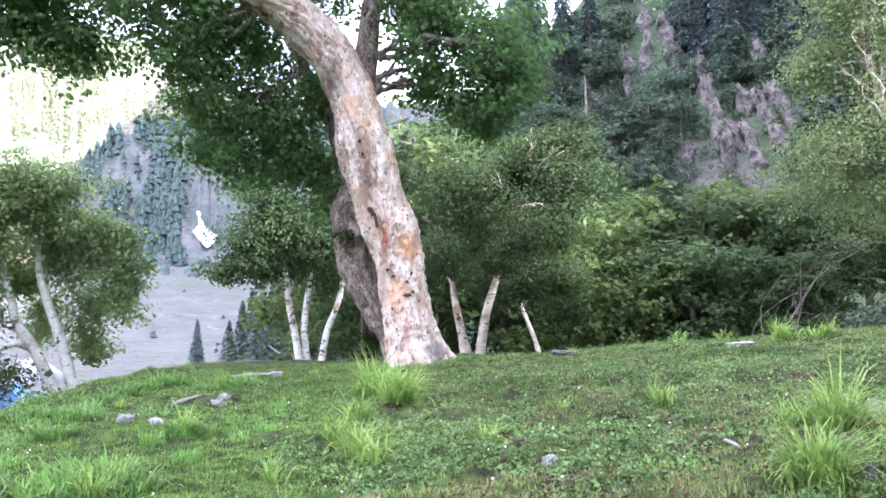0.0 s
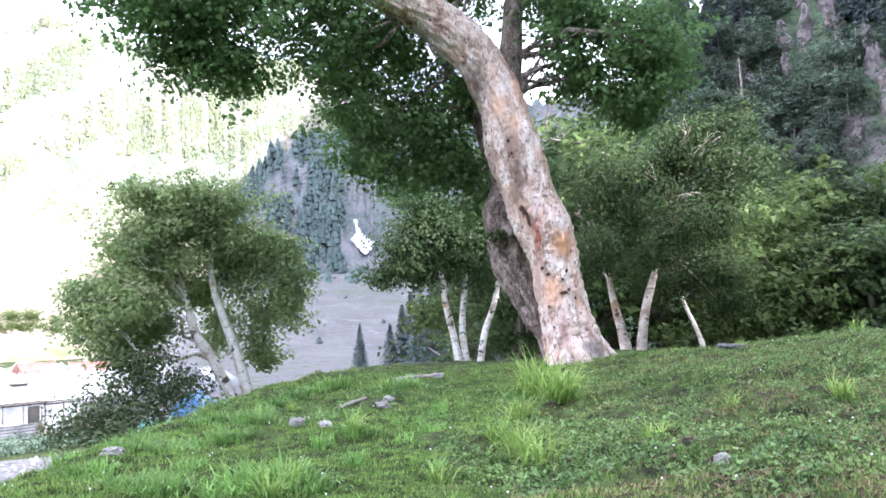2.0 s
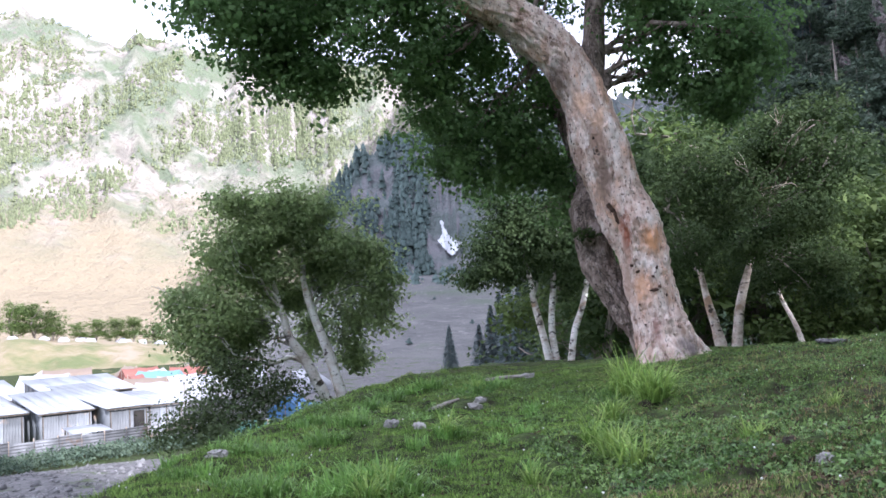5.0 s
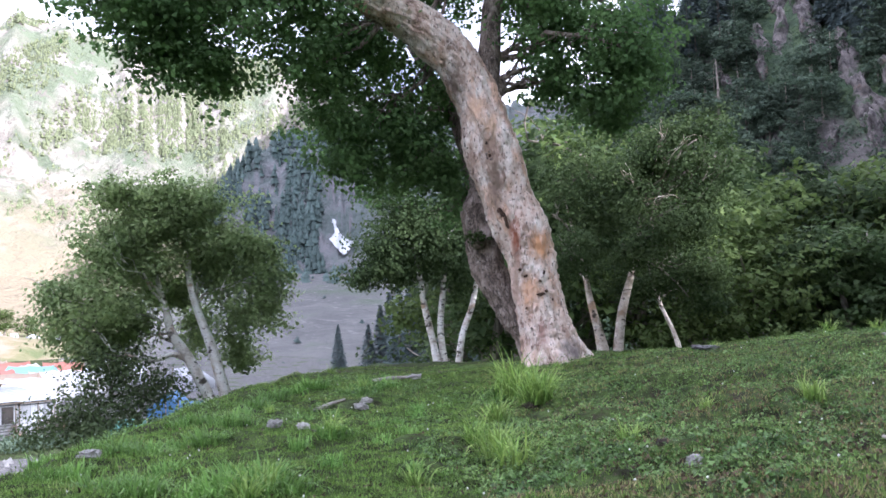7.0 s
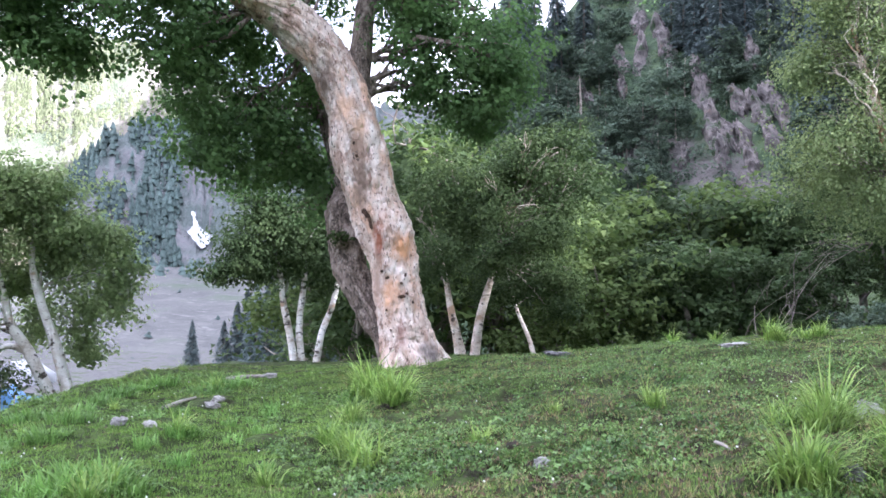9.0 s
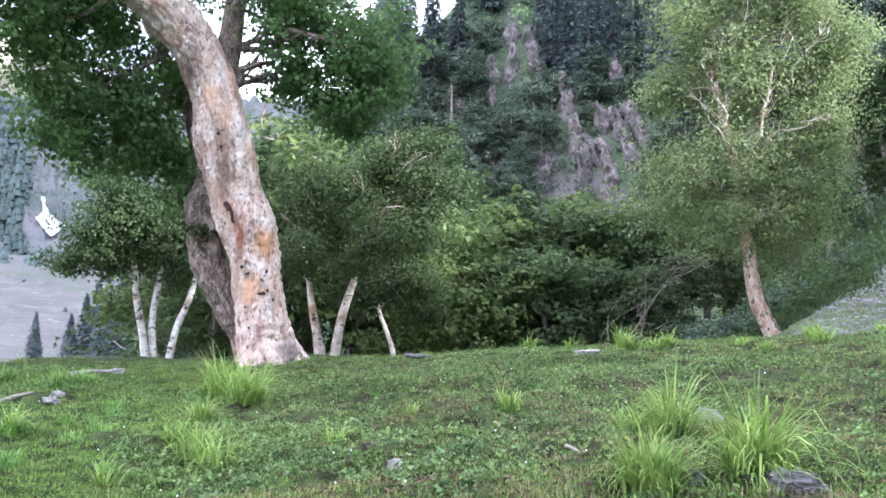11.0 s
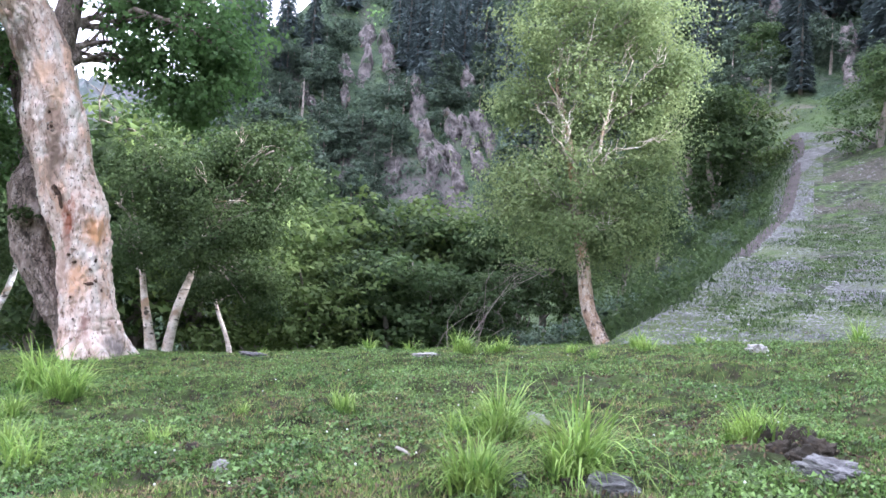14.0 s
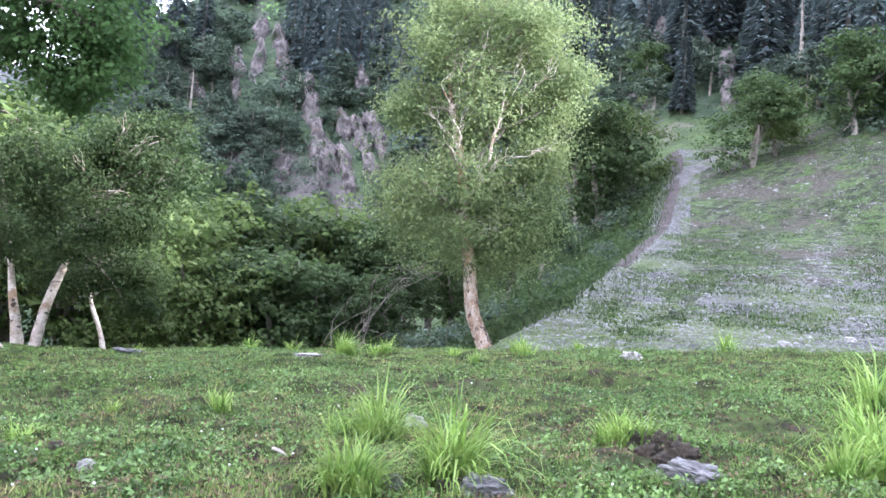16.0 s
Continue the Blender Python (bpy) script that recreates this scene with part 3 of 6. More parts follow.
A, R = np.meshgrid(azs, rs, indexing="ij")
high = np.interp(A, [36, 39, 42, 50, 70], [-6, -4.2, -1.6, 1.4, 3.0])
sheet("river_terrace", azs, rs, -5.2 + (high + 5.2) * step(178, 208, R) + 1.3 * fbm(A * 1.2, R / 9, 4), BANK, "sunlit grassy river terrace with a worn bank", "bank")


def left_z(az, r):
    z = np.interp(r, [330, 440, 560, 700, 900, 1100], [-6, 22, 82, 200, 330, 420])
    top = np.interp(az, [14, 20, 28, 34, 41, 50, 70, 110], [140, 160, 185, 205, 228, 246, 280, 300])
    x, y = polar(az, r)
    z = np.minimum(z, top + 0.1 * (r - 800))
    return z + step(400, 620, r) * (26 * fbm(x / 120, y / 120, 5) + 20 * np.abs(fbm(az * 0.55 + 0.7 * fbm(az * 0.25, r / 160, 3), r / 420, 4)) + 5 * np.abs(fbm(az * 2.4 + 0.5 * fbm(az * 0.6, r / 90, 2), r / 170, 4)))


azs, rs = np.arange(12, 110, 0.4), np.linspace(330, 1100, 130)
A, R = np.meshgrid(azs, rs, indexing="ij")
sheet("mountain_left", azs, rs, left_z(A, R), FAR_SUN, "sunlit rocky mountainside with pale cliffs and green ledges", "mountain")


def spur_z(az, r):
    z = np.interp(r, [255, 285, 330, 400, 470], [4, 14, 46, 92, 125])
    top = np.interp(az, [8, 20, 22.5, 25.6, 28.2, 30, 32, 32.8, 33.3], [98, 82, 78, 74, 68, 60, 46, 26, -8])
    x, y = polar(az, r)
    return np.minimum(z, top) + step(270, 320, r) * step(33.3, 31.5, az) * (9 * fbm(x / 24, y / 24, 5) + 8 * np.abs(fbm(az * 2.2, z / 26, 4)))


azs, rs = np.arange(8, 33.4, 0.16), np.linspace(255, 470, 100)
A, R = np.meshgrid(azs, rs, indexing="ij")
sheet("mountain_spur", azs, rs, spur_z(A, R), HAZY_SPUR, "shaded mountain spur of purple-grey rock and conifers, haze in its colours", "mountain")

azs, rs = np.arange(12, 38, 0.4), np.linspace(118, 300, 60)
A, R = np.meshgrid(azs, rs, indexing="ij")
sheet("gravel_fan", azs, rs, np.interp(R, [118, 150, 300], [-5.6, -4.4, 17.5]) - 6 * step(31, 38, A) + 0.8 * fbm(A * 0.5, R / 25, 4), FAN, "grey gravel fan below the spur", "gravel fan")


# ---- trees ----
def tree(name, place, label, trunks, blobs, leaf, count, per, reach, size, bark, seed, limbs=10, limb_r=(0.05, 0.015), twigs=4, twig_len=0.8, up=0.5, trunk_sides=12, category="tree", crown_label="", limb_bark=None, shell=0.45, boughs=8, loose=0.31):
    """A tree from world points: trunks are rows of (point, radius), blobs are (centre, radii) of its crown."""
    g = np.random.default_rng(seed)
    e = base_empty(name, place, label, category)
    o = np.array(place)
    lines = []
    for k, rows in enumerate(trunks):
        pts = [(*(np.array(p) - o), r) for p, r in rows]
        lines.append(spline(pts, 40))
        part("trunk", tube(pts, trunk_sides, 26, 0.16, seed + k), bark, e, smooth=True)
    local = [(np.array(c) - o, rad) for c, rad in blobs]
    ends = in_blobs(local, limbs, g, 0.35)
    for end in ends:
        line = lines[int(np.argmin([np.linalg.norm(l[len(l) // 2:, :3] - end, axis=1).min() for l in lines]))]
        cand = line[len(line) // 2:]
        flat = np.linalg.norm(cand[:, :2] - end[None, :2], axis=1)
        s = cand[int(np.argmin(np.abs(cand[:, 2] - (end[2] - 0.9 * flat))))]
        grow(s[:3], end, min(limb_r[0], s[3] * 0.8), limb_r[1], g, twigs, twig_len, limb_bark or bark, e)
    part("crown", foliage(local, count, per, reach, size, g, shell, boughs, loose, up), leaf, e, crown_label)
    return e


def blob(az, el, ra, re, r, depth=None):
    """A crown blob seen at a bearing and height angle, with radii in degrees."""
    k = math.radians(1) * r
    return aim(az, el, r), (ra * k, (depth or ra * 0.8) * k, re * k)


def ray_pts(rows, r):
    return [(aim(az, el, r + dr), rad) for az, el, rad, dr in rows]


def on_ground(az, r, sink=0.03):
    x, y = polar(az, r)
    return Vector((x, y, float(ground_z(x, y)) - sink))


def rock_mesh(seed, sx, sy, sz, rough=0.35, n=14, slabs=0.0):
    """An uneven boulder or rib: a rounded box broken up by noise, with cleft slabs if asked."""
    bm = bmesh.new()
    bmesh.ops.create_icosphere(bm, subdivisions=4 if n > 10 else 3, radius=1.0)
    for v in bm.verts:
        c = v.co.copy()
        k = 1 + rough * (noise.fractal(c * 1.6 + Vector((seed * 3.1, 0, 0)), 0.9, 2.1, 5)) + rough * 0.5 * abs(noise.noise(Vector((c.x * 4, c.y * 4, c.z * 1.2)) + Vector((0, seed, 0))))
        if slabs:
            d, _ = noise.voronoi(Vector((c.x * 2.4 + seed, c.y * 1.5, c.z * 2.0 + c.x * 0.8 + seed * 0.7)))
            k *= 0.72 + slabs * min(d[1] - d[0], 0.7)
        q = Vector([math.copysign(abs(t) ** 0.75, t) for t in c])
        v.co = Vector((q.x * sx, q.y * sy, q.z * sz)) * k
    me = bpy.data.meshes.new("rock")
    bm.to_mesh(me)
    bm.free()
    return me


# the old leaning tree in the middle of the mound
R0 = 14.0
root = on_ground(11.0, R0, 0.05)
big = base_empty("old_tree", root, "huge old leaning tree with peeling pale and orange bark", "tree")
o = np.array(root)


def rel(rows, r):
    return [(*(np.array(p) - o), rad) for p, rad in ray_pts(rows, r)]


def bark_stain_or_shade(az, el, ra, re, colour):
    k = radians(1) * R0
    return tuple(aim(az, el, R0 - 0.32)), (ra * k, 0.5, re * k), colour


# orange patches are bark; browns on the left edge also paint the trunk's shaded side
BARK_BIG = surface("old_bark", [(0.30, (0.16, 0.10, 0.08)), (0.365, (0.50, 0.34, 0.27)), (0.43, (0.70, 0.54, 0.455)), (0.54, (0.81, 0.69, 0.62)), (0.72, (0.92, 0.85, 0.81))], scale=3.4, bump=1.0, bump_scale=20, stretch=(1.6, 1.6, 0.8), detail=12.0,
                   spots=[(1.1, 0.54, 0.62, (0.68, 0.45, 0.33)), (2.4, 0.52, 0.66, (0.50, 0.35, 0.28)), (5.2, 0.56, 0.66, (0.36, 0.245, 0.195)), (8.0, 0.61, 0.65, (0.22, 0.15, 0.12)), (17.0, 0.605, 0.63, (0.12, 0.085, 0.07)), (34.0, 0.62, 0.70, (0.52, 0.42, 0.37))],
                   patches=[bark_stain_or_shade(11.9, 4.2, 0.75, 1.0, (0.74, 0.40, 0.22)), bark_stain_or_shade(13.35, 4.6, 0.42, 1.9, (0.34, 0.13, 0.08)), bark_stain_or_shade(12.6, 1.2, 0.7, 1.3, (0.72, 0.44, 0.29)), bark_stain_or_shade(14.5, 8.4, 0.62, 2.4, (0.27, 0.195, 0.155)), bark_stain_or_shade(14.9, 10.6, 0.6, 1.6, (0.36, 0.25, 0.19)), bark_stain_or_shade(13.6, 1.6, 0.4, 2.4, (0.52, 0.37, 0.30)), bark_stain_or_shade(15.7, 13.0, 0.7, 1.0, (0.70, 0.47, 0.33)), bark_stain_or_shade(17.3, 14.6, 0.9, 1.5, (0.20, 0.145, 0.115)), bark_stain_or_shade(11.9, -1.4, 0.45, 1.0, (0.40, 0.25, 0.21)), bark_stain_or_shade(14.6, 12.0, 0.5, 0.8, (0.74, 0.52, 0.38)), bark_stain_or_shade(10.0, -2.6, 0.9, 0.9, (0.24, 0.20, 0.19))])
trunk_line = rel([(11.38, -4.6, 0.475, 0), (11.48, -3.0, 0.452, 0), (11.68, -1.6, 0.401, 0), (11.93, -0.2, 0.367, 0), (12.25, 1.7, 0.362, 0), (12.54, 3.56, 0.373, 0), (13.15, 5.4, 0.407, 0), (13.84, 7.2, 0.384, 0), (14.33, 9.1, 0.407, 0), (14.91, 10.9, 0.395, 0), (15.3, 12.7, 0.345, 0.05), (16.0, 14.6, 0.345, 0.1), (17.4, 16.6, 0.36, 0.1), (20.3, 18.9, 0.318, 0), (24.0, 20.6, 0.265, -0.3), (29.0, 22.3, 0.18, -0.7), (35.0, 23.5, 0.085, -1.2)], R0)
part("trunk", tube(trunk_line, 104, 380, 0.13, 3, 0.10, 1), BARK_BIG, big, "pale, pinkish and orange peeling bark", True)


def on_trunk(az, el, out):
    return np.array(aim(az, el, R0 - out)) - o


def ring_knot(az, el, r1, r2, out, material, name, words):
    """A raised, uneven ring of bark round an old branch scar."""
    c = on_trunk(az, el, out)
    a = np.linspace(0, 2 * np.pi, 29)
    side, up_v = np.array([math.cos(radians(az)), math.sin(radians(az)), 0]), np.array([0.0, 0, 1])
    pts = [(*(c + side * math.cos(t) * r1 * (1 + 0.12 * math.sin(3 * t)) + up_v * math.sin(t) * r1 * 1.25), r2 * (1 + 0.3 * math.sin(5 * t + 1))) for t in a]
    part(name, tube(pts, 8, 60), material, big, words, True)


ring_knot(14.96, 11.4, 0.075, 0.014, 0.375, BARK_BIG, "knot", "ring of bark round a branch scar")
ring_knot(14.86, 10.0, 0.05, 0.016, 0.38, BARK_DARK, "knot", "dark ring of bark round a branch scar")
ring_knot(11.97, -0.1, 0.10, 0.010, 0.36, BARK_BIG, "knot", "ring of bark round a branch scar")
# raised lumps for knots and cavities; the cavities' inner shade is in the brown
HOLLOW = surface("hollow", [(0.35, (0.03, 0.019, 0.015)), (0.65, (0.13, 0.075, 0.05))], scale=14, bump=1.0, bump_scale=30)
for az, el, w, h, tilt in [(14.25, 6.35, 0.03, 0.075, 38), (13.95, 5.75, 0.022, 0.085, 14), (13.22, 2.67, 0.022, 0.018, 0), (12.86, 2.26, 0.024, 0.018, 20), (11.68, 2.45, 0.014, 0.03, -15), (11.95, 1.9, 0.016, 0.022, 10), (11.92, 1.05, 0.05, 0.022, 12), (11.6, 1.25, 0.02, 0.02, 0), (12.62, -1.07, 0.014, 0.012, 10), (11.22, 0.71, 0.012, 0.02, 0), (15.05, 10.8, 0.016, 0.02, 0), (14.86, 10.0, 0.022, 0.022, 0), (12.9, 0.2, 0.012, 0.016, 0)]:
    me = rock_mesh(int(az * 10 + el * 7) + 60, w, 0.035, h, 0.6, 8)
    me.materials.append(HOLLOW)
    k = new("hollow", me)
    k.parent = big
    k.matrix_basis = Matrix.Translation(on_trunk(az, el, 0.36 if el < 4 else 0.385)) @ Matrix.Rotation(radians(az), 4, "Z") @ Matrix.Rotation(radians(-tilt), 4, "Y")
    tagged(k, "dark lump on the bark, coloured like a shaded hollow or knot")
# low roots running out from the foot
for rows in ([(11.4, -0.3, 0.14, -0.05), (10.85, -1.6, 0.16, -0.05), (10.2, -2.6, 0.13, -0.05), (9.4, -3.2, 0.07, -0.05), (8.6, -3.6, 0.03, -0.05)],
             [(11.9, -1.0, 0.12, -0.22), (11.5, -2.3, 0.15, -0.30), (10.9, -3.1, 0.12, -0.42), (10.3, -3.6, 0.06, -0.55)],
             [(12.5, -1.2, 0.10, -0.16), (12.6, -2.4, 0.13, -0.22), (12.7, -3.2, 0.10, -0.3), (12.9, -3.8, 0.05, -0.4)],
             [(10.9, -1.0, 0.10, 0.1), (10.0, -2.2, 0.12, 0.3), (9.2, -3.0, 0.09, 0.5), (8.4, -3.4, 0.05, 0.6)]):
    part("root", tube(rel(rows, R0), 22, 40, 0.25, int(rows[1][0] * 10), 0, 1), BARK_BIG, big, smooth=True)
second = rel([(12.4, -3.6, 0.2, 0.25), (12.95, -1.5, 0.21, 0.3), (13.7, -0.2, 0.235, 0.35), (14.25, 0.85, 0.245, 0.4), (14.85, 2.06, 0.25, 0.45), (15.3, 3.4, 0.265, 0.5), (15.65, 5.0, 0.265, 0.55), (15.8, 6.5, 0.22, 0.6), (15.6, 7.8, 0.18, 0.8), (16.0, 9.4, 0.15, 1.3), (17.3, 13, 0.11, 1.8), (19.8, 17, 0.06, 2.4)], R0)
part("stem", tube(second, 56, 170, 0.26, 5, 0, 1), BARK_DARK, big, "rough dark grey second stem", True)
part("bark_rib", tube(rel([(15.35, 3.0, 0.03, 0.22), (14.9, 1.8, 0.05, 0.18), (14.3, 0.8, 0.05, 0.12), (13.75, -0.1, 0.04, 0.05), (13.3, -1.2, 0.02, 0.0)], R0), 10, 40, 0.3, 9, 0, 1), BARK_DARK, big, smooth=True)
part("branch_stub", tube(rel([(16.0, 4.3, 0.12, 0.45), (15.7, 4.55, 0.10, 0.2), (15.55, 4.75, 0.075, 0.1)], R0), 16, 20, 0.35, 12, 0, 1), BARK_DARK, big, "broken stub of a branch", True)
gs = np.random.default_rng(27)
shoot = np.array([np.array(aim(16.0 + gs.normal() * 0.3, 4.85 + gs.normal() * 0.2, R0 + 0.1 + gs.normal() * 0.1)) - o for k in range(26)])
part("foliage", leaf_cards(sprays(shoot, 7, 0.09, gs), 0.06, gs, 0.7), LEAF_WOOD, big, "fresh green shoots at the broken stub")
third = rel([(15.2, 13.3, 0.22, 0.3), (14.7, 16.0, 0.20, 0.5), (14.2, 19.5, 0.17, 0.7), (12.5, 24, 0.12, 1.0), (9, 28, 0.06, 1.2)], R0)
part("stem", tube(third, 18, 40, 0.2, 8), BARK_DARK, big, smooth=True)
g = np.random.default_rng(21)
for az, el, dr, s, rad in [(12.0, 15.3, 0.8, third[0], 0.10), (9.5, 16.6, 0.6, third[1], 0.075), (7, 19, 0.5, third[2], 0.08), (10.2, 14.2, 0.9, third[0], 0.06), (5.5, 15.5, 0.2, third[1], 0.06), (31, 17.5, -0.8, trunk_line[14], 0.07), (36.5, 18.0, -1.2, trunk_line[15], 0.06), (27, 15, -0.4, trunk_line[13], 0.07), (22, 12, 0.6, trunk_line[12], 0.06), (20, 10, 1.4, second[9], 0.05), (24.5, 10.5, 0.8, second[10], 0.05), (38, 20.8, -1.6, trunk_line[15], 0.05), (17.5, 6.4, 1.2, second[8], 0.035), (18, 21, 0.8, trunk_line[12], 0.07)]:
    grow(np.array(s[:3]), np.array(aim(az, el, R0 + dr)) - o, rad, 0.018, g, 9, 1.0, BARK_DARK, big)
K = R0 * math.pi / 180
crown = []
for az, el, ra, re, dr, dep in [(38.6, 19.6, 2.4, 2.4, -1.4, 1.0), (36.0, 18.6, 2.8, 2.4, -1.2, 1.1), (34.4, 16.4, 2.0, 2.2, -1.1, 0.8), (32.4, 15.0, 1.7, 1.9, -1.0, 0.7), (31.6, 19.0, 3.4, 2.8, -0.8, 1.3), (33.4, 22.0, 6.0, 2.6, -0.8, 1.5),
                                (25.6, 15.6, 2.2, 2.6, -0.2, 1.1), (26.6, 19.4, 3.0, 3.0, -0.3, 1.4), (22.6, 17.0, 3.4, 3.6, 0.4, 1.4), (24.2, 11.6, 2.2, 2.8, 0.6, 1.0), (23.0, 9.6, 1.8, 1.8, 0.8, 0.9), (20.4, 11.6, 2.6, 3.2, 1.3, 1.2), (19.4, 9.4, 2.2, 1.8, 1.3, 0.9), (17.8, 13.6, 2.4, 3.6, 1.9, 1.0), (17.6, 8.6, 1.4, 1.4, 1.2, 0.5), (17.0, 6.4, 1.1, 1.2, 1.1, 0.4),
                                (10.0, 17.6, 3.4, 3.0, 0.9, 1.3), (6.6, 17.4, 3.0, 3.4, 0.6, 1.3), (4.8, 14.8, 1.5, 2.2, 0.5, 0.8), (7.6, 13.4, 2.4, 2.2, 0.7, 1.0), (10.4, 14.6, 2.0, 1.8, 0.9, 0.8), (6.6, 12.2, 1.4, 1.2, 0.6, 0.6), (12, 20.6, 4, 2.6, 1.2, 1.4), (19, 20.6, 4, 2.6, 1.6, 1.4), (20, 27, 15, 5, 0.5, 3.5)]:
    crown.append((np.array(aim(az, el, R0 + dr)) - o, (ra * K, dep, re * K)))
part("crown", foliage(crown, 104000, 26, 0.34, 0.074, g, 0.20, 13, 0.40, 0.45, 0.9), LEAF_BIG, big, "dark green dense leaves in hanging sprays")

# leaning birch at the mound's edge, two white trunks
r = 16.0
tree("birch_tree", on_ground(32.4, r), "leaning birch with two pale trunks and a spreading crown",
     [ray_pts([(32.6, -5.4, 0.12, 0), (33.0, -4.4, 0.105, 0), (34.1, -2.1, 0.09, 0), (35.05, -0.6, 0.075, 0), (35.4, 1.0, 0.055, 0.2), (36.2, 4.0, 0.025, 0.9)], r),
      ray_pts([(31.8, -5.2, 0.125, 0.15), (32.0, -4.1, 0.10, 0.15), (32.6, -1.8, 0.085, 0.15), (33.4, 0.45, 0.07, 0.2), (33.86, 2.1, 0.058, 0.3), (34.0, 3.5, 0.045, 0.5), (33.8, 6.2, 0.02, 1.1)], r),
      ray_pts([(33.9, -2.4, 0.05, 0), (35.0, -1.9, 0.045, 0.0), (36.2, -2.2, 0.035, -0.2), (38.5, -1.5, 0.015, -0.4)], r)],
     [blob(35.8, 8.0, 1.9, 1.3, r + 0.4), blob(38.2, 7.7, 1.3, 0.8, r + 0.3), blob(33.4, 7.3, 1.9, 1.2, r + 0.4), blob(37.2, 5.8, 1.9, 1.3, r + 0.3), blob(34.6, 5.4, 2.4, 1.4, r + 0.6), blob(31.6, 5.2, 1.9, 1.3, r + 0.4), blob(30.2, 4.8, 1.1, 0.9, r + 0.2), blob(29.2, 3.0, 1.5, 1.4, r + 0.2), blob(31.6, 2.8, 1.8, 1.4, r + 0.8), blob(29.4, 1.0, 1.4, 1.2, r + 0.3), blob(31.0, 0.0, 1.4, 1.5, r + 1.0), blob(30.9, -2.0, 1.0, 1.1, r + 1.2), blob(37.2, 3.4, 2.2, 1.5, r + 0.3), blob(40.0, 2.6, 1.9, 1.2, r), blob(39.2, 1.0, 2.4, 1.3, r + 0.2), blob(40.6, -0.4, 1.7, 1.2, r), blob(37.6, -0.4, 2.0, 1.6, r + 0.5), blob(38.8, -2.0, 1.7, 1.0, r + 0.3), blob(35.6, 1.8, 1.8, 1.6, r + 1.2), blob(33.6, -0.4, 1.2, 1.4, r + 1.5), blob(36.2, 6.6, 2.2, 1.4, r + 0.5), blob(38.4, 4.6, 2.0, 1.4, r + 0.2), blob(33.0, 4.0, 2.2, 1.6, r + 0.9), blob(41.2, 1.6, 1.2, 1.0, r)],
     LEAF_LEFT, 56000, 28, 0.30, 0.066, BARK_WHITE, 31, 14, (0.03, 0.008), 5, 0.6, 0.6, limb_bark=BARK_WHITE, shell=0.25, boughs=10, loose=0.46)
tree("leafy_bush", on_ground(40.0, 15.5), "dark leafy bush trailing down the bank below the birch",
     [ray_pts([(38.5, -8.6, 0.05, 0), (39.2, -6, 0.04, 0), (40, -4, 0.02, 0)], 15.5)],
     [blob(40.4, -4.4, 2.4, 2.2, 15.5), blob(38.6, -2.6, 2.2, 1.4, 15.7), blob(37.6, -4.4, 2.2, 1.6, 15.6), blob(42.0, -6.0, 1.5, 1.2, 15.3), blob(35.4, -3.9, 1.4, 1.2, 15.9), blob(39.2, -6.4, 2.2, 1.3, 15.2)],
     LEAF_BUSH, 9000, 16, 0.40, 0.055, BARK_WHITE, 32, 12, (0.025, 0.008), 5, 0.5, 0.5, 8, "bush")

r = 24.0
tree("birch_tree", on_ground(18.0, r), "clump birch with three slender white trunks",
     [ray_pts([(18.5, -4.2, 0.115, 0), (18.9, -1.8, 0.0972, 0), (19.4, 0.6, 0.0864, 0), (19.6, 2.2, 0.072, 0), (20.2, 5, 0.036, 0)], r),
      ray_pts([(18.1, -4.2, 0.108, 0.1), (18.4, -1.0, 0.09, 0.1), (18.1, 2.0, 0.0792, 0.1), (18.0, 4.4, 0.0432, 0.2), (17.8, 5.8, 0.0216, 0.3)], r),
      ray_pts([(17.5, -4.2, 0.108, -0.1), (17.0, -1.4, 0.09, -0.1), (16.3, 0.6, 0.0792, -0.1), (15.8, 3, 0.0504, -0.1)], r)],
     [blob(21.8, 3.6, 1.9, 1.7, r), blob(20.4, 6.2, 2.2, 2.2, r), blob(18.2, 5.2, 2.6, 2.8, r), blob(23.3, 2.6, 0.8, 0.7, r), blob(16.8, 3.8, 2.2, 2.2, r), blob(20.5, 3.4, 2.6, 1.4, r + 1)],
     LEAF_WALL, 34000, 28, 0.38, 0.08, BARK_WHITE, 33, 10, (0.05, 0.015), 4, 0.7, loose=0.40)

r = 20.0
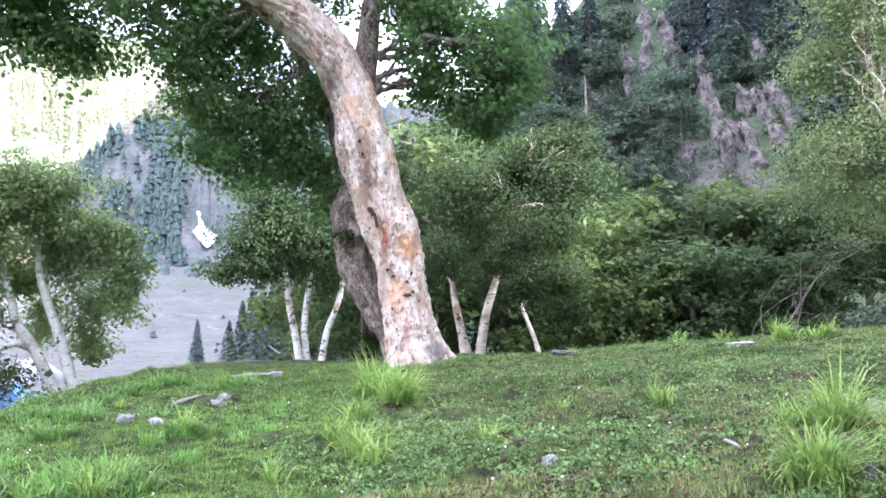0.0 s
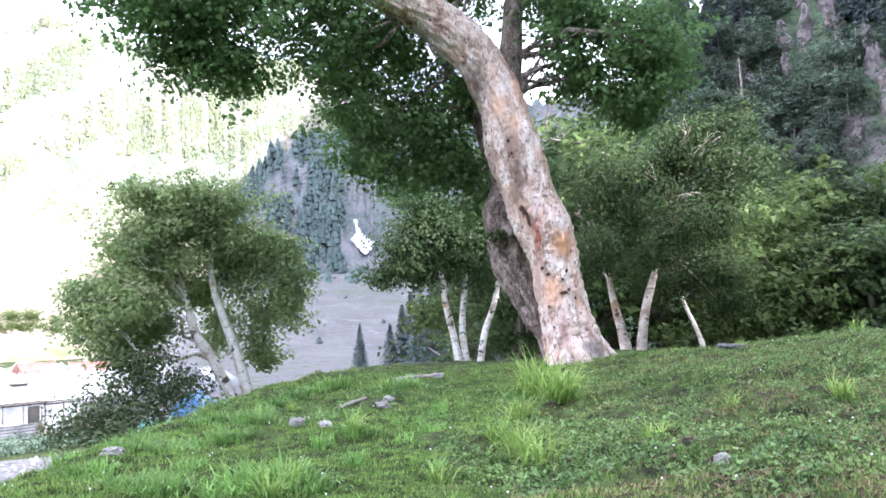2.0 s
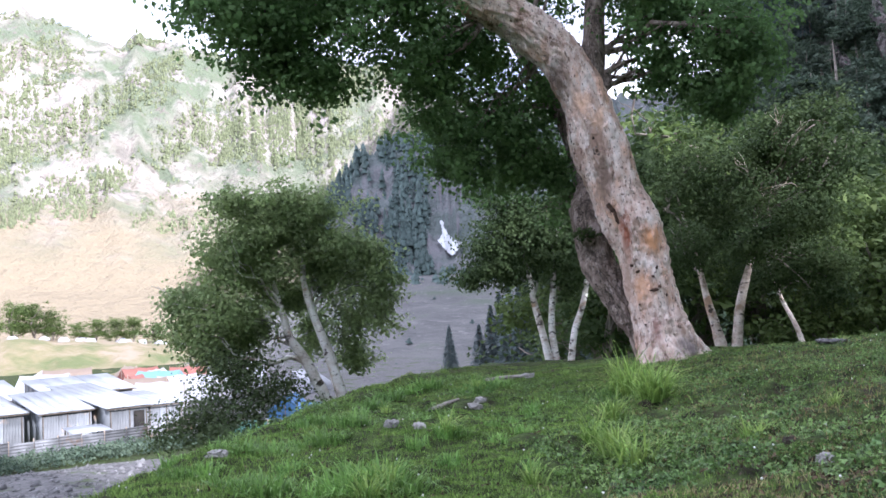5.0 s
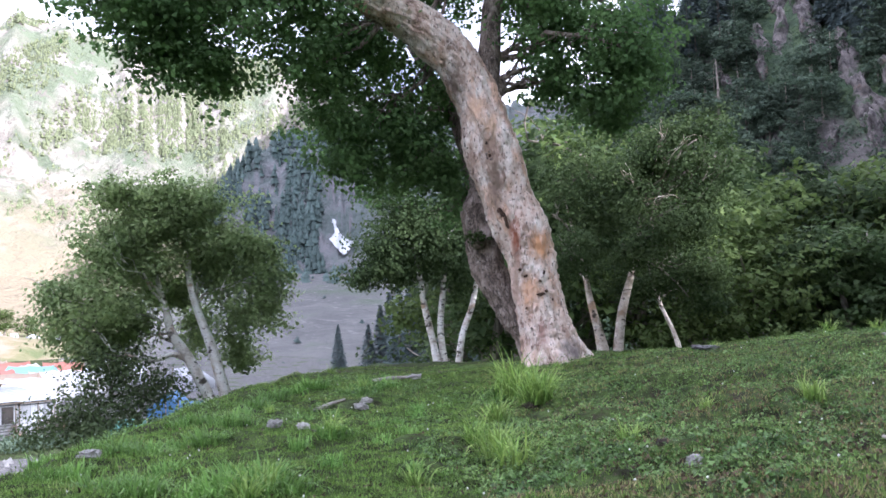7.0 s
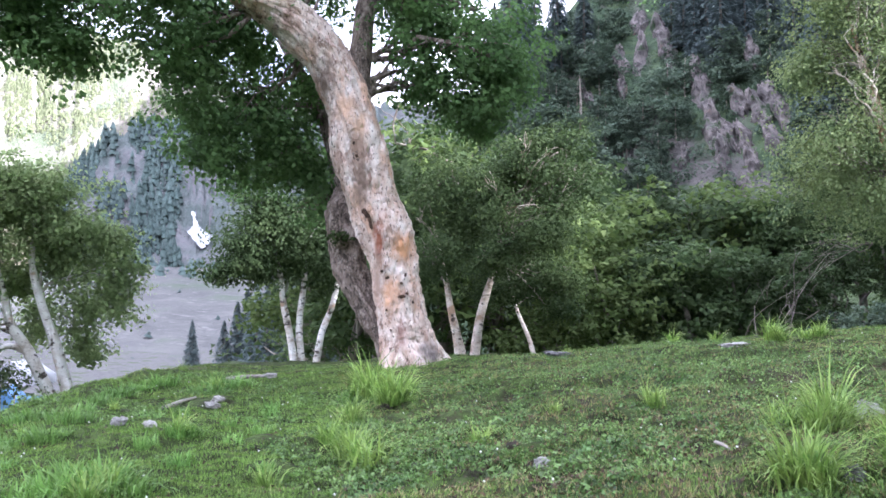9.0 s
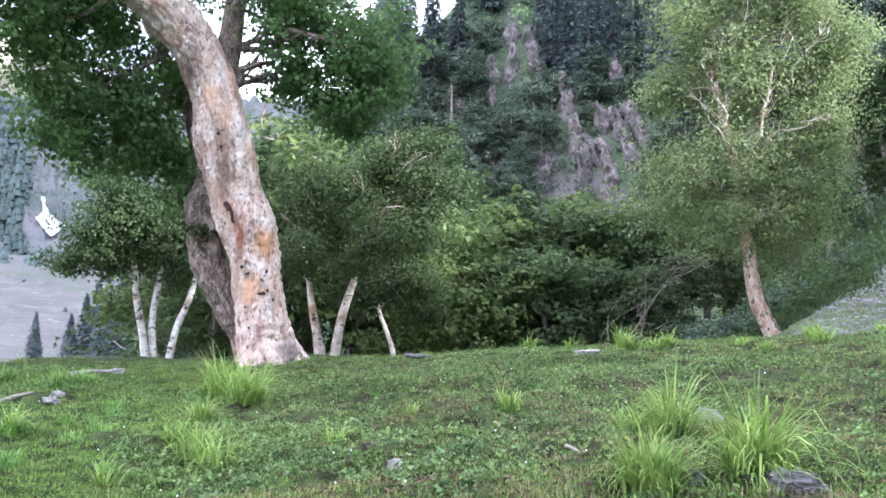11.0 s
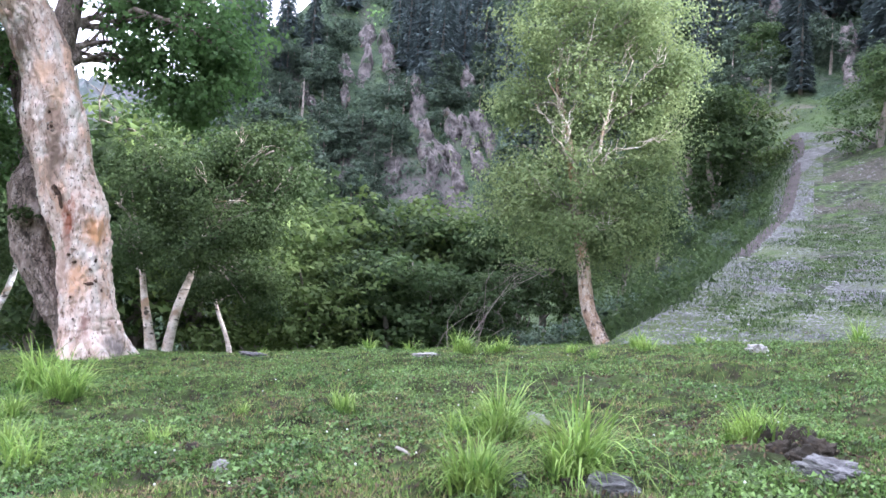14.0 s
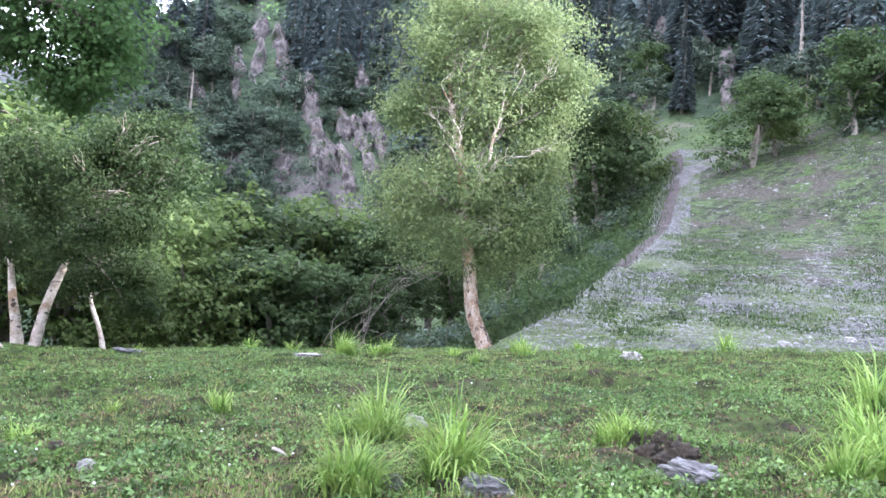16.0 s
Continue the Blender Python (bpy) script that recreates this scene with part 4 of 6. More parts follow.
twin = tree("birch_tree", on_ground(7.6, r), "birch forking low into two pale trunks",
     [ray_pts([(8.0, -3.4, 0.133, 0), (8.5, -1.2, 0.101, 0), (8.85, 0.5, 0.078, 0), (9.3, 3.0, 0.0468, 0.2), (9.8, 5.2, 0.0312, 0.6), (10.2, 7.0, 0.0156, 0.9)], r),
      ray_pts([(7.4, -3.4, 0.125, 0), (7.0, -0.6, 0.101, 0), (6.4, 1.6, 0.0819, 0), (5.9, 3.2, 0.0624, 0), (5.45, 5.9, 0.0468, 0), (5.0, 7.4, 0.0429, 0.1), (4.2, 10, 0.0234, 0.2)], r)],
     [blob(3.2, 9.6, 2.8, 2.4, r), blob(6.6, 8.0, 2.8, 2.4, r + 0.3), blob(10.0, 7.6, 2.4, 3.0, r + 0.6), blob(2.4, 5.6, 2.4, 2.6, r), blob(4.6, 5.0, 2.2, 2.0, r - 0.5), blob(8.2, 4.6, 2.2, 2.0, r + 0.9), blob(11.2, 3.6, 1.6, 2.6, r + 1), blob(1.6, 10.8, 1.6, 1.2, r), blob(3.0, 2.4, 2.2, 1.8, r + 0.6), blob(5.6, 1.6, 2.4, 1.4, r + 1.2), blob(0.8, 7.6, 1.6, 1.8, r + 0.3), blob(9.4, 3.6, 1.6, 1.6, r - 0.7), blob(6.0, 3.6, 1.5, 1.2, r - 0.7)],
     LEAF_WOOD, 46000, 24, 0.36, 0.066, BARK_PALE, 34, 16, (0.04, 0.010), 6, 0.8, limb_bark=BARK_GREY, shell=0.35)
o = np.array(on_ground(7.6, r))
gl = np.random.default_rng(37)
for a, b, w in [((5.6, 5.4), (3.4, 6.8), 0.022), ((5.3, 6.4), (6.6, 8.6), 0.02), ((5.0, 7.4), (2.4, 10.2), 0.025), ((6.1, 3.0), (5.0, 4.4), 0.016), ((4.6, 8.4), (3.6, 11.0), 0.02)]:
    grow(np.array(aim(*a, r)) - o, np.array(aim(*b, r - 0.7)) - o, w, 0.006, gl, 7, 0.5, BARK_PALE, twin)
r = 23.0
tree("birch_tree", on_ground(3.5, r), "thin leaning pale birch stem under the wood's edge",
     [ray_pts([(3.5, -3.2, 0.0825, 0), (3.8, -1.8, 0.06, 0), (4.7, 0.5, 0.0413, 0), (5.2, 2.6, 0.0263, 0.4), (5.5, 4.5, 0.015, 0.6)], r)],
     [blob(4.6, 3.0, 2.2, 2.2, r + 0.4), blob(6.4, 3.2, 1.6, 1.6, r + 0.6), blob(2.2, 1.4, 2.0, 1.8, r + 1)], LEAF_WALL, 10000, 24, 0.34, 0.075, BARK_PALE, 35, 5, (0.03, 0.01), limb_bark=BARK_GREY)

# the free-standing birch with the bright crown
r = 22.0
birch = tree("birch_tree", on_ground(-19.5, r), "tall birch with a tan curved trunk and bright yellow-green crown",
     [ray_pts([(-20.1, -1.9, 0.27, 0), (-19.5, -0.3, 0.20, 0), (-18.6, 1.6, 0.18, 0), (-18.15, 4.3, 0.17, 0), (-17.6, 7.4, 0.15, 0), (-17.2, 10.2, 0.12, 0), (-16.7, 12.5, 0.09, -0.2), (-16.0, 15.0, 0.06, -0.2), (-15.3, 18, 0.03, 0)], r)],
     [blob(-18.0, 20.0, 4.6, 3.4, r), blob(-21.4, 18.4, 3.4, 3.0, r), blob(-15.0, 18.0, 3.0, 3.6, r), blob(-23.6, 16.4, 1.9, 1.6, r), blob(-13.4, 14.4, 2.2, 2.8, r), blob(-18.2, 14.0, 4.8, 3.0, r), blob(-17.6, 9.4, 4.4, 2.8, r), blob(-18.6, 6.8, 4.0, 2.0, r), blob(-14.6, 9.6, 2.8, 3.0, r), blob(-22.2, 11.8, 2.0, 3.2, r), blob(-21.2, 7.8, 2.2, 2.4, r), blob(-13.6, 7.0, 1.8, 1.8, r), blob(-18.0, 4.9, 2.6, 1.0, r + 0.8)],
     LEAF_BIRCH, 92000, 52, 0.52, 0.066, BARK_TAN, 36, 16, (0.05, 0.012), 6, 0.7, limb_bark=BARK_GREY, shell=0.35, loose=0.37)
o = np.array(on_ground(-19.5, r))
for a, b, d, w in [((-17.3, 10.6), (-15.7, 13.0), -0.5, 0.045), ((-15.7, 13.0), (-14.6, 14.0), -0.7, 0.02), ((-16.6, 12.0), (-15.9, 14.8), -0.6, 0.034), ((-16.6, 12.2), (-17.0, 14.2), -0.6, 0.026), ((-15.9, 14.8), (-15.9, 17.6), -0.6, 0.022), ((-16.5, 15.0), (-16.5, 17.4), -0.6, 0.018), ((-17.5, 8.4), (-18.8, 11.4), -0.5, 0.046), ((-18.8, 11.4), (-19.6, 15.4), -0.7, 0.042), ((-19.5, 14.6), (-20.4, 18.2), -0.6, 0.022), ((-18.2, 9.6), (-20.3, 11.7), -0.8, 0.024), ((-20.3, 11.7), (-22.5, 12.2), -0.9, 0.014), ((-20.6, 14.4), (-22.6, 17.6), -0.6, 0.018), ((-17.4, 7.6), (-15.2, 9.0), -0.8, 0.013), ((-17.7, 6.2), (-19.8, 7.0), -0.8, 0.012), ((-17.3, 16.0), (-18.0, 19.0), -0.6, 0.02)]:
    deep = -0.2 if a[1] < 10 else -0.6
    grow(np.array(aim(*a, r + deep)) - o, np.array(aim(*b, r + d)) - o, w * 0.9, 0.008, gl, 9, 0.6, BARK_PALE, birch)


# ---- woods: a few patterns, copied ----
def wood_tree(seed, height, spread, leaf, leaves=6200, size=0.115):
    g = np.random.default_rng(seed)
    e = base_empty("broadleaf_tree", (0, 0, 0), "broadleaf tree in full leaf at the wood's edge", "tree", "woodland trees")
    trunk = [(0, 0, -0.5, 0.17), (g.normal() * 0.1, g.normal() * 0.1, height * 0.25, 0.13), (g.normal() * 0.3, g.normal() * 0.3, height * 0.6, 0.08), (g.normal() * 0.3, g.normal() * 0.3, height * 0.92, 0.02)]
    part("trunk", tube(trunk, 8, 14, 0.1, seed), BARK_GREY, e, smooth=True)
    blobs = []
    for k in range(9):
        h = g.uniform(0.32, 0.88)
        a, d = g.uniform(0, 6.28), spread * g.uniform(0.2, 0.75) * (1.15 - h * 0.6)
        s = spread * g.uniform(0.32, 0.52)
        blobs.append(((d * math.cos(a), d * math.sin(a), h * height), (s, s, s * 0.75)))
    blobs.append(((0, 0, height * 0.85), (spread * 0.4, spread * 0.4, height * 0.14)))
    for end in in_blobs(blobs, 5, g, 0.3):
        part("limb", with_twigs((0, 0, height * g.uniform(0.2, 0.55)), end, 0.05, 0.012, g, 4, 0.9), BARK_GREY, e, smooth=True)
    part("crown", foliage(blobs, leaves, 34, spread * 0.19, size * 1.2, g, 0.55, small=True), leaf, e)
    return e


needles = []


def spruce(seed, height, spread):
    g = np.random.default_rng(seed)
    e = base_empty("spruce_tree", (0, 0, 0), "spruce with drooping tiers, its green hazed towards blue-grey", "tree", "mountain spruces")
    part("trunk", tube([(0, 0, -0.6, height * 0.02), (0, 0, height * 0.5, height * 0.012), (0, 0, height, 0.01)], 6, 8), BARK_GREY, e, smooth=True)
    n = 2000
    h = 0.04 + 0.95 * ((np.arange(n) + g.random(n)) / n) ** 1.25
    a = g.uniform(0, 6.283, n)
    tier = 0.68 + 0.32 * (1 - (h * 15 + 0.35 * np.sin(a * 2 + seed)) % 1) * (0.75 + 0.25 * np.sin(a * 5 + h * 40))
    rad = spread * (1 - h) ** 0.85 * tier * g.random(n) ** 0.35 + 0.05
    d = np.stack([np.cos(a), np.sin(a), 0 * a], 1)
    side = np.stack([-d[:, 1], d[:, 0], 0 * a], 1)
    p = d * rad[:, None] + np.array([[0, 0, 1.0]]) * (height * h - 0.30 * rad)[:, None]
    along = unit(d + np.array([0, 0, -0.5]) + g.normal(size=(n, 3)) * 0.22)
    long = ((0.30 + 0.46 * (1 - h)) * g.uniform(0.6, 1.25, n))[:, None]
    wide = side * long * 0.34 + g.normal(size=(n, 3)) * 0.05
    v = np.stack([p - along * long * 0.5 + wide, p - along * long * 0.5 - wide, p + along * long * 0.65], 1).reshape(-1, 3)
    needles.append(v)
    part("crown", (v, np.arange(len(v)).reshape(-1, 3)), NEEDLE_HAZY, e)
    return e


def far_tree(seed, height, spread):
    """A broadleaf tree or tall shrub far up the slope."""
    g = np.random.default_rng(seed)
    e = base_empty("hillside_tree", (0, 0, 0), "round broadleaf tree on the mountainside", "tree", "hillside trees")
    part("trunk", tube([(0, 0, -0.6, 0.15), (0.1, 0, height * 0.4, 0.1), (0, 0.1, height * 0.9, 0.02)], 6, 8, 0.1, seed), BARK_GREY, e, smooth=True)
    blobs = [((0, 0, height * 0.55), (spread * 0.8, spread * 0.8, height * 0.38))]
    for k in range(6):
        a, d = g.uniform(0, 6.28), spread * g.uniform(0.4, 0.75)
        blobs.append(((d * math.cos(a), d * math.sin(a), height * g.uniform(0.3, 0.8)), (spread * 0.4, spread * 0.4, height * 0.16)))
    part("crown", foliage(blobs, 1700, 24, spread * 0.22, 0.28, g, 0.55, small=True), LEAF_FAR_HAZY, e)
    return e


far_a, far_b, far_c = far_tree(45, 6.0, 2.4), far_tree(46, 6.0, 2.9), far_tree(47, 6.0, 1.9)
wood_a, wood_b, wood_c = wood_tree(41, 6.0, 2.3, LEAF_WALL), wood_tree(42, 6.0, 2.6, LEAF_SPRING), wood_tree(43, 6.0, 2.0, LEAF_WALL)
spr_a, spr_b = spruce(51, 14.0, 3.1), spruce(52, 14.0, 2.5)
g = np.random.default_rng(61)
first = {far_a: True, far_b: True, far_c: True, wood_a: True, wood_b: True, wood_c: True, spr_a: True, spr_b: True}


def put(proto, place, s, stretch=1.0):
    """The pattern itself goes to its first place, copies to the rest."""
    m = Matrix.Translation(place) @ Matrix.Rotation(g.uniform(0, 6.28), 4, "Z") @ Matrix.Diagonal((s, s, s * stretch, 1))
    if first.pop(proto, None):
        proto.matrix_basis = m
        return proto
    return copy_thing(proto, Matrix.Translation(place) @ Matrix.Rotation(g.uniform(0, 6.28), 4, "Z") @ Matrix.Diagonal((s / proto.scale.x, s / proto.scale.y, s * stretch / proto.scale.z, 1)))


def crown_to(az, r, el_top, wide=1.0):
    """A broadleaf tree rooted at a bearing and distance whose top reaches a height angle."""
    p = on_ground(az, r, 0.0)
    h = EYE + r * math.tan(radians(el_top)) - p.z
    return put([wood_a, wood_b, wood_c][g.integers(3)], p, h / 6.0 * wide, 1 / wide)


for az, r, el in [(0.5, 30, 7.0), (-2.2, 33, 7.4), (-4.8, 34, 7.9), (-7.6, 35, 8.0), (-10.2, 34, 7.2), (-12.8, 33, 7.4), (-15.6, 36, 7.6), (-1.0, 28, 4.0), (-3.8, 29, 4.4), (-6.4, 29, 4.6), (-9.2, 30, 3.6), (-11.8, 29, 3.8), (-14.4, 31, 4.2), (-17.2, 33, 5.6), (11.2, 30, 12.0), (13.0, 31, 11.0), (9.4, 31, 11.6), (15.2, 34, 7.0), (12.0, 26, 5.0), (14.8, 27, 4.0), (6.0, 29, 8.0), (2.6, 27, 4.4), (17.0, 32, 6.5), (-20.8, 40, 7.6), (-22.6, 46, 9.4), (2.0, 36, 10.6)]:
    crown_to(az, r, el, 1.15)
for az, el0, h in [(-24.5, 7.4, 9.0), (-26.0, 7.6, 8.5), (-27.4, 9.8, 6.5), (-25.2, 9.0, 8.0), (-35.2, 11.9, 6.6), (-36.2, 12.6, 5.0), (-40.6, 13.9, 7.4), (-42.8, 14.2, 6.5), (-28.6, 15.6, 6.0)]:
    p, r = spot(az, el0)
    put([wood_a, wood_b, wood_c][g.integers(3)], p - Vector((0, 0, 0.3 * h)), h / 4.7, 0.95)

# spruces behind the clump birch, one apart on the gravel
for az, r, h in [(22.2, 66, 7.0), (21.0, 62, 8.2), (19.6, 64, 9.0), (20.4, 56, 6.5), (18.2, 60, 9.5), (16.8, 58, 10), (15.4, 56, 11), (22.8, 58, 4.6), (21.6, 70, 8.0), (23.0, 68, 5.6), (20.2, 72, 9.4), (19.0, 58, 7.6), (21.4, 54, 5.0), (17.0, 52, 7.6), (14.0, 52, 10), (17.6, 48, 6), (15.8, 44, 5.0), (19.2, 50, 5.0)]:
    put([spr_a, spr_b][g.integers(2)], on_ground(az, r, 0), h / 14.0 * 1.4, 0.72)
put(spr_b, on_ground(24.9, 100, 0), 5.3 / 14.0 * 1.5, 0.67)

# conifers and shrubs up the mountainside
# rock ribs: bearing, height angle, half width, half height, lean
RIBS = [(-6.75, 14.2, 1.3, 4.4, -6), (-7.15, 12.8, 2.4, 4.8, -8), (-7.7, 11.0, 2.0, 5.4, -10), (-8.1, 9.2, 1.5, 4.2, -10), (-8.6, 10.4, 1.6, 4.0, -20), (-9.2, 12.6, 1.5, 3.6, -22), (-9.5, 10.4, 1.2, 3.6, -24), (-10.3, 12.0, 1.8, 4.0, -22), (-11.2, 12.4, 2.4, 4.4, -20), (-12.0, 11.2, 1.9, 4.0, -24), (-11.2, 10.0, 1.5, 3.6, -22), (-9.9, 9.0, 1.3, 3.0, -20), (-9.5, 7.6, 1.4, 2.6, -10),
        (-4.5, 17.0, 1.3, 4.0, -10), (-4.9, 15.8, 1.5, 4.4, -12), (-5.3, 14.6, 1.3, 3.6, -10), (-3.3, 17.4, 1.6, 3.4, 3), (-3.3, 15.6, 1.3, 5.0, 2), (-2.0, 15.2, 1.5, 4.0, -3), (-2.1, 14.0, 1.0, 2.8, -2), (0.4, 14.0, 0.8, 2.0, -8), (-0.1, 13.2, 0.8, 1.8, -10), (-10.0, 15.4, 1.1, 3.4, -8), (-5.9, 9.5, 1.1, 2.2, 4), (-3.9, 12.6, 1.0, 2.4, 4),
        (-29.2, 19.4, 2.6, 4.6, 3), (-31.4, 19.2, 1.8, 2.4, 10), (-33.2, 17.4, 1.7, 4.8, -4), (-33.4, 15.8, 1.6, 4.4, -2), (-26.6, 4.9, 1.2, 1.9, 4), (-25.2, 3.9, 1.0, 1.4, 10), (-24.6, 9.4, 1.5, 2.2, 6)]


def on_rock(az, el, below=3.0):
    """True where a plant rooted here would stand on a rib or hide it."""
    return any(abs(az - a) < 0.30 + 0.26 * w and -below < el - e < 0.5 + 0.12 * h for a, e, w, h, _ in RIBS)


far_spruces = []
for k in range(1100):
    az, el = g.uniform(-46, 7), g.uniform(6.5, 26)
    if az <= -28 and el < 14.6 or az < -22 and el < 12.5 and g.random() < 0.8:
        continue
    if on_rock(az, el) and g.random() < 0.9:
        continue
    grove = float(fbm(az * 0.22 + 5, el * 0.25, 3))
    meadow = -34 < az < -27 and el < 17
    if meadow and g.random() < 0.75:
        continue
    p, r = spot(az, el, 50.0)
    if r > 450:
        continue
    if g.random() < 0.24 + grove * 0.9 + (el - 14) * 0.05 + (0.3 if az < -22 and el > 15.5 else 0):
        which, size, tall = g.integers(2), g.uniform(0.5, 1.15) * (0.75 + r / 500), g.uniform(0.9, 1.2)
        if on_rock(az, el, 6.5) and g.random() < 0.85:
            continue
        if r < 135:
            put([spr_a, spr_b][which], p, size, tall)
        else:
            turn = g.uniform(0, 6.28)
            q = needles[which].reshape(-1, 3, 3)[g.random(len(needles[which]) // 3) < 0.75].reshape(-1, 3) * np.array([size, size, size * tall])
            far_spruces.append(np.c_[q[:, 0] * math.cos(turn) - q[:, 1] * math.sin(turn), q[:, 0] * math.sin(turn) + q[:, 1] * math.cos(turn), q[:, 2]] + np.array(p))
    elif r < 125:
        put([far_a, far_b, far_c][g.integers(3)], p, g.uniform(0.5, 1.2) * (0.8 + r / 600), 0.85)


v = np.concatenate(far_spruces)
tagged(link_mesh("spruce_forest", v, np.arange(len(v)).reshape(-1, 3), NEEDLE_HAZY), "spruce forest high up the mountainside, blue-grey from painted haze", "forest", kind="stuff")

# bare dead trunks standing among the conifers
for az, el0, el1 in [(-37.4, 15.8, 21.8), (0.55, 10.8, 14.8), (-9.0, 17.2, 19.4), (1.3, 12.4, 14.4)]:
    p, r = spot(az, el0, 50.0)
    top_z = EYE + r * math.tan(radians(el1)) - p.z
    e = base_empty("dead_tree", p, "bare grey-brown dead conifer trunk on the mountainside", "tree", "dead conifers")
    part("trunk", tube([(0, 0, -0.4, 0.2), (0.1, 0, top_z * 0.5, 0.15), (0, 0.1, top_z, 0.05)], 8, 14, 0.12, int(r)), BARK_GREY, e, smooth=True)
    for k in range(7):
        z, a = top_z * (0.35 + 0.09 * k), k * 2.4
        part("stub", limb_to((0, 0, z), (0.9 * math.cos(a), 0.9 * math.sin(a), z - 0.1), 0.05, 0.015, g, 0.1, 5, 4), BARK_GREY, e)


# ---- rock ribs on the mountainside ----
def rib_mesh(seed, w, h, deep):
    """A steep slab of cleft rock: ragged edges, ledges and long clefts, its back sunk in the slope."""
    u, v = np.meshgrid(np.linspace(-1, 1, 22), np.linspace(-1, 1, 34), indexing="ij")
    ragged = (0.85 + 0.45 * fbm(v * 2.6 + seed * 3.7, np.sign(u) * 2.0 + seed, 3)) * (1 - 0.55 * np.abs(v) ** 1.6)
    bulge = np.sqrt(np.clip(1 - u**2, 0, 1)) * np.sqrt(np.clip(1 - v**4, 0, 1))
    cleft = np.abs(fbm(u * 1.8 + seed * 1.9 + 0.5 * v, v * 1.3 + seed, 4)) * 1.3 + 0.7 * fbm(u * 1.2 + seed, v * 3.2, 3)
    p = np.stack([u * w * ragged + 0.12 * w * fbm(v * 6, u * 3 + seed, 2), deep * (0.35 - bulge * (0.5 + 0.55 * cleft)), v * h * (1 + 0.15 * fbm(u * 4, v + seed, 2))], -1).reshape(-1, 3)
    i, j = np.meshgrid(np.arange(21), np.arange(33), indexing="ij")
    f = np.stack([i * 34 + j, (i + 1) * 34 + j, (i + 1) * 34 + j + 1, i * 34 + j + 1], -1).reshape(-1, 4)
    return p, f


for k, (az, el, w, h, lean) in enumerate(RIBS):
    p, r = spot(az, el, 45.0)
    s = r / 110
    ob = link_mesh("rock_rib", *rib_mesh(k, w * s * 0.82, h * s * 0.92, 1.5 * s), ROCK, smooth=True)
    ob.matrix_basis = Matrix.Translation(p * (1 - 0.9 * s / r)) @ Matrix.Rotation(radians(az), 4, "Z") @ Matrix.Rotation(radians(lean), 4, "Y") @ Matrix.Rotation(radians(-24), 4, "X")
    tagged(ob, "bare pinkish grey rock rib on the wooded mountainside", "rock", "rock ribs")


# ---- grass ----
def blades(places, heights, width, g, lean=0.5, segs=1):
    """Tapered blades: a triangle each, or a bent strip with segs joints."""
    n = len(places)
    a = g.uniform(0, 6.283, n)
    d = np.stack([np.cos(a), np.sin(a), np.zeros(n)], 1)
    s = np.stack([-d[:, 1], d[:, 0], d[:, 2]], 1) * width * 0.5
    bend = (g.random(n) * lean * heights)[:, None]
    up = np.array([0, 0, 1.0]) * heights[:, None]
    if segs == 1:
        v = np.stack([places - s, places + s, places + up + d * bend], 1)
        return v.reshape(-1, 3), np.arange(3 * n).reshape(-1, 3)
    rows = []
    for k in range(segs + 1):
        t = k / segs
        c = places + up * (t - 0.42 * (bend / (heights[:, None] + 1e-6)) * t**3) + d * bend * t**1.9
        w = s * (1 - t) ** 0.7 if k < segs else s * 0.02
        rows += [c - w, c + w]
    v = np.stack(rows, 1)
    idx = np.arange(n)[:, None, None] * (2 * (segs + 1))
    f = idx + np.array([[2 * k, 2 * k + 1, 2 * k + 3, 2 * k + 2] for k in range(segs)])[None]
    return v.reshape(-1, 3), f.reshape(-1, 4)


def scatter(n, r0, r1, power, g, az0=-50, az1=54):
    r = r0 + (r1 - r0) * g.random(n) ** power
    x, y = polar(g.uniform(az0, az1, n), r)
    return x, y


# bare, trodden soil in the turf: bearing, height angle, radius
WORN = []
for az, el, rad in [(19.9, -9.4, 0.16), (20.5, -7.6, 0.14), (0.5, -10.1, 0.17), (-18.8, -2.8, 0.55), (12.0, -6.3, 0.28), (-31.3, -6.0, 0.30), (-29.9, -6.2, 0.16), (4.6, -8.5, 0.15), (16.8, -8.4, 0.18), (24.2, -5.5, 0.30), (26.6, -6.2, 0.28), (-36.5, -3.2, 0.4), (-5.0, -8.6, 0.12), (-24.5, -5.2, 0.2), (-10.4, -4.2, 0.3), (8.4, -6.8, 0.18), (29.4, -5.6, 0.25), (-21.0, -9.8, 0.14)]:
    q, _ = spot(az, el, 2.6, 60.0)
    WORN.append((q.x, q.y, rad))


def grassy(x, y):
    """True where grass grows: outside the worn spots, whose edges are ragged."""
    ok = np.ones(len(x), bool)
    edge = 1 + 0.55 * fbm(x * 5, y * 5, 3)
    for a, b, rad in WORN:
        ok &= np.hypot(x - a, y - b) > rad * edge
    return ok


g = np.random.default_rng(71)
x, y = scatter(215000, 2.7, 20, 1.35, g)
keep = (fbm(x * 0.9, y * 0.9, 3) + 0.6 * fbm(x * 1.6, np.hypot(x, y) * 5.5, 3) + 0.35 * g.random(len(x)) > -0.30) & grassy(x, y)
x, y = x[keep], y[keep]
p = np.stack([x, y, ground_z(x, y) - 0.004], 1)
tagged(link_mesh("grass", *blades(p, g.uniform(0.015, 0.05, len(p)) * (1 + 0.8 * fbm(x * 1.1, y * 1.1, 3)), 0.007, g, 1.2), GRASS), "short grazed grass over the mound", "grass", kind="stuff")
x, y = scatter(190000, 3.4, 15, 1.05, g, 2, 46)
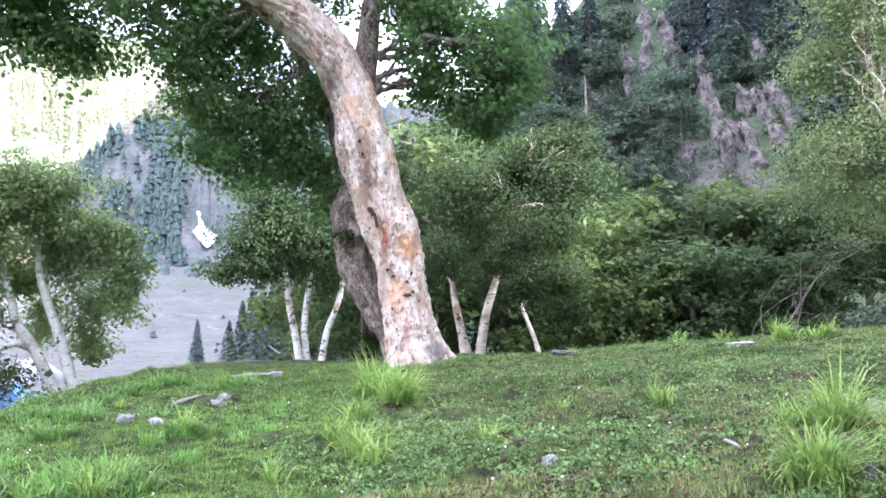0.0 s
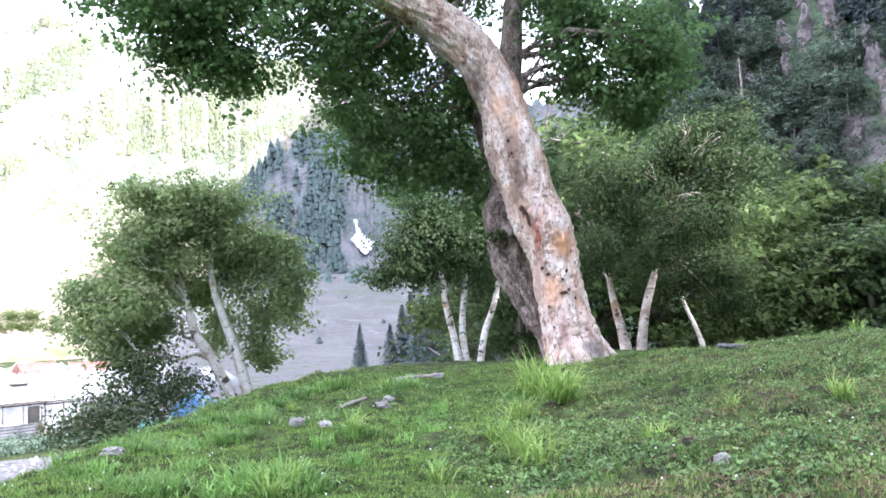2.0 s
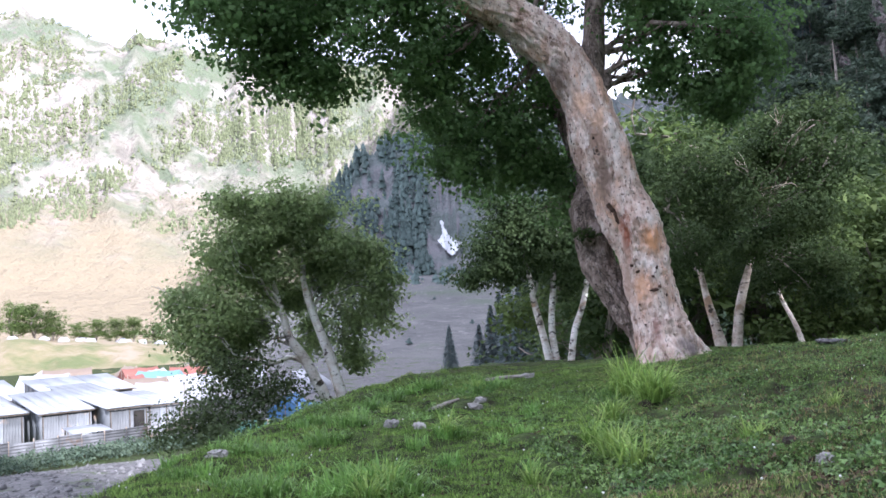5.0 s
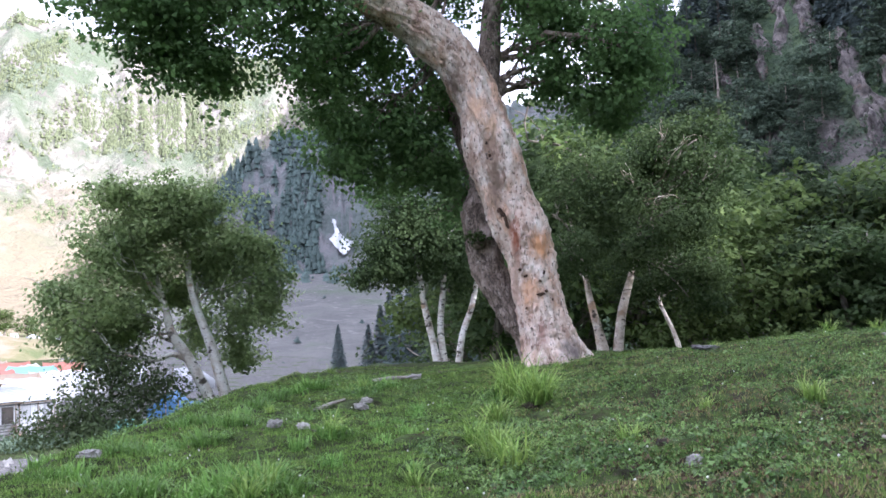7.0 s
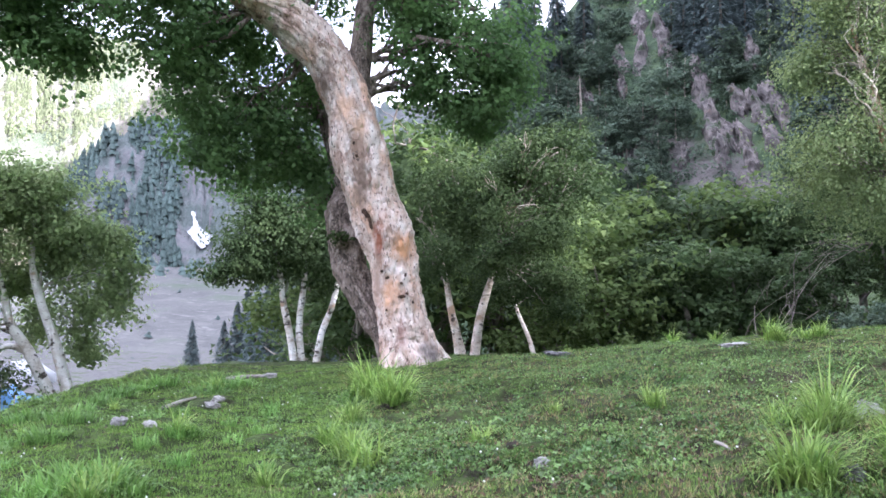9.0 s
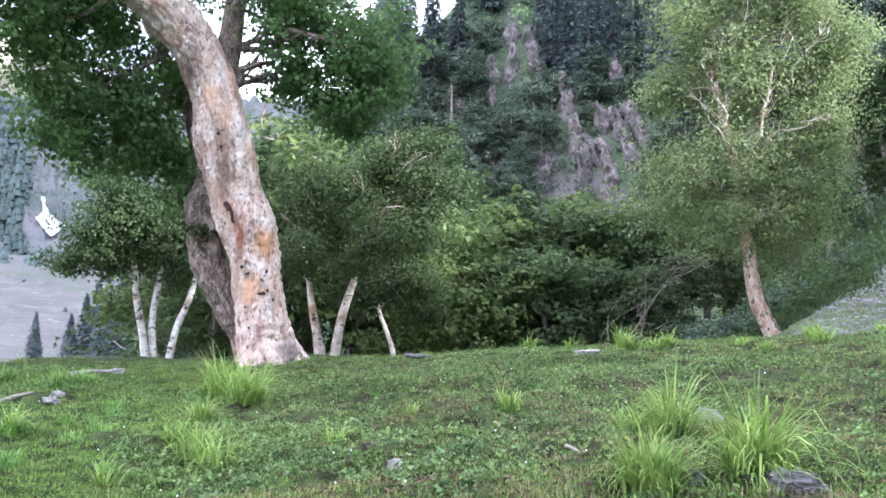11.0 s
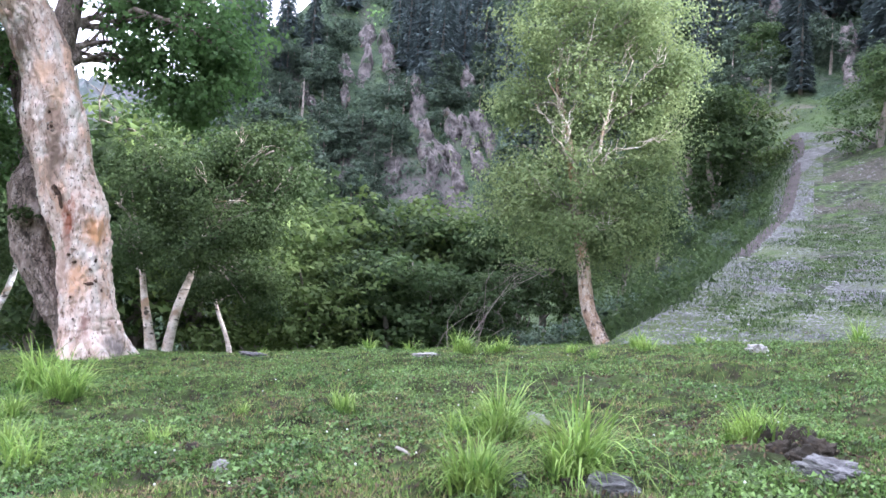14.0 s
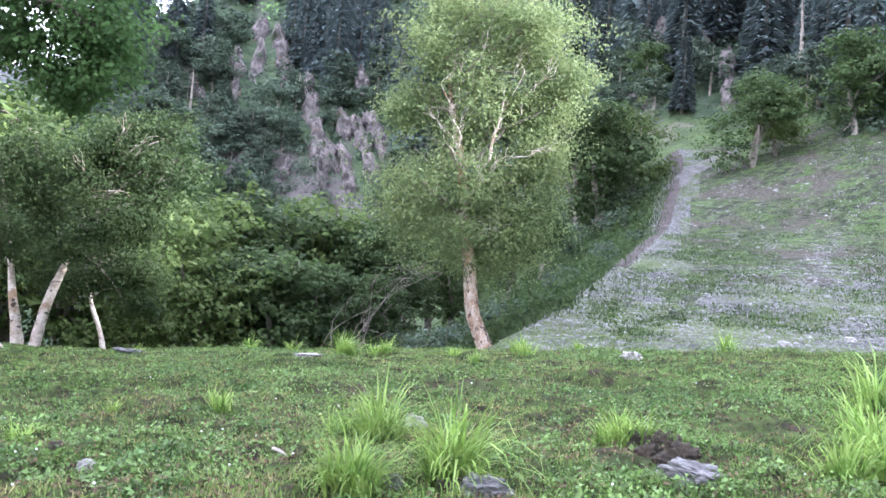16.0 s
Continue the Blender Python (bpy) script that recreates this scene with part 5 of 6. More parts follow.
keep = (np.degrees(np.arctan2(-x, y)) - 6 + 6 * fbm(x * 0.8, y * 0.8, 3) > 10 * g.random(len(x))) & grassy(x, y)
x, y = x[keep], y[keep]
p = np.stack([x, y, ground_z(x, y) - 0.004], 1)
tagged(link_mesh("bank_grass", *blades(p, g.uniform(0.012, 0.030, len(p)) * (1 + 0.7 * fbm(x * 1.3, y * 1.3, 3)), 0.0095, g, 1.6), LUSH), "fresh green grass on the side of the mound", "grass", kind="stuff")
x, y = scatter(95000, 8.5, 19.5, 0.8, g)
keep = grassy(x, y)
x, y = x[keep], y[keep]
p = np.stack([x, y, ground_z(x, y) - 0.004], 1)
tagged(link_mesh("crest_grass", *blades(p, g.uniform(0.02, 0.06, len(p)), 0.011, g, 1.1), GRASS), "short pale grass over the far side of the mound", "grass", kind="stuff")
DRY = surface("dry_blade", [(0.3, (0.20, 0.17, 0.075)), (0.7, (0.36, 0.32, 0.16))], scale=2.0, rough=0.7, spec=0.12, bump=0, islands=0.35, through_light=0.3)
x, y = scatter(110000, 3.0, 17, 1.1, g, -48, 16)
keep = (fbm(x * 1.1 + 21, np.hypot(x, y) * 3.2, 3) + 0.4 * g.random(len(x)) > 0.14) & grassy(x, y)
x, y = x[keep], y[keep]
p = np.stack([x, y, ground_z(x, y) - 0.004], 1)
tagged(link_mesh("dry_grass", *blades(p, g.uniform(0.015, 0.045, len(p)), 0.008, g, 1.8), DRY), "yellowed grass between the green on the mound", "grass", kind="stuff")
# weeds grow in mats, thick towards the middle of the mound and thin on the grassy side
x, y = scatter(40000, 2.7, 16, 1.25, g)
bank = np.degrees(np.arctan2(-x, y))
mat = fbm(x * 0.75 + 40, y * 0.75, 3) + 0.5 * fbm(x * 3.1, y * 3.1 + 9, 2)
keep = (mat + 0.40 * g.random(len(x)) - 0.7 * step(11, 22, bank) > 0.03) & grassy(x, y)
x, y, mat = x[keep], y[keep], mat[keep]
per = 20
off = g.normal(size=(len(x), per, 3)) * np.array([0.042, 0.042, 0])
tall = (0.014 + 0.085 * g.random(len(x)) ** 1.7 * np.clip(0.6 + mat, 0.4, 1.4))[:, None] * g.uniform(0.2, 1.0, (len(x), per))
cx, cy = (x[:, None] + off[..., 0]).ravel(), (y[:, None] + off[..., 1]).ravel()
p = np.stack([cx, cy, ground_z(cx, cy) + tall.ravel()], 1)
leafy = np.repeat(0.6 + 1.25 * g.random(len(x)) ** 2, per)[:, None, None]
v, f = leaf_cards(p, 0.0150, g, ratio=0.8, small=True, facing=off.reshape(-1, 3) * 14 + np.array([0, 0, 0.8]))
v = ((v.reshape(-1, 3, 3) - p[:, None]) * leafy + p[:, None]).reshape(-1, 3)
tagged(link_mesh("weeds", v, f, WEED), "low broad-leaved weeds and clover in the turf", "weeds", kind="stuff")
x, y = scatter(72000, 2.7, 16, 1.15, g)
keep = np.degrees(np.arctan2(-x, y)) + 3 * fbm(x, y, 2) < 15 - 9 * g.random(len(x)) + 30 * (g.random(len(x)) < 0.12)
x, y = x[keep], y[keep]
p = np.stack([x, y, ground_z(x, y) + g.uniform(0.004, 0.03, len(x))], 1)
LITTER = surface("litter", [(0.3, (0.045, 0.034, 0.024)), (0.6, (0.14, 0.10, 0.06))], scale=3, bump=0, islands=0.5)
tagged(link_mesh("leaf_litter", *leaf_cards(p, 0.024, g, 1.0, ratio=0.5, small=True), LITTER), "dead brown leaves and stems lying in the turf", "litter", kind="stuff")
x, y = scatter(170, 3.2, 14, 1.2, g)
p = np.stack([x, y, ground_z(x, y) + 0.045], 1)
v = (p[:, None] + 0.0075 * np.array([[1, 0, 0], [0, 1, 0], [-1, 0, 0], [0, -1, 0], [0, 0, 1], [0, 0, -1]])[None]).reshape(-1, 3)
f = (np.arange(len(p))[:, None, None] * 6 + np.array([[0, 1, 4], [1, 2, 4], [2, 3, 4], [3, 0, 4], [1, 0, 5], [2, 1, 5], [3, 2, 5], [0, 3, 5]])[None]).reshape(-1, 3)
tagged(link_mesh("clover_flowers", v, f, FLOWER), "tiny white clover heads in the turf", "flowers", kind="stuff")


def tuft_mesh(seed, n, height, spread):
    g = np.random.default_rng(seed)
    root = g.normal(size=(n, 3)) * np.array([spread * 0.22, spread * 0.22, 0])
    long = height * (0.45 + 1.15 * g.random(n) ** 1.3)
    ang = np.arctan2(root[:, 1], root[:, 0]) + g.normal(size=n) * 0.9
    d = np.stack([np.cos(ang), np.sin(ang), np.zeros(n)], 1)
    s = np.stack([-d[:, 1], d[:, 0], d[:, 2]], 1) * g.uniform(0.0036, 0.0088, n)[:, None]
    lean = np.abs(g.normal(size=n)) * 0.40
    curl = 0.7 + 2.4 * g.random(n)
    c, rows, segs = root.copy(), [], 5 if height > 0.2 else 3
    for k in range(segs + 1):
        t = k / segs
        if k:
            th = (lean + curl * ((k - 0.5) / segs) ** 1.6)[:, None]
            c = c + (long[:, None] / segs) * (np.sin(th) * d + np.cos(th) * np.array([0, 0, 1.0]))
        w = s * (1 - t**1.8) + 0.0003
        rows += [c - w, c + w]
    v = np.stack(rows, 1).reshape(-1, 3)
    f = (np.arange(n)[:, None, None] * (2 * segs + 2) + np.array([[2 * k, 2 * k + 1, 2 * k + 3, 2 * k + 2] for k in range(segs)])[None]).reshape(-1, 4)
    return v, f


protos = []
for k, (n, h, s) in enumerate([(190, 0.40, 0.16), (190, 0.36, 0.18), (120, 0.30, 0.16), (80, 0.22, 0.22), (100, 0.14, 0.28), (240, 0.115, 0.34)]):
    protos.append(tuft_mesh(80 + k, n, h, s))
tuft_data = []
g = np.random.default_rng(90)


def tuft(az, r, kind, s=1.0):
    """A tuft at a bearing and distance, or, with a negative distance, where that height angle meets the turf."""
    p = on_ground(az, r, 0.02) if r > 0 else spot(az, r, 2.6, 60.0)[0] - Vector((0, 0, 0.02))
    if len(tuft_data) <= kind or tuft_data[kind] is None:
        while len(tuft_data) <= kind:
            tuft_data.append(None)
        ob = link_mesh("grass_tuft", *protos[kind], TUFT if kind < 4 else CLUMP)
        tuft_data[kind] = ob.data
    else:
        ob = new("grass_tuft", tuft_data[kind])
    ob.matrix_basis = Matrix.Translation(p) @ Matrix.Rotation(g.uniform(0, 6.28), 4, "Z") @ Matrix.Diagonal((s, s, s * g.uniform(0.9, 1.1), 1))
    return tagged(ob, "tall lime-green grass tuft arching over the turf" if kind < 4 else "low soft green grass clump on the turf", "grass tuft", "grass tufts")


for az, r, kind, s in [(-12.8, -10.0, 1, 0.80), (-13.4, -9.8, 2, 0.75), (-11.9, -9.8, 2, 0.75), (-12.4, -9.6, 2, 0.8), (-14.0, -6.5, 0, 0.95), (-13.6, -6.7, 2, 0.85), (-14.5, -6.6, 2, 0.8), (-18.9, -8.4, 0, 1.05), (-18.3, -8.7, 1, 0.85), (-19.4, -8.5, 2, 0.9), (-11.9, -6.3, 3, 0.8), (-11.4, -6.6, 3, 0.7), (-3.9, -5.6, 3, 0.9), (-28.7, -5.3, 2, 0.75), (-28.1, -5.5, 3, 0.9), (-29.6, -5.3, 3, 0.9), (-32.1, -5.1, 3, 0.55),
                       (0.3, -2.1, 1, 1.1), (1.1, -2.1, 3, 1.5), (-0.5, -2.0, 3, 1.4), (-4.4, -1.85, 1, 1.1), (-5.0, -1.8, 3, 1.3), (-7.6, -1.75, 3, 1.3), (-10.8, -1.6, 1, 0.9), (-11.3, -1.6, 3, 1.3), (-13.5, -1.4, 2, 0.9), (-12.8, -1.45, 3, 0.9), (-17.8, -1.1, 3, 0.8), (-21.7, -0.6, 1, 0.8), (-22.2, -0.6, 3, 1.3), (-25.4, 0.0, 3, 0.9), (-34.3, 14.5, 1, 1.1), (-42.2, -4.6, 0, 1.05), (-43.0, -5.4, 1, 1.0), (-41.2, -6.2, 2, 1.0), (-42.6, -2.0, 0, 1.1),
                       (14.2, -5.3, 0, 1.25), (13.7, -5.5, 1, 1.25), (14.6, -5.4, 5, 1.4), (12.1, -5.8, 1, 1.1), (12.7, -5.7, 2, 1.2), (15.0, -6.9, 2, 1.0), (14.8, -9.2, 1, 0.8), (14.1, -9.3, 3, 1.1), (15.5, -9.1, 3, 1.1), (16.4, -8.1, 2, 0.8), (31.1, -10.4, 5, 1.2), (32.8, -10.4, 5, 1.2), (29.2, -10.5, 5, 1.1), (30.2, -9.8, 5, 1.3), (31.8, -9.6, 5, 1.2), (30.8, -10.9, 2, 0.7), (29.6, -10.2, 3, 0.9), (23.1, -4.6, 5, 1.3), (22.1, -4.4, 5, 1.2), (24.1, -4.9, 5, 1.2), (23.4, -4.7, 2, 0.8), (25.5, -7.3, 2, 0.7), (25.2, -7.2, 5, 0.8), (20.2, -10.5, 3, 0.8), (37.1, -9.9, 5, 1.1), (6.8, -8.0, 3, 0.7), (2.2, -6.2, 3, 0.6),
                       (42.2, -8.6, 5, 0.8), (40.7, -8.6, 5, 0.8), (39.4, -9.4, 5, 0.8), (37.9, -9.3, 5, 0.7), (35.4, -8.7, 5, 0.7), (36.2, -7.8, 5, 0.9), (38.1, -7.5, 5, 1.0), (34.5, -7.5, 5, 0.8), (32.9, -7.2, 5, 1.0), (31.5, -6.2, 5, 1.0), (33.8, -6.0, 5, 1.0), (30.2, -5.3, 5, 1.1), (29.0, -4.9, 5, 1.1), (26.4, -4.3, 5, 1.2), (27.6, -4.6, 5, 1.1)]:
    tuft(az, r, kind, s)
soft = []
for k in range(120):
    az, r = g.uniform(17, 43), 5.2 + 9.0 * g.random() ** 0.7
    x, y = polar(az, r)
    if fbm(x * 0.55 + 8, y * 0.55, 2) + 0.02 * (az - 28) < 0.12:
        continue
    p = np.array(on_ground(az, r, 0.01))
    a, s = g.uniform(0, 6.28), g.uniform(0.35, 0.75)
    v = protos[4][0] * np.array([s, s, s * g.uniform(0.8, 1.5)])
    soft.append((np.c_[v[:, 0] * math.cos(a) - v[:, 1] * math.sin(a), v[:, 0] * math.sin(a) + v[:, 1] * math.cos(a), v[:, 2]] + p, protos[4][1]))
tagged(link_mesh("grass_clumps", *merged(soft), CLUMP), "soft green grass clumps over the side of the mound", "grass", kind="stuff")
for k in range(12):
    az = g.uniform(21, 40)
    tuft(az, g.uniform(6.5, 13.5), int(g.integers(2, 4)), g.uniform(0.25, 0.5))
for k in range(16):
    az = g.uniform(-44, 45)
    tuft(az, g.uniform(11, 17), int(g.integers(2, 4)), g.uniform(0.4, 0.8))


# ---- stones, sticks and soil on the mound ----
def meet(az, el, near=2.6):
    p, r = spot(az, el, near, 60.0)
    return p, r


SOIL = surface("soil", [(0.3, (0.018, 0.015, 0.011)), (0.7, (0.062, 0.049, 0.036))], scale=14, bump=1.0, bump_scale=22)
BLEACHED = surface("bleached_wood", [(0.3, (0.16, 0.14, 0.12)), (0.7, (0.40, 0.37, 0.33))], scale=6, bump=0.6, bump_scale=30, stretch=(4, 0.6, 4))
for k, (az, el, w, h, m, words) in enumerate([
        (2.9, -9.5, 0.055, 0.04, STONE, "small white stone half sunk in the turf"), (-16.0, -5.65, 0.075, 0.06, STONE, "pale stone between grass tufts"),
        (-33.2, -6.95, 0.17, 0.065, DARK_STONE, "flat slaty grey rock lying in the turf"), (-21.0, -9.4, 0.14, 0.075, DARK_STONE, "dark grey rock at the foot of a tuft"),
        (-15.3, -9.4, 0.05, 0.05, DARK_STONE, "small dark stone between tufts"),
        (-28.8, -0.3, 0.15, 0.09, STONE, "pale angular rock on the far edge of the turf"), (29.0, -6.6, 0.075, 0.05, STONE, "pale stone on the grassy slope"),
        (23.6, -5.8, 0.08, 0.04, STONE, "broken pale stones in bare soil"), (23.2, -5.4, 0.07, 0.04, STONE, "small pale stone in bare soil"), (27.2, -6.8, 0.06, 0.04, STONE, "small stone on the grassy slope"),
        (39.8, -7.5, 0.09, 0.035, STONE, "flat white stone at the foot of the bank"), (20.2, -4.0, 0.12, 0.05, STONE, "white flat stone at the end of a weathered log"),
        (-8.6, -2.0, 0.2, 0.035, STONE, "flat pale rock on the turf's edge"), (2.0, -2.6, 0.22, 0.04, DARK_STONE, "flat dark rock in the turf"), (-37.5, 1.3, 0.18, 0.09, STONE, "grey stone at the foot of the scree"), (-41.0, 1.9, 0.16, 0.08, STONE, "grey stone at the foot of the scree")]):
    p, r = meet(az, el)
    ob = new("stone", rock_mesh(100 + k, w, w * 0.7, h, 0.38, 12, 0.35))
    ob.data.materials.append(m)
    ob.matrix_basis = Matrix.Translation(p + Vector((0, 0, h * 0.25))) @ Matrix.Rotation(radians(az + 25 * math.sin(k * 2.3)), 4, "Z") @ Matrix.Rotation(radians(8 * math.sin(k)), 4, "Y")
    tagged(ob, words, "stone", "stones")
for k, (az, el, w, h) in enumerate([(-29.9, -5.4, 0.11, 0.12), (-31.2, -5.3, 0.12, 0.13), (-30.5, -5.8, 0.10, 0.08), (-32.4, -5.6, 0.11, 0.08), (-28.6, -5.1, 0.09, 0.08), (-31.8, -6.0, 0.12, 0.06),  (-18.9, -9.3, 0.09, 0.09), (-14.3, -6.6, 0.08, 0.11), (-43.0, -2.2, 0.16, 0.15), (4.8, -8.3, 0.055, 0.05), (12.9, -6.0, 0.10, 0.08), (16.6, -8.6, 0.10, 0.06)]):
    p, r = meet(az, el)
    ob = new("soil_clod", rock_mesh(150 + k, w * 0.8, w * 0.65, h, 0.45, 12, 0.4))
    ob.data.materials.append(SOIL)
    ob.data.polygons.foreach_set("use_smooth", np.ones(len(ob.data.polygons), dtype=bool))
    ob.matrix_basis = Matrix.Translation(p - Vector((0, 0, h * 0.3))) @ Matrix.Rotation(radians(az), 4, "Z")
    tagged(ob, "dark crumbly soil laid bare under the turf", "soil", "bare soil")


def stick(az, el, az2, el2, rad, name, words):
    (a, _), (b, _) = meet(az, el), meet(az2, el2)
    mid = (a + b) / 2 + Vector((0, 0, rad * 0.8))
    o = np.array(a)
    ob = link_mesh(name, tube([(*(np.array(q) - o), t) for q, t in ((a + Vector((0, 0, rad * 0.5)), rad), (mid, rad * 0.9), (b + Vector((0, 0, rad * 0.5)), rad * 0.5))], 8, 12, 0.2, 4)[0], tube([(0, 0, 0, rad), (0, 0.1, 0.1, rad), (0, 0.2, 0.2, rad)], 8, 12)[1], BLEACHED, smooth=True)
    ob.location = a
    tagged(ob, words, name.replace("_", " "))


stick(-7.6, -7.8, -8.5, -8.2, 0.012, "stick", "short bleached stick lying on the turf")
stick(22.8, -4.25, 20.4, -4.0, 0.035, "log", "weathered grey log half buried in the turf")
stick(26.6, -5.9, 24.6, -5.2, 0.028, "log", "weathered grey log on bare soil")

# ---- scree stones, trail ----
g = np.random.default_rng(121)
n = 110000
r = 15.5 + 44 * g.random(n) ** 1.1
az = g.uniform(-48, -18, n)
inside = scree_inside(az, r)
ok = (inside > -0.8) & (0.8 * fbm(az * 0.55 + 0.12 * r, r * 0.16, 4) + 0.45 * g.random(n) - (r - 21) * 0.024 > 0.06) | (np.abs(inside - 0.1) < 0.5) & (r < 48) & (r > 20) & (g.random(n) < 0.8) | (inside > 0) & (g.random(n) < 0.04 + 0.5 * step(0.12, 0.4, fbm(az * 1.1 - 0.1 * r, r * 0.45, 4)))
r, az = r[ok], az[ok]
x, y = polar(az, r)
p = np.stack([x, y, ground_z(x, y)], 1)
size = g.uniform(0.012, 0.038, len(p)) * (1 + 1.8 * g.random(len(p)) ** 16) * (0.7 + r / 45)
corner = np.array([[1, 0, -0.3], [0, 0.7, -0.3], [-1, 0, -0.3], [0, -0.7, -0.3], [0.2, 0.1, 0.55]])
v = corner[None] * size[:, None, None] * g.uniform(0.5, 1.3, (len(p), 5, 1)) * g.uniform(0.6, 1.3, (len(p), 1, 3)) * np.array([1.35, 1.35, 0.75])
ang = g.uniform(0, 6.28, len(p))
c, s = np.cos(ang)[:, None], np.sin(ang)[:, None]
v = np.stack([v[..., 0] * c - v[..., 1] * s, v[..., 0] * s + v[..., 1] * c, v[..., 2]], -1) + p[:, None]
f = (np.arange(len(p))[:, None, None] * 5 + np.array([[0, 1, 4], [1, 2, 4], [2, 3, 4], [3, 0, 4]])[None]).reshape(-1, 3)
SHARD = surface("scree_stone", [(0.3, (0.085, 0.086, 0.086)), (0.7, (0.225, 0.222, 0.220))], scale=2, bump=0, islands=0.45)
tagged(link_mesh("scree_stones", v.reshape(-1, 3), f, SHARD), "loose pale grey stones over the scree slope", "scree", kind="stuff")
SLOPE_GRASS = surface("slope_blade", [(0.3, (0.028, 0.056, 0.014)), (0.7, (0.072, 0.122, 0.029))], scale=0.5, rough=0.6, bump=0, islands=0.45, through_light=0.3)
n = 24000
r = 15.0 + 52 * g.random(n) ** 1.3
az = g.uniform(-48, -19, n)
inside = scree_inside(az, r)
x, y = polar(az, r)
ok = (inside > 0.4) & (0.8 * fbm(az * 0.55 + 0.12 * r, r * 0.16, 4) + 0.3 * g.random(n) - (r - 21) * 0.024 < 0.16) & (fbm(x * 0.55, y * 0.55, 4) + 0.35 * g.random(n) > 0.12)
x, y, r = x[ok], y[ok], r[ok]
p = np.repeat(np.stack([x, y, ground_z(x, y)], 1), 9, 0) + g.normal(size=(len(x) * 9, 3)) * np.array([0.22, 0.22, 0.0])
p[:, 2] = ground_z(p[:, 0], p[:, 1])
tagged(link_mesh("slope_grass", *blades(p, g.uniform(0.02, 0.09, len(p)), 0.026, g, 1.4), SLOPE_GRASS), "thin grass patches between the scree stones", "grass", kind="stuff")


def strip(name, line, width, material, words, lift=0.05):
    """A trail laid over the land along bearings and distances."""
    q = spline([(*polar(a, d), 0) for a, d in line], 90)
    way = np.gradient(q[:, :2], axis=0)
    way /= np.linalg.norm(way, axis=1, keepdims=True)
    side = np.stack([-way[:, 1], way[:, 0]], 1)
    rows = []
    for k in (-1, -0.4, 0.4, 1):
        w = width * 0.5 * k * (1 + 0.25 * fbm(np.arange(90) * 0.2, np.full(90, k * 3.0), 2))
        xy = q[:, :2] + side * w[:, None]
        az, r = np.degrees(np.arctan2(-xy[:, 0], xy[:, 1])), np.hypot(xy[:, 0], xy[:, 1])
        rows.append(np.c_[xy, land(az, r) + lift * (1 if abs(k) < 1 else -0.4)])
    v = np.stack(rows, 1).reshape(-1, 3)
    f = np.array([[i * 4 + j, i * 4 + j + 1, i * 4 + j + 5, i * 4 + j + 4] for i in range(89) for j in range(3)])
    return tagged(link_mesh(name, v, f, material, smooth=True), words, "trail", kind="structure")


strip("trail", [(-27.5, 32), (-29.1, 40), (-30.1, 48), (-30.5, 55), (-30.6, 60), (-30.2, 64)], 0.75, PATH_SOIL, "narrow trodden earth trail along the scree edge")
strip("trail_gravel", [(-30.4, 54), (-31.0, 57), (-31.9, 59.5), (-33.0, 61.5), (-34.0, 63)], 1.5, GRAVEL, "pale gravel branch of the trail")

# low shrubs and rank grass on the flank beside the scree
for k in range(46):
    r = float(g.uniform(27, 58))
    az = float(np.interp(r, [13, 17, 20, 24, 30, 36, 45, 60, 80], [-15, -20.8, -22.4, -24.7, -26.9, -28.3, -29.8, -30.8, -30.0])) + float(g.uniform(1.0, 7.0))
    put([far_a, far_b, far_c][g.integers(3)], on_ground(az, r, 0.05), float(g.uniform(0.07, 0.22)), 0.9)
for az, r in [(-14.4, 25.5), (-15.8, 26.0), (-17.0, 25.0), (-18.2, 26.5), (-13.2, 26.5), (-20.4, 27.0)]:
    put([far_a, far_b, far_c][g.integers(3)], on_ground(az, r, 0.15), float(g.uniform(0.25, 0.36)), 0.8)
n = 2600
r = g.uniform(22, 62, n)
az = np.interp(r, [13, 17, 20, 24, 30, 36, 45, 60, 80], [-15, -20.8, -22.4, -24.7, -26.9, -28.3, -29.8, -30.8, -30.0]) + g.uniform(0.3, 8.5, n)
x, y = polar(az, r)
p = np.repeat(np.stack([x, y, 0 * x], 1), 12, 0) + g.normal(size=(n * 12, 3)) * np.array([0.3, 0.3, 0])
p[:, 2] = ground_z(p[:, 0], p[:, 1])
tagged(link_mesh("flank_grass", *blades(p, g.uniform(0.08, 0.3, len(p)), 0.035, g, 1.0), FLANK), "rank grass on the flank below the scree, shade put into its dark green", "grass", kind="stuff")


n = 1500
r = g.uniform(23.5, 60, n)
az = np.interp(r, [13, 17, 20, 24, 30, 36, 45, 60, 80], [-15, -20.8, -22.4, -24.7, -26.9, -28.3, -29.8, -30.8, -30.0]) + g.uniform(1.2, 13, n)
x, y = polar(az, r)
wide = np.repeat(g.uniform(0.2, 0.6, n), 26)
p = np.repeat(np.stack([x, y, 0 * x], 1), 26, 0) + g.normal(size=(n * 26, 3)) * wide[:, None] * np.array([0.8, 0.8, 0])
p[:, 2] = ground_z(p[:, 0], p[:, 1]) + np.abs(g.normal(size=len(p))) * wide * 0.8
tagged(link_mesh("flank_scrub", *leaf_cards(p, 0.15, g, 0.8, small=True), LEAF_WALL), "low leafy scrub on the flank below the scree", "scrub", kind="stuff")


# scrub between the trees of the mountainside
spots_xyz = []
for k in range(2300):
    az, el = float(g.uniform(-46, 8)), float(g.uniform(6, 24))
    if az <= -28 and el < 13.5 or on_rock(az, el, 1.0) and g.random() < 0.85:
        continue
    p, r = spot(az, el, 50.0)
    if r < 400:
        spots_xyz.append((*p, r))
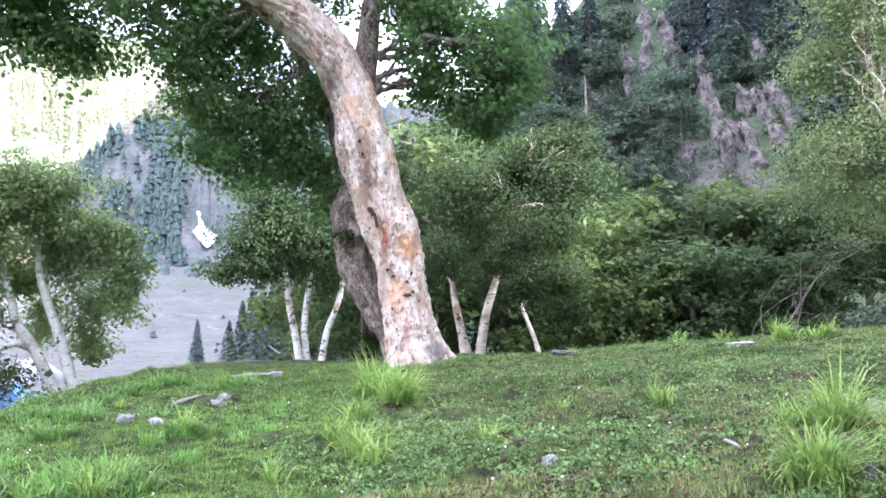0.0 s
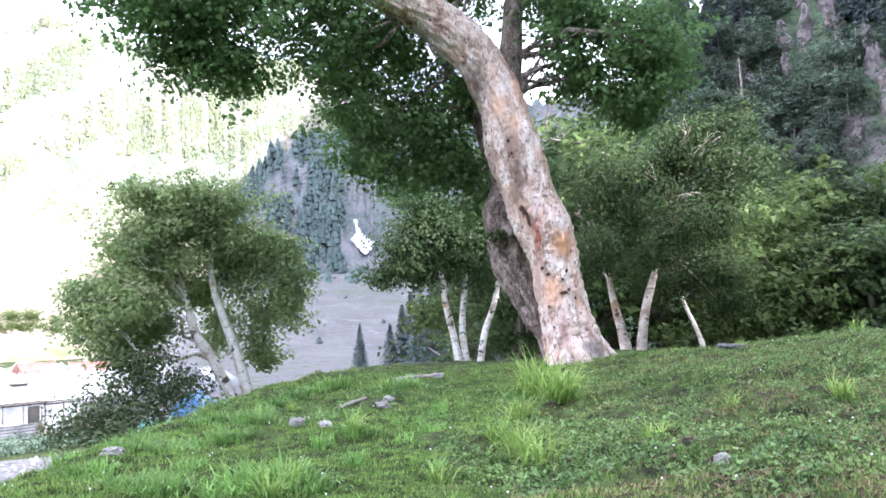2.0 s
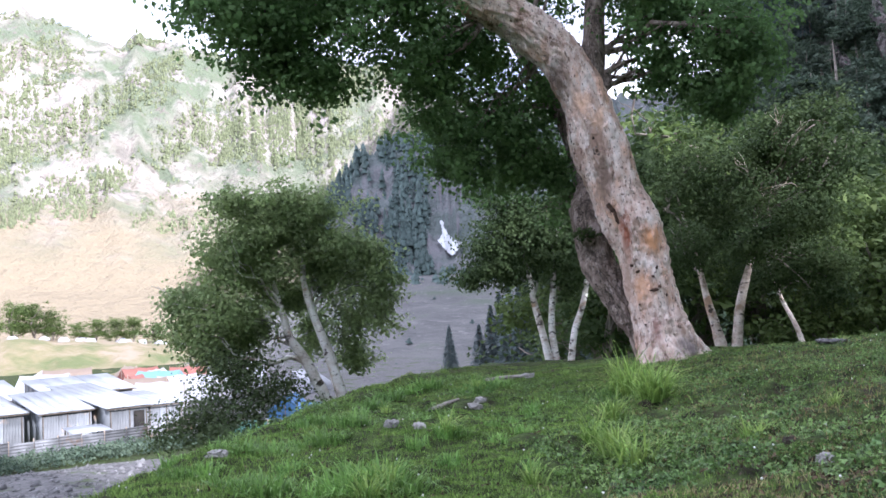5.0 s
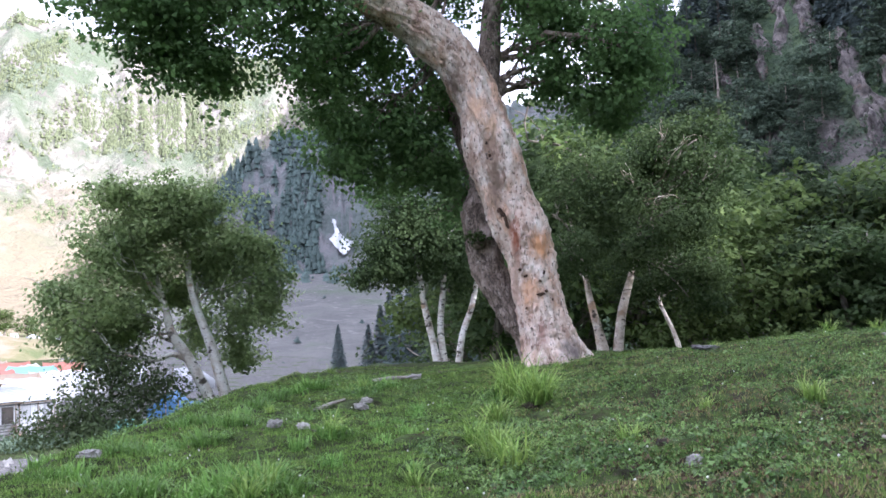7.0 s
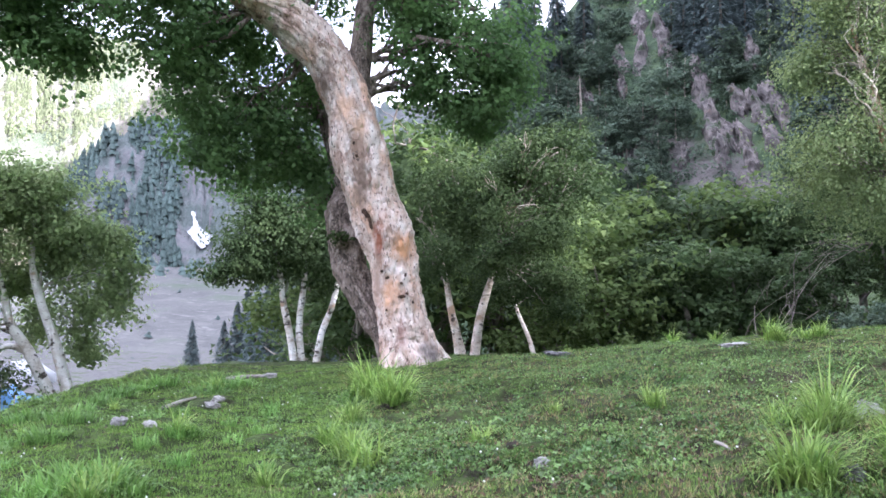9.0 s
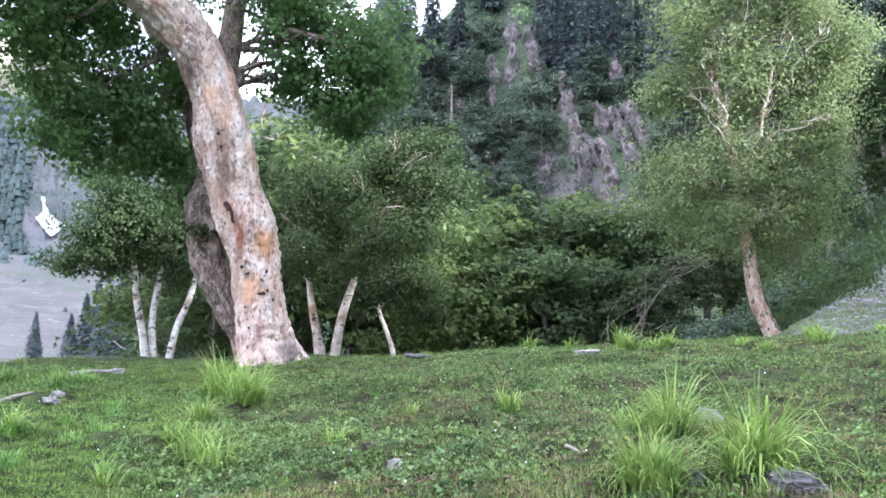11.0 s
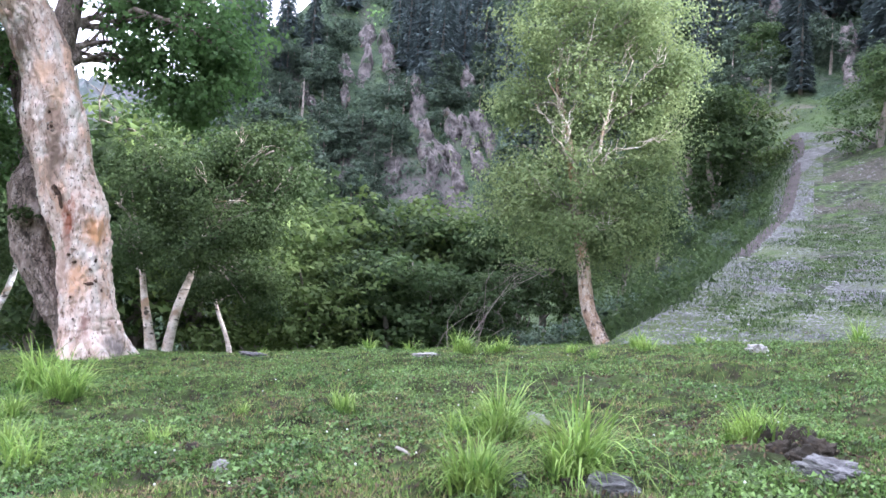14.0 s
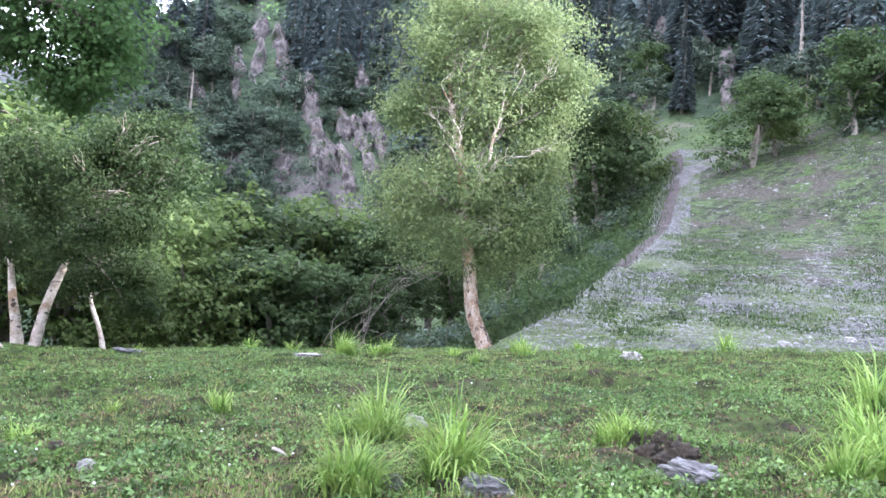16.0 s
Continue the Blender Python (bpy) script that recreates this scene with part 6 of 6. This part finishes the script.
q = np.array(spots_xyz)
wide = g.uniform(0.6, 2.0, len(q)) * (0.7 + q[:, 3] / 300)
d = unit(g.normal(size=(len(q) * 44, 3))) * g.random((len(q) * 44, 1)) ** 0.4
p = np.repeat(q[:, :3], 44, 0) + d * np.repeat(wide, 44)[:, None] * np.array([1.0, 1.0, 0.8]) + np.array([0, 0, 0.6])
tagged(link_mesh("hillside_scrub", *leaf_cards(p, np.repeat(np.clip(0.0031 * q[:, 3], 0.15, 0.55), 44)[:, None], g, small=True, facing=d + np.array([0, 0, 0.6])), LEAF_FAR_HAZY), "scrub and undergrowth between the hillside trees", "scrub", kind="stuff")


# ---- far wood on the spur and the sunlit slopes ----
def clumps(name, az, r, z, height, wide, material, words, g, tiers=3):
    """Many small far trees as stacked pointed tiers, one object."""
    n = len(az)
    x, y = polar(az, r)
    a = np.linspace(0, 6.283, 6)[:5]
    vs = []
    for k in range(tiers):
        base = height * (0.05 + 0.9 * k / tiers)
        tip = base + height * (1.5 / tiers) * (1 if k < tiers - 1 else 0.75)
        w = wide * (1 - 0.75 * k / tiers)
        ring = np.stack([x[:, None] + w[:, None] * np.cos(a)[None] * g.uniform(0.6, 1.2, (n, 5)), y[:, None] + w[:, None] * np.sin(a)[None] * g.uniform(0.6, 1.2, (n, 5)), (z + base)[:, None] + g.uniform(-0.3, 0.3, (n, 5))], -1)
        top = np.stack([x + g.normal(size=n) * 0.1, y, z + tip], -1)[:, None]
        vs.append(np.concatenate([ring, top], 1))
    v = np.stack(vs, 1).reshape(-1, 3)
    f = (np.arange(n * tiers)[:, None, None] * 6 + np.array([[j, (j + 1) % 5, 5] for j in range(5)])[None]).reshape(-1, 3)
    return tagged(link_mesh(name, v, f, material), words, "far wood", kind="stuff")


# bluish greens: distance haze is painted into these needles and shrubs
HAZY_WOOD = leaf_mat("hazy_spur_needles", (0.055, 0.088, 0.082), (0.105, 0.145, 0.132), 0.1)
# very pale greens: the slope's washed-out sunlight is partly in this colour
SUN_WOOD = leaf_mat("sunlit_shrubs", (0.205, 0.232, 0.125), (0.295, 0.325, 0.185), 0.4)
n = 7600
az, r = g.uniform(14, 32.9, n), g.uniform(280, 440, n)
ok = fbm(az * 1.1, r / 26, 4) + 0.3 * g.random(n) - 0.4 * step(25.5, 23.5, az) > 0.10
ok &= ~((np.abs(az - 24.4) < 1.3) & (r < 345))
az, r = az[ok], r[ok]
h = 2.0 + 7.0 * g.random(len(az)) ** 2
clumps("spur_wood", az, r, spur_z(az, r) - 0.5, h, h * 0.25, HAZY_WOOD, "conifers over the shaded spur, tinted blue-grey for haze", g)
n = 90000
az, r = g.uniform(24, 58, n), g.uniform(500, 880, n)
z = left_z(az, r)
ok = fbm(az * 0.30 + z * 0.022 + 9, z / 46, 4) + 0.5 * g.random(n) > 0.24
az, r, z = az[ok], r[ok], z[ok]
h = g.uniform(1.2, 3.4, len(az))
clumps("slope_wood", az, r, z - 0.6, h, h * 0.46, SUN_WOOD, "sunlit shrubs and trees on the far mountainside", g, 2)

n = 160
az, r = g.uniform(19, 35, n), g.uniform(125, 285, n)
ok = fbm(az * 0.8 + 3, r / 30, 3) + 0.3 * g.random(n) > 0.18
az, r = az[ok], r[ok]
h = g.uniform(0.4, 1.1, len(az))
clumps("fan_shrubs", az, r, np.interp(r, [118, 150, 300], [-5.6, -4.4, 17.5]) - 6 * step(31, 38, az) - 0.2, h, h * 0.9, HAZY_WOOD, "scattered shrubs on the gravel fan", g, 2)

n = 520
az, r = g.uniform(14, 33, n), 300 - 46 * g.random(n) ** 1.8
ok = fbm(az * 1.3 + 5, r / 20, 3) + 0.5 * g.random(n) > 0.1
az, r = az[ok], r[ok]
h = g.uniform(0.8, 3.2, len(az))
clumps("foot_shrubs", az, r, np.interp(r, [118, 150, 300], [-5.6, -4.4, 17.5]) - 6 * step(31, 38, az) - 0.3, h, h * 0.7, HAZY_WOOD, "shrubs and small trees along the foot of the spur", g, 2)

# snow patch in the spur's gully: a tongue that widens downhill, with a scrap below it
azs, els = np.arange(23.3, 25.8, 0.045), np.arange(3.3, 6.4, 0.045)
A, E = np.meshgrid(azs, els, indexing="ij")
reach = np.linspace(262, 400, 280)
meets = spur_z(A[..., None] + 0 * reach, reach + 0 * A[..., None]) >= EYE + reach * np.tan(np.radians(E))[..., None]
R = reach[np.argmax(meets, -1)] - 3.5
left_edge = np.interp(E, [3.9, 4.2, 4.9, 5.2, 5.6, 6.15], [24.5, 24.7, 25.3, 24.98, 24.98, 25.06])
right_edge = np.interp(E, [3.9, 4.2, 4.6, 5.0, 5.5, 6.15], [24.35, 24.0, 23.66, 24.35, 24.7, 24.92])
rough_edge = 0.10 * fbm(A * 6, E * 6, 3)
snowy = (A < left_edge + rough_edge) & (A > right_edge + rough_edge) & (E > 3.9) & (E < 6.15)
X, Y = polar(A, R)
v = np.stack([X, Y, EYE + R * np.tan(np.radians(E))], -1).reshape(-1, 3)
i, j = np.nonzero(snowy[:-1, :-1])
k = len(els)
tagged(link_mesh("snow_patch", v, np.stack([i * k + j, (i + 1) * k + j, (i + 1) * k + j + 1, i * k + j + 1], -1), SNOW, smooth=True), "old snow patch in a rocky gully", "snow", kind="structure")


# ---- the hamlet on the valley floor ----
def box(x0, x1, y0, y1, z0, z1):
    v = [(x, y, z) for z in (z0, z1) for y in (y0, y1) for x in (x0, x1)]
    return np.array(v, float), np.array([[0, 2, 3, 1], [4, 5, 7, 6], [0, 1, 5, 4], [2, 6, 7, 3], [0, 4, 6, 2], [1, 3, 7, 5]])


def ribbed(x0, x1, z0, z1, y, pitch=0.16, depth=0.03, thick=0.012):
    """An upright corrugated sheet in the x-z plane."""
    n = max(4, int((x1 - x0) / pitch * 4))
    xs = np.linspace(x0, x1, n + 1)
    ys = y + depth * np.sin((xs - x0) / pitch * 6.283)
    v = np.concatenate([np.c_[xs, ys + dy, np.full(n + 1, z)] for dy in (0, thick) for z in (z0, z1)])
    m = n + 1
    f = [[i, i + 1, m + i + 1, m + i] for i in range(n)] + [[2 * m + i + 1, 2 * m + i, 3 * m + i, 3 * m + i + 1] for i in range(n)]
    f += [[m + i, m + i + 1, 3 * m + i + 1, 3 * m + i] for i in range(n)]
    return v, np.array(f)


def ribbed_long(x0, x1, z0, z1, y, pitch=0.13, depth=0.02, thick=0.012):
    """A corrugated sheet stood on its long edge, its ribs running along x."""
    n = max(6, int((z1 - z0) / pitch * 6))
    zs = np.linspace(z0, z1, n + 1)
    ys = y + depth * np.sin((zs - z0) / pitch * 6.283)
    v = np.concatenate([np.c_[np.full(n + 1, x), ys + dy, zs] for dy in (0, thick) for x in (x0, x1)])
    m = n + 1
    f = [[m + i, m + i + 1, i + 1, i] for i in range(n)] + [[2 * m + i, 2 * m + i + 1, 3 * m + i + 1, 3 * m + i] for i in range(n)]
    f += [[i, i + 1, 2 * m + i + 1, 2 * m + i] for i in range(n)] + [[3 * m + i, 3 * m + i + 1, m + i + 1, m + i] for i in range(n)] + [[n, m + n, 3 * m + n, 2 * m + n]]
    return v, np.array(f)


POST = surface("dark_post", [(0.3, (0.09, 0.075, 0.06)), (0.7, (0.20, 0.17, 0.14))], scale=3.0, bump=0.3, bump_scale=20)


def shed(place, turn, width, depth, front, back, words, roof_over=0.3, panels=3, doorway=False, mats=(TIN, ROOF_TIN)):
    """A tin lean-to: its front faces local -y, its roof falls from the back to the front."""
    e = base_empty("tin_shed", place, words, "shed", "valley sheds", turn)
    step_w = width / panels
    for k in range(panels):
        part("front_panel", ribbed(k * step_w + 0.01, (k + 1) * step_w - 0.01, 0, front - 0.02 - 0.06 * (k % 2), 0.0), mats[0], e)
    for x, flip in ((0.0, 1), (width, -1)):
        n = 5
        for k in range(n):
            y0, y1 = depth * k / n, depth * (k + 1) / n - 0.02
            h0, h1 = front + (back - front) * y0 / depth, front + (back - front) * y1 / depth
            v = np.array([(x, y0, 0), (x, y1, 0), (x, y1, h1), (x, y0, h0), (x + 0.03 * flip, y0, 0), (x + 0.03 * flip, y1, 0), (x + 0.03 * flip, y1, h1), (x + 0.03 * flip, y0, h0)])
            part("side_panel", (v, np.array([[0, 1, 2, 3], [7, 6, 5, 4], [0, 4, 5, 1], [1, 5, 6, 2], [2, 6, 7, 3], [3, 7, 4, 0]])), mats[0], e)
    part("back_wall", box(0, width, depth - 0.03, depth, 0, back - 0.02), mats[0], e)
    n = 5
    slope = math.atan2(back - front, depth)
    for k in range(n):
        x0, x1 = -roof_over + (width + 2 * roof_over) * k / n, -roof_over + (width + 2 * roof_over) * (k + 1) / n - 0.015
        v, f = box(x0, x1, -roof_over, depth + 0.15, 0, 0.025 + 0.008 * (k % 2))
        v[:, 2] += front + 0.02 + v[:, 1] * math.tan(slope)
        part("roof_sheet", (v, f), mats[1], e)
    for x in (0.05, width / 2, width - 0.15):
        part("post", box(x, x + 0.05, -0.07, -0.03, 0, front - 0.05), POST, e)
    if doorway:
        # no opening is cut: a near-black panel paints the shade inside
        part("door", box(width * 0.62, width * 0.62 + 0.65, -0.06, -0.035, 0, 1.65), DOORWAY_SHADE, e, "dark panel painted as the shade in an open doorway")
    v, f = box(-roof_over + 0.05, width + roof_over - 0.05, -roof_over + 0.02, -roof_over + 0.06, front - 0.12, front - 0.06)
    part("eave_beam", (v, f), POST, e)
    return e


FLOOR = -4.7
turn = math.atan2(0.93, 0.37)
U, V = Vector((0.37, 0.93, 0)), Vector((-0.93, 0.37, 0))
# local x runs along U and local y along V
corner = Vector((-40.8, 39.8, FLOOR))
shed(corner, turn, 2.4, 9.4, 1.95, 3.0, "long grey tin shed with a pale sloping roof", doorway=True)
shed(corner + U * 2.6 + V * 0.4, turn, 2.3, 6.0, 1.85, 2.35, "small tin shed with a low white roof")
shed(corner - U * 3.3 + V * 1.6, turn, 2.9, 5.0, 1.95, 2.85, "tin shed with a pale roof and light front wall")
shed(corner - U * 7.2 + V * 3.0, turn, 3.4, 6.0, 2.0, 2.9, "tin shed at the end of the row")
shed(corner + U * 1.0 + V * 12.5, turn, 6.0, 5.0, 2.3, 3.2, "broad pale tin roof behind the sheds")
shed(corner - U * 6.5 + V * 13, turn, 6.0, 5.0, 2.2, 3.3, "broad pale tin roof behind the sheds")
low = base_empty("low_shelter", corner - U * 2.2 - V * 1.9, "low tin shelter roof in front of the sheds", "shelter", "", turn)
v, f = box(-0.9, 1.3, -0.7, 0.9, 0, 0.03)
v[:, 2] += 1.05 + v[:, 1] * 0.16
part("roof_sheet", (v, f), ROOF_TIN, low)
for x in (-0.8, 1.15):
    for y in (-0.6, 0.75):
        part("post", box(x, x + 0.06, y, y + 0.06, 0, 1.0 + y * 0.16), WOOD, low)
RUSTY = surface("rusty_tin", [(0.3, (0.10, 0.105, 0.11)), (0.7, (0.235, 0.24, 0.25))], scale=1.2, rough=0.6, bump=0.2, bump_scale=8, objects=0.45, spots=[(0.8, 0.55, 0.65, (0.17, 0.11, 0.075))])
fence = base_empty("tin_fence", corner - V * 3.0 - U * 9, "low fence of grey corrugated tin sheets laid lengthwise", "fence", "", turn)
for k in range(12):
    part("panel", ribbed_long(k * 1.25, k * 1.25 + 1.22, 0.04, 0.95 + 0.06 * math.sin(k * 2.1), 0.04 * math.sin(k * 1.7), 0.16), RUSTY, fence)
    part("post", box(k * 1.25 - 0.04, k * 1.25 + 0.02, 0.05, 0.11, 0, 1.05), WOOD, fence)
    part("rail", box(k * 1.25 + 0.03, k * 1.25 + 1.19, 0.05, 0.09, 0.62, 0.68), WOOD, fence)

# tents and tarpaulins behind the sheds
CANVAS = {"white": plain("white_canvas", (0.46, 0.47, 0.49)), "blue": plain("blue_tarp", (0.10, 0.22, 0.38)), "teal": plain("teal_tarp", (0.17, 0.33, 0.36)), "red": plain("red_tarp", (0.32, 0.13, 0.10)), "brown": plain("brown_canvas", (0.27, 0.21, 0.16)), "yellow": plain("yellow_tarp", (0.66, 0.60, 0.12)), "green": plain("green_tarp", (0.08, 0.20, 0.16))}


def tent(place, turn, w, d, h, colour, wall=0.4):
    """A ridge tent with low walls, a sagging ridge and guy pegs."""
    e = base_empty("ridge_tent", place, colour + " canvas ridge tent pitched on the valley floor", "tent", "valley tents", turn)
    n = 7
    ys = np.linspace(0, d, n)
    sag = 0.05 * h * np.sin(np.pi * np.linspace(0, 1, n) * 2) ** 2
    sect = lambda y, s: [(-w / 2, y, 0), (-w / 2 - 0.04, y, wall * h), (-w / 4, y, (wall + 1) / 2 * h - s - 0.03), (0, y, h - s), (w / 4, y, (wall + 1) / 2 * h - s - 0.03), (w / 2 + 0.04, y, wall * h), (w / 2, y, 0)]
    v = np.array([q for y, s in zip(ys, sag) for q in sect(y, s)])
    f = np.array([[i * 7 + j, i * 7 + j + 1, (i + 1) * 7 + j + 1, (i + 1) * 7 + j] for i in range(n - 1) for j in range(6)])
    part("canopy", (v, f), CANVAS[colour], e)
    part("end_flap", (v[:7], [[0, 1, 2, 3], [3, 4, 5, 6], [0, 3, 6]]), CANVAS[colour], e)
    part("end_flap", (v[-7:], [[0, 1, 2, 3], [3, 4, 5, 6], [0, 3, 6]]), CANVAS[colour], e)
    for y in (0, d):
        part("pole", box(-0.03, 0.03, y - 0.03, y + 0.03, 0, h + 0.08), WOOD, e)
    return e


g = np.random.default_rng(131)
for az, r, w, d, h, colour in [(41.4, 78, 3.4, 4, 2.2, "white"), (42.4, 84, 3.4, 4, 2.4, "brown"), (41.6, 92, 4, 5, 2.6, "teal"), (43.4, 96, 4, 5, 2.6, "white"), (44.6, 92, 4, 5, 2.4, "red"), (45.8, 98, 5, 5, 2.4, "white"), (40.6, 88, 3.4, 4, 2.4, "white"), (39.2, 86, 4, 4, 2.4, "white"), (37.6, 92, 4, 4, 2.2, "white"), (42.9, 104, 4, 4, 2.6, "red"), (46.6, 108, 4, 5, 2.8, "brown"), (47.8, 104, 5, 5, 2.6, "white"), (40.0, 104, 4, 4, 2.4, "red"), (38.4, 110, 5, 5, 2.6, "white"), (36.4, 100, 4, 4, 2.2, "white"), (33.7, 54, 1.7, 2.2, 1.5, "yellow"), (33.0, 56, 1.7, 2.2, 1.6, "blue"), (35.4, 60, 2.4, 2.4, 1.8, "blue"), (36.5, 50, 1.8, 2.0, 1.2, "green"), (44.1, 110, 4, 4, 2.6, "brown"), (49.4, 112, 5, 5, 2.6, "white"), (35.0, 84, 4, 4, 2.2, "white")]:
    x, y = polar(az, r)
    tent(Vector((x, y, float(ground_z(x, y)) - 0.05)), g.uniform(0, 3.1), w, d, h, colour)
for az, r in [(41.2, 228), (42.6, 224), (43.5, 232), (44.4, 222), (45.0, 230), (46.4, 224), (46.9, 232), (47.9, 226), (49.2, 230), (50.6, 224), (52.0, 230), (39.9, 226)]:
    x, y = polar(az, r)
    z = float(np.interp(az, [36, 39, 42, 50, 70], [-6, -4.2, -1.6, 1.4, 3.0]))
    tent(Vector((x, y, z)), g.uniform(0, 3.1), g.uniform(1.5, 2.6), g.uniform(1.5, 2.6), 1.1, "white")
for az, r, h in [(49.6, 236, 10.5), (48.6, 238, 8.5), (50.8, 240, 11), (45.2, 240, 7.5), (44.2, 242, 8.0), (43.0, 240, 6.5), (46.3, 244, 7.0), (41.8, 244, 6.5), (40.6, 242, 6.5), (47.2, 250, 6.0), (52.4, 244, 10)]:
    x, y = polar(az, r)
    z = float(np.interp(az, [36, 39, 42, 50, 70], [-6, -4.2, -1.6, 1.4, 3.0]))
    put(wood_b, Vector((x, y, z - 0.25 * h)), h / 4.4, 0.8)

# stones on the gravel track
n = 700
az, r = g.uniform(42.5, 54, n), g.uniform(36, 47, n)
x, y = polar(az, r)
p = np.stack([x, y, ground_z(x, y)], 1)
size = g.uniform(0.03, 0.16, n) * (1 + 1.5 * g.random(n) ** 9)
v = (p[:, None] + np.array([[1, 0, 0], [0, 1, 0], [-1, 0, 0], [0, -1, 0], [0.2, 0.2, 0.7], [0, 0, -0.5]])[None] * size[:, None, None] * g.uniform(0.5, 1.3, (n, 6, 1))).reshape(-1, 3)
f = (np.arange(n)[:, None, None] * 6 + np.array([[0, 1, 4], [1, 2, 4], [2, 3, 4], [3, 0, 4], [1, 0, 5], [2, 1, 5], [3, 2, 5], [0, 3, 5]])[None]).reshape(-1, 3)
tagged(link_mesh("track_stones", v, f, SHARD), "loose stones on the gravel track", "stones", kind="stuff")

# nettles in front of the fence
n = 9000
x = corner.x + 0.37 * (s := g.uniform(-13, 9, n)) + 0.93 * (d := g.uniform(3.3, 8.0, n))
y = corner.y + 0.93 * s - 0.37 * d
p = np.stack([x, y, FLOOR + 0.1 + g.random(n) ** 1.5 * 0.85 * (0.6 + 0.4 * fbm(x * 0.6, y * 0.6, 2))], 1)
tagged(link_mesh("nettles", *leaf_cards(p, 0.17, g, 1.0, small=True), LEAF_FAR_HAZY), "rank green weeds along the tin fence", "weeds", kind="stuff")

# leafless branches reaching out of the wood
g = np.random.default_rng(141)
for az, el, r, ends in [(-9.0, -1.4, 24, [(-12.6, 3.8), (-13.6, 2.6), (-14.4, 3.6), (-11.0, 2.2), (-12.2, 1.4)]), (-16.4, 4.0, 23.5, [(-13.2, 3.6), (-12.4, 2.4), (-13.8, 2.6)])]:
    o = aim(az, el, r)
    if az > -10:
        o.z = float(ground_z(o.x, o.y)) - 0.05
    e = base_empty("bare_shrub", o, "leafless grey shrub branches at the wood's edge", "shrub")
    for a, b in ends:
        part("branch", with_twigs((0, 0, 0), np.array(aim(a, b, r + g.uniform(-0.5, 0.8))) - np.array(o), 0.020, 0.005, g, 7, 0.6), BARK_GREY, e, smooth=True)
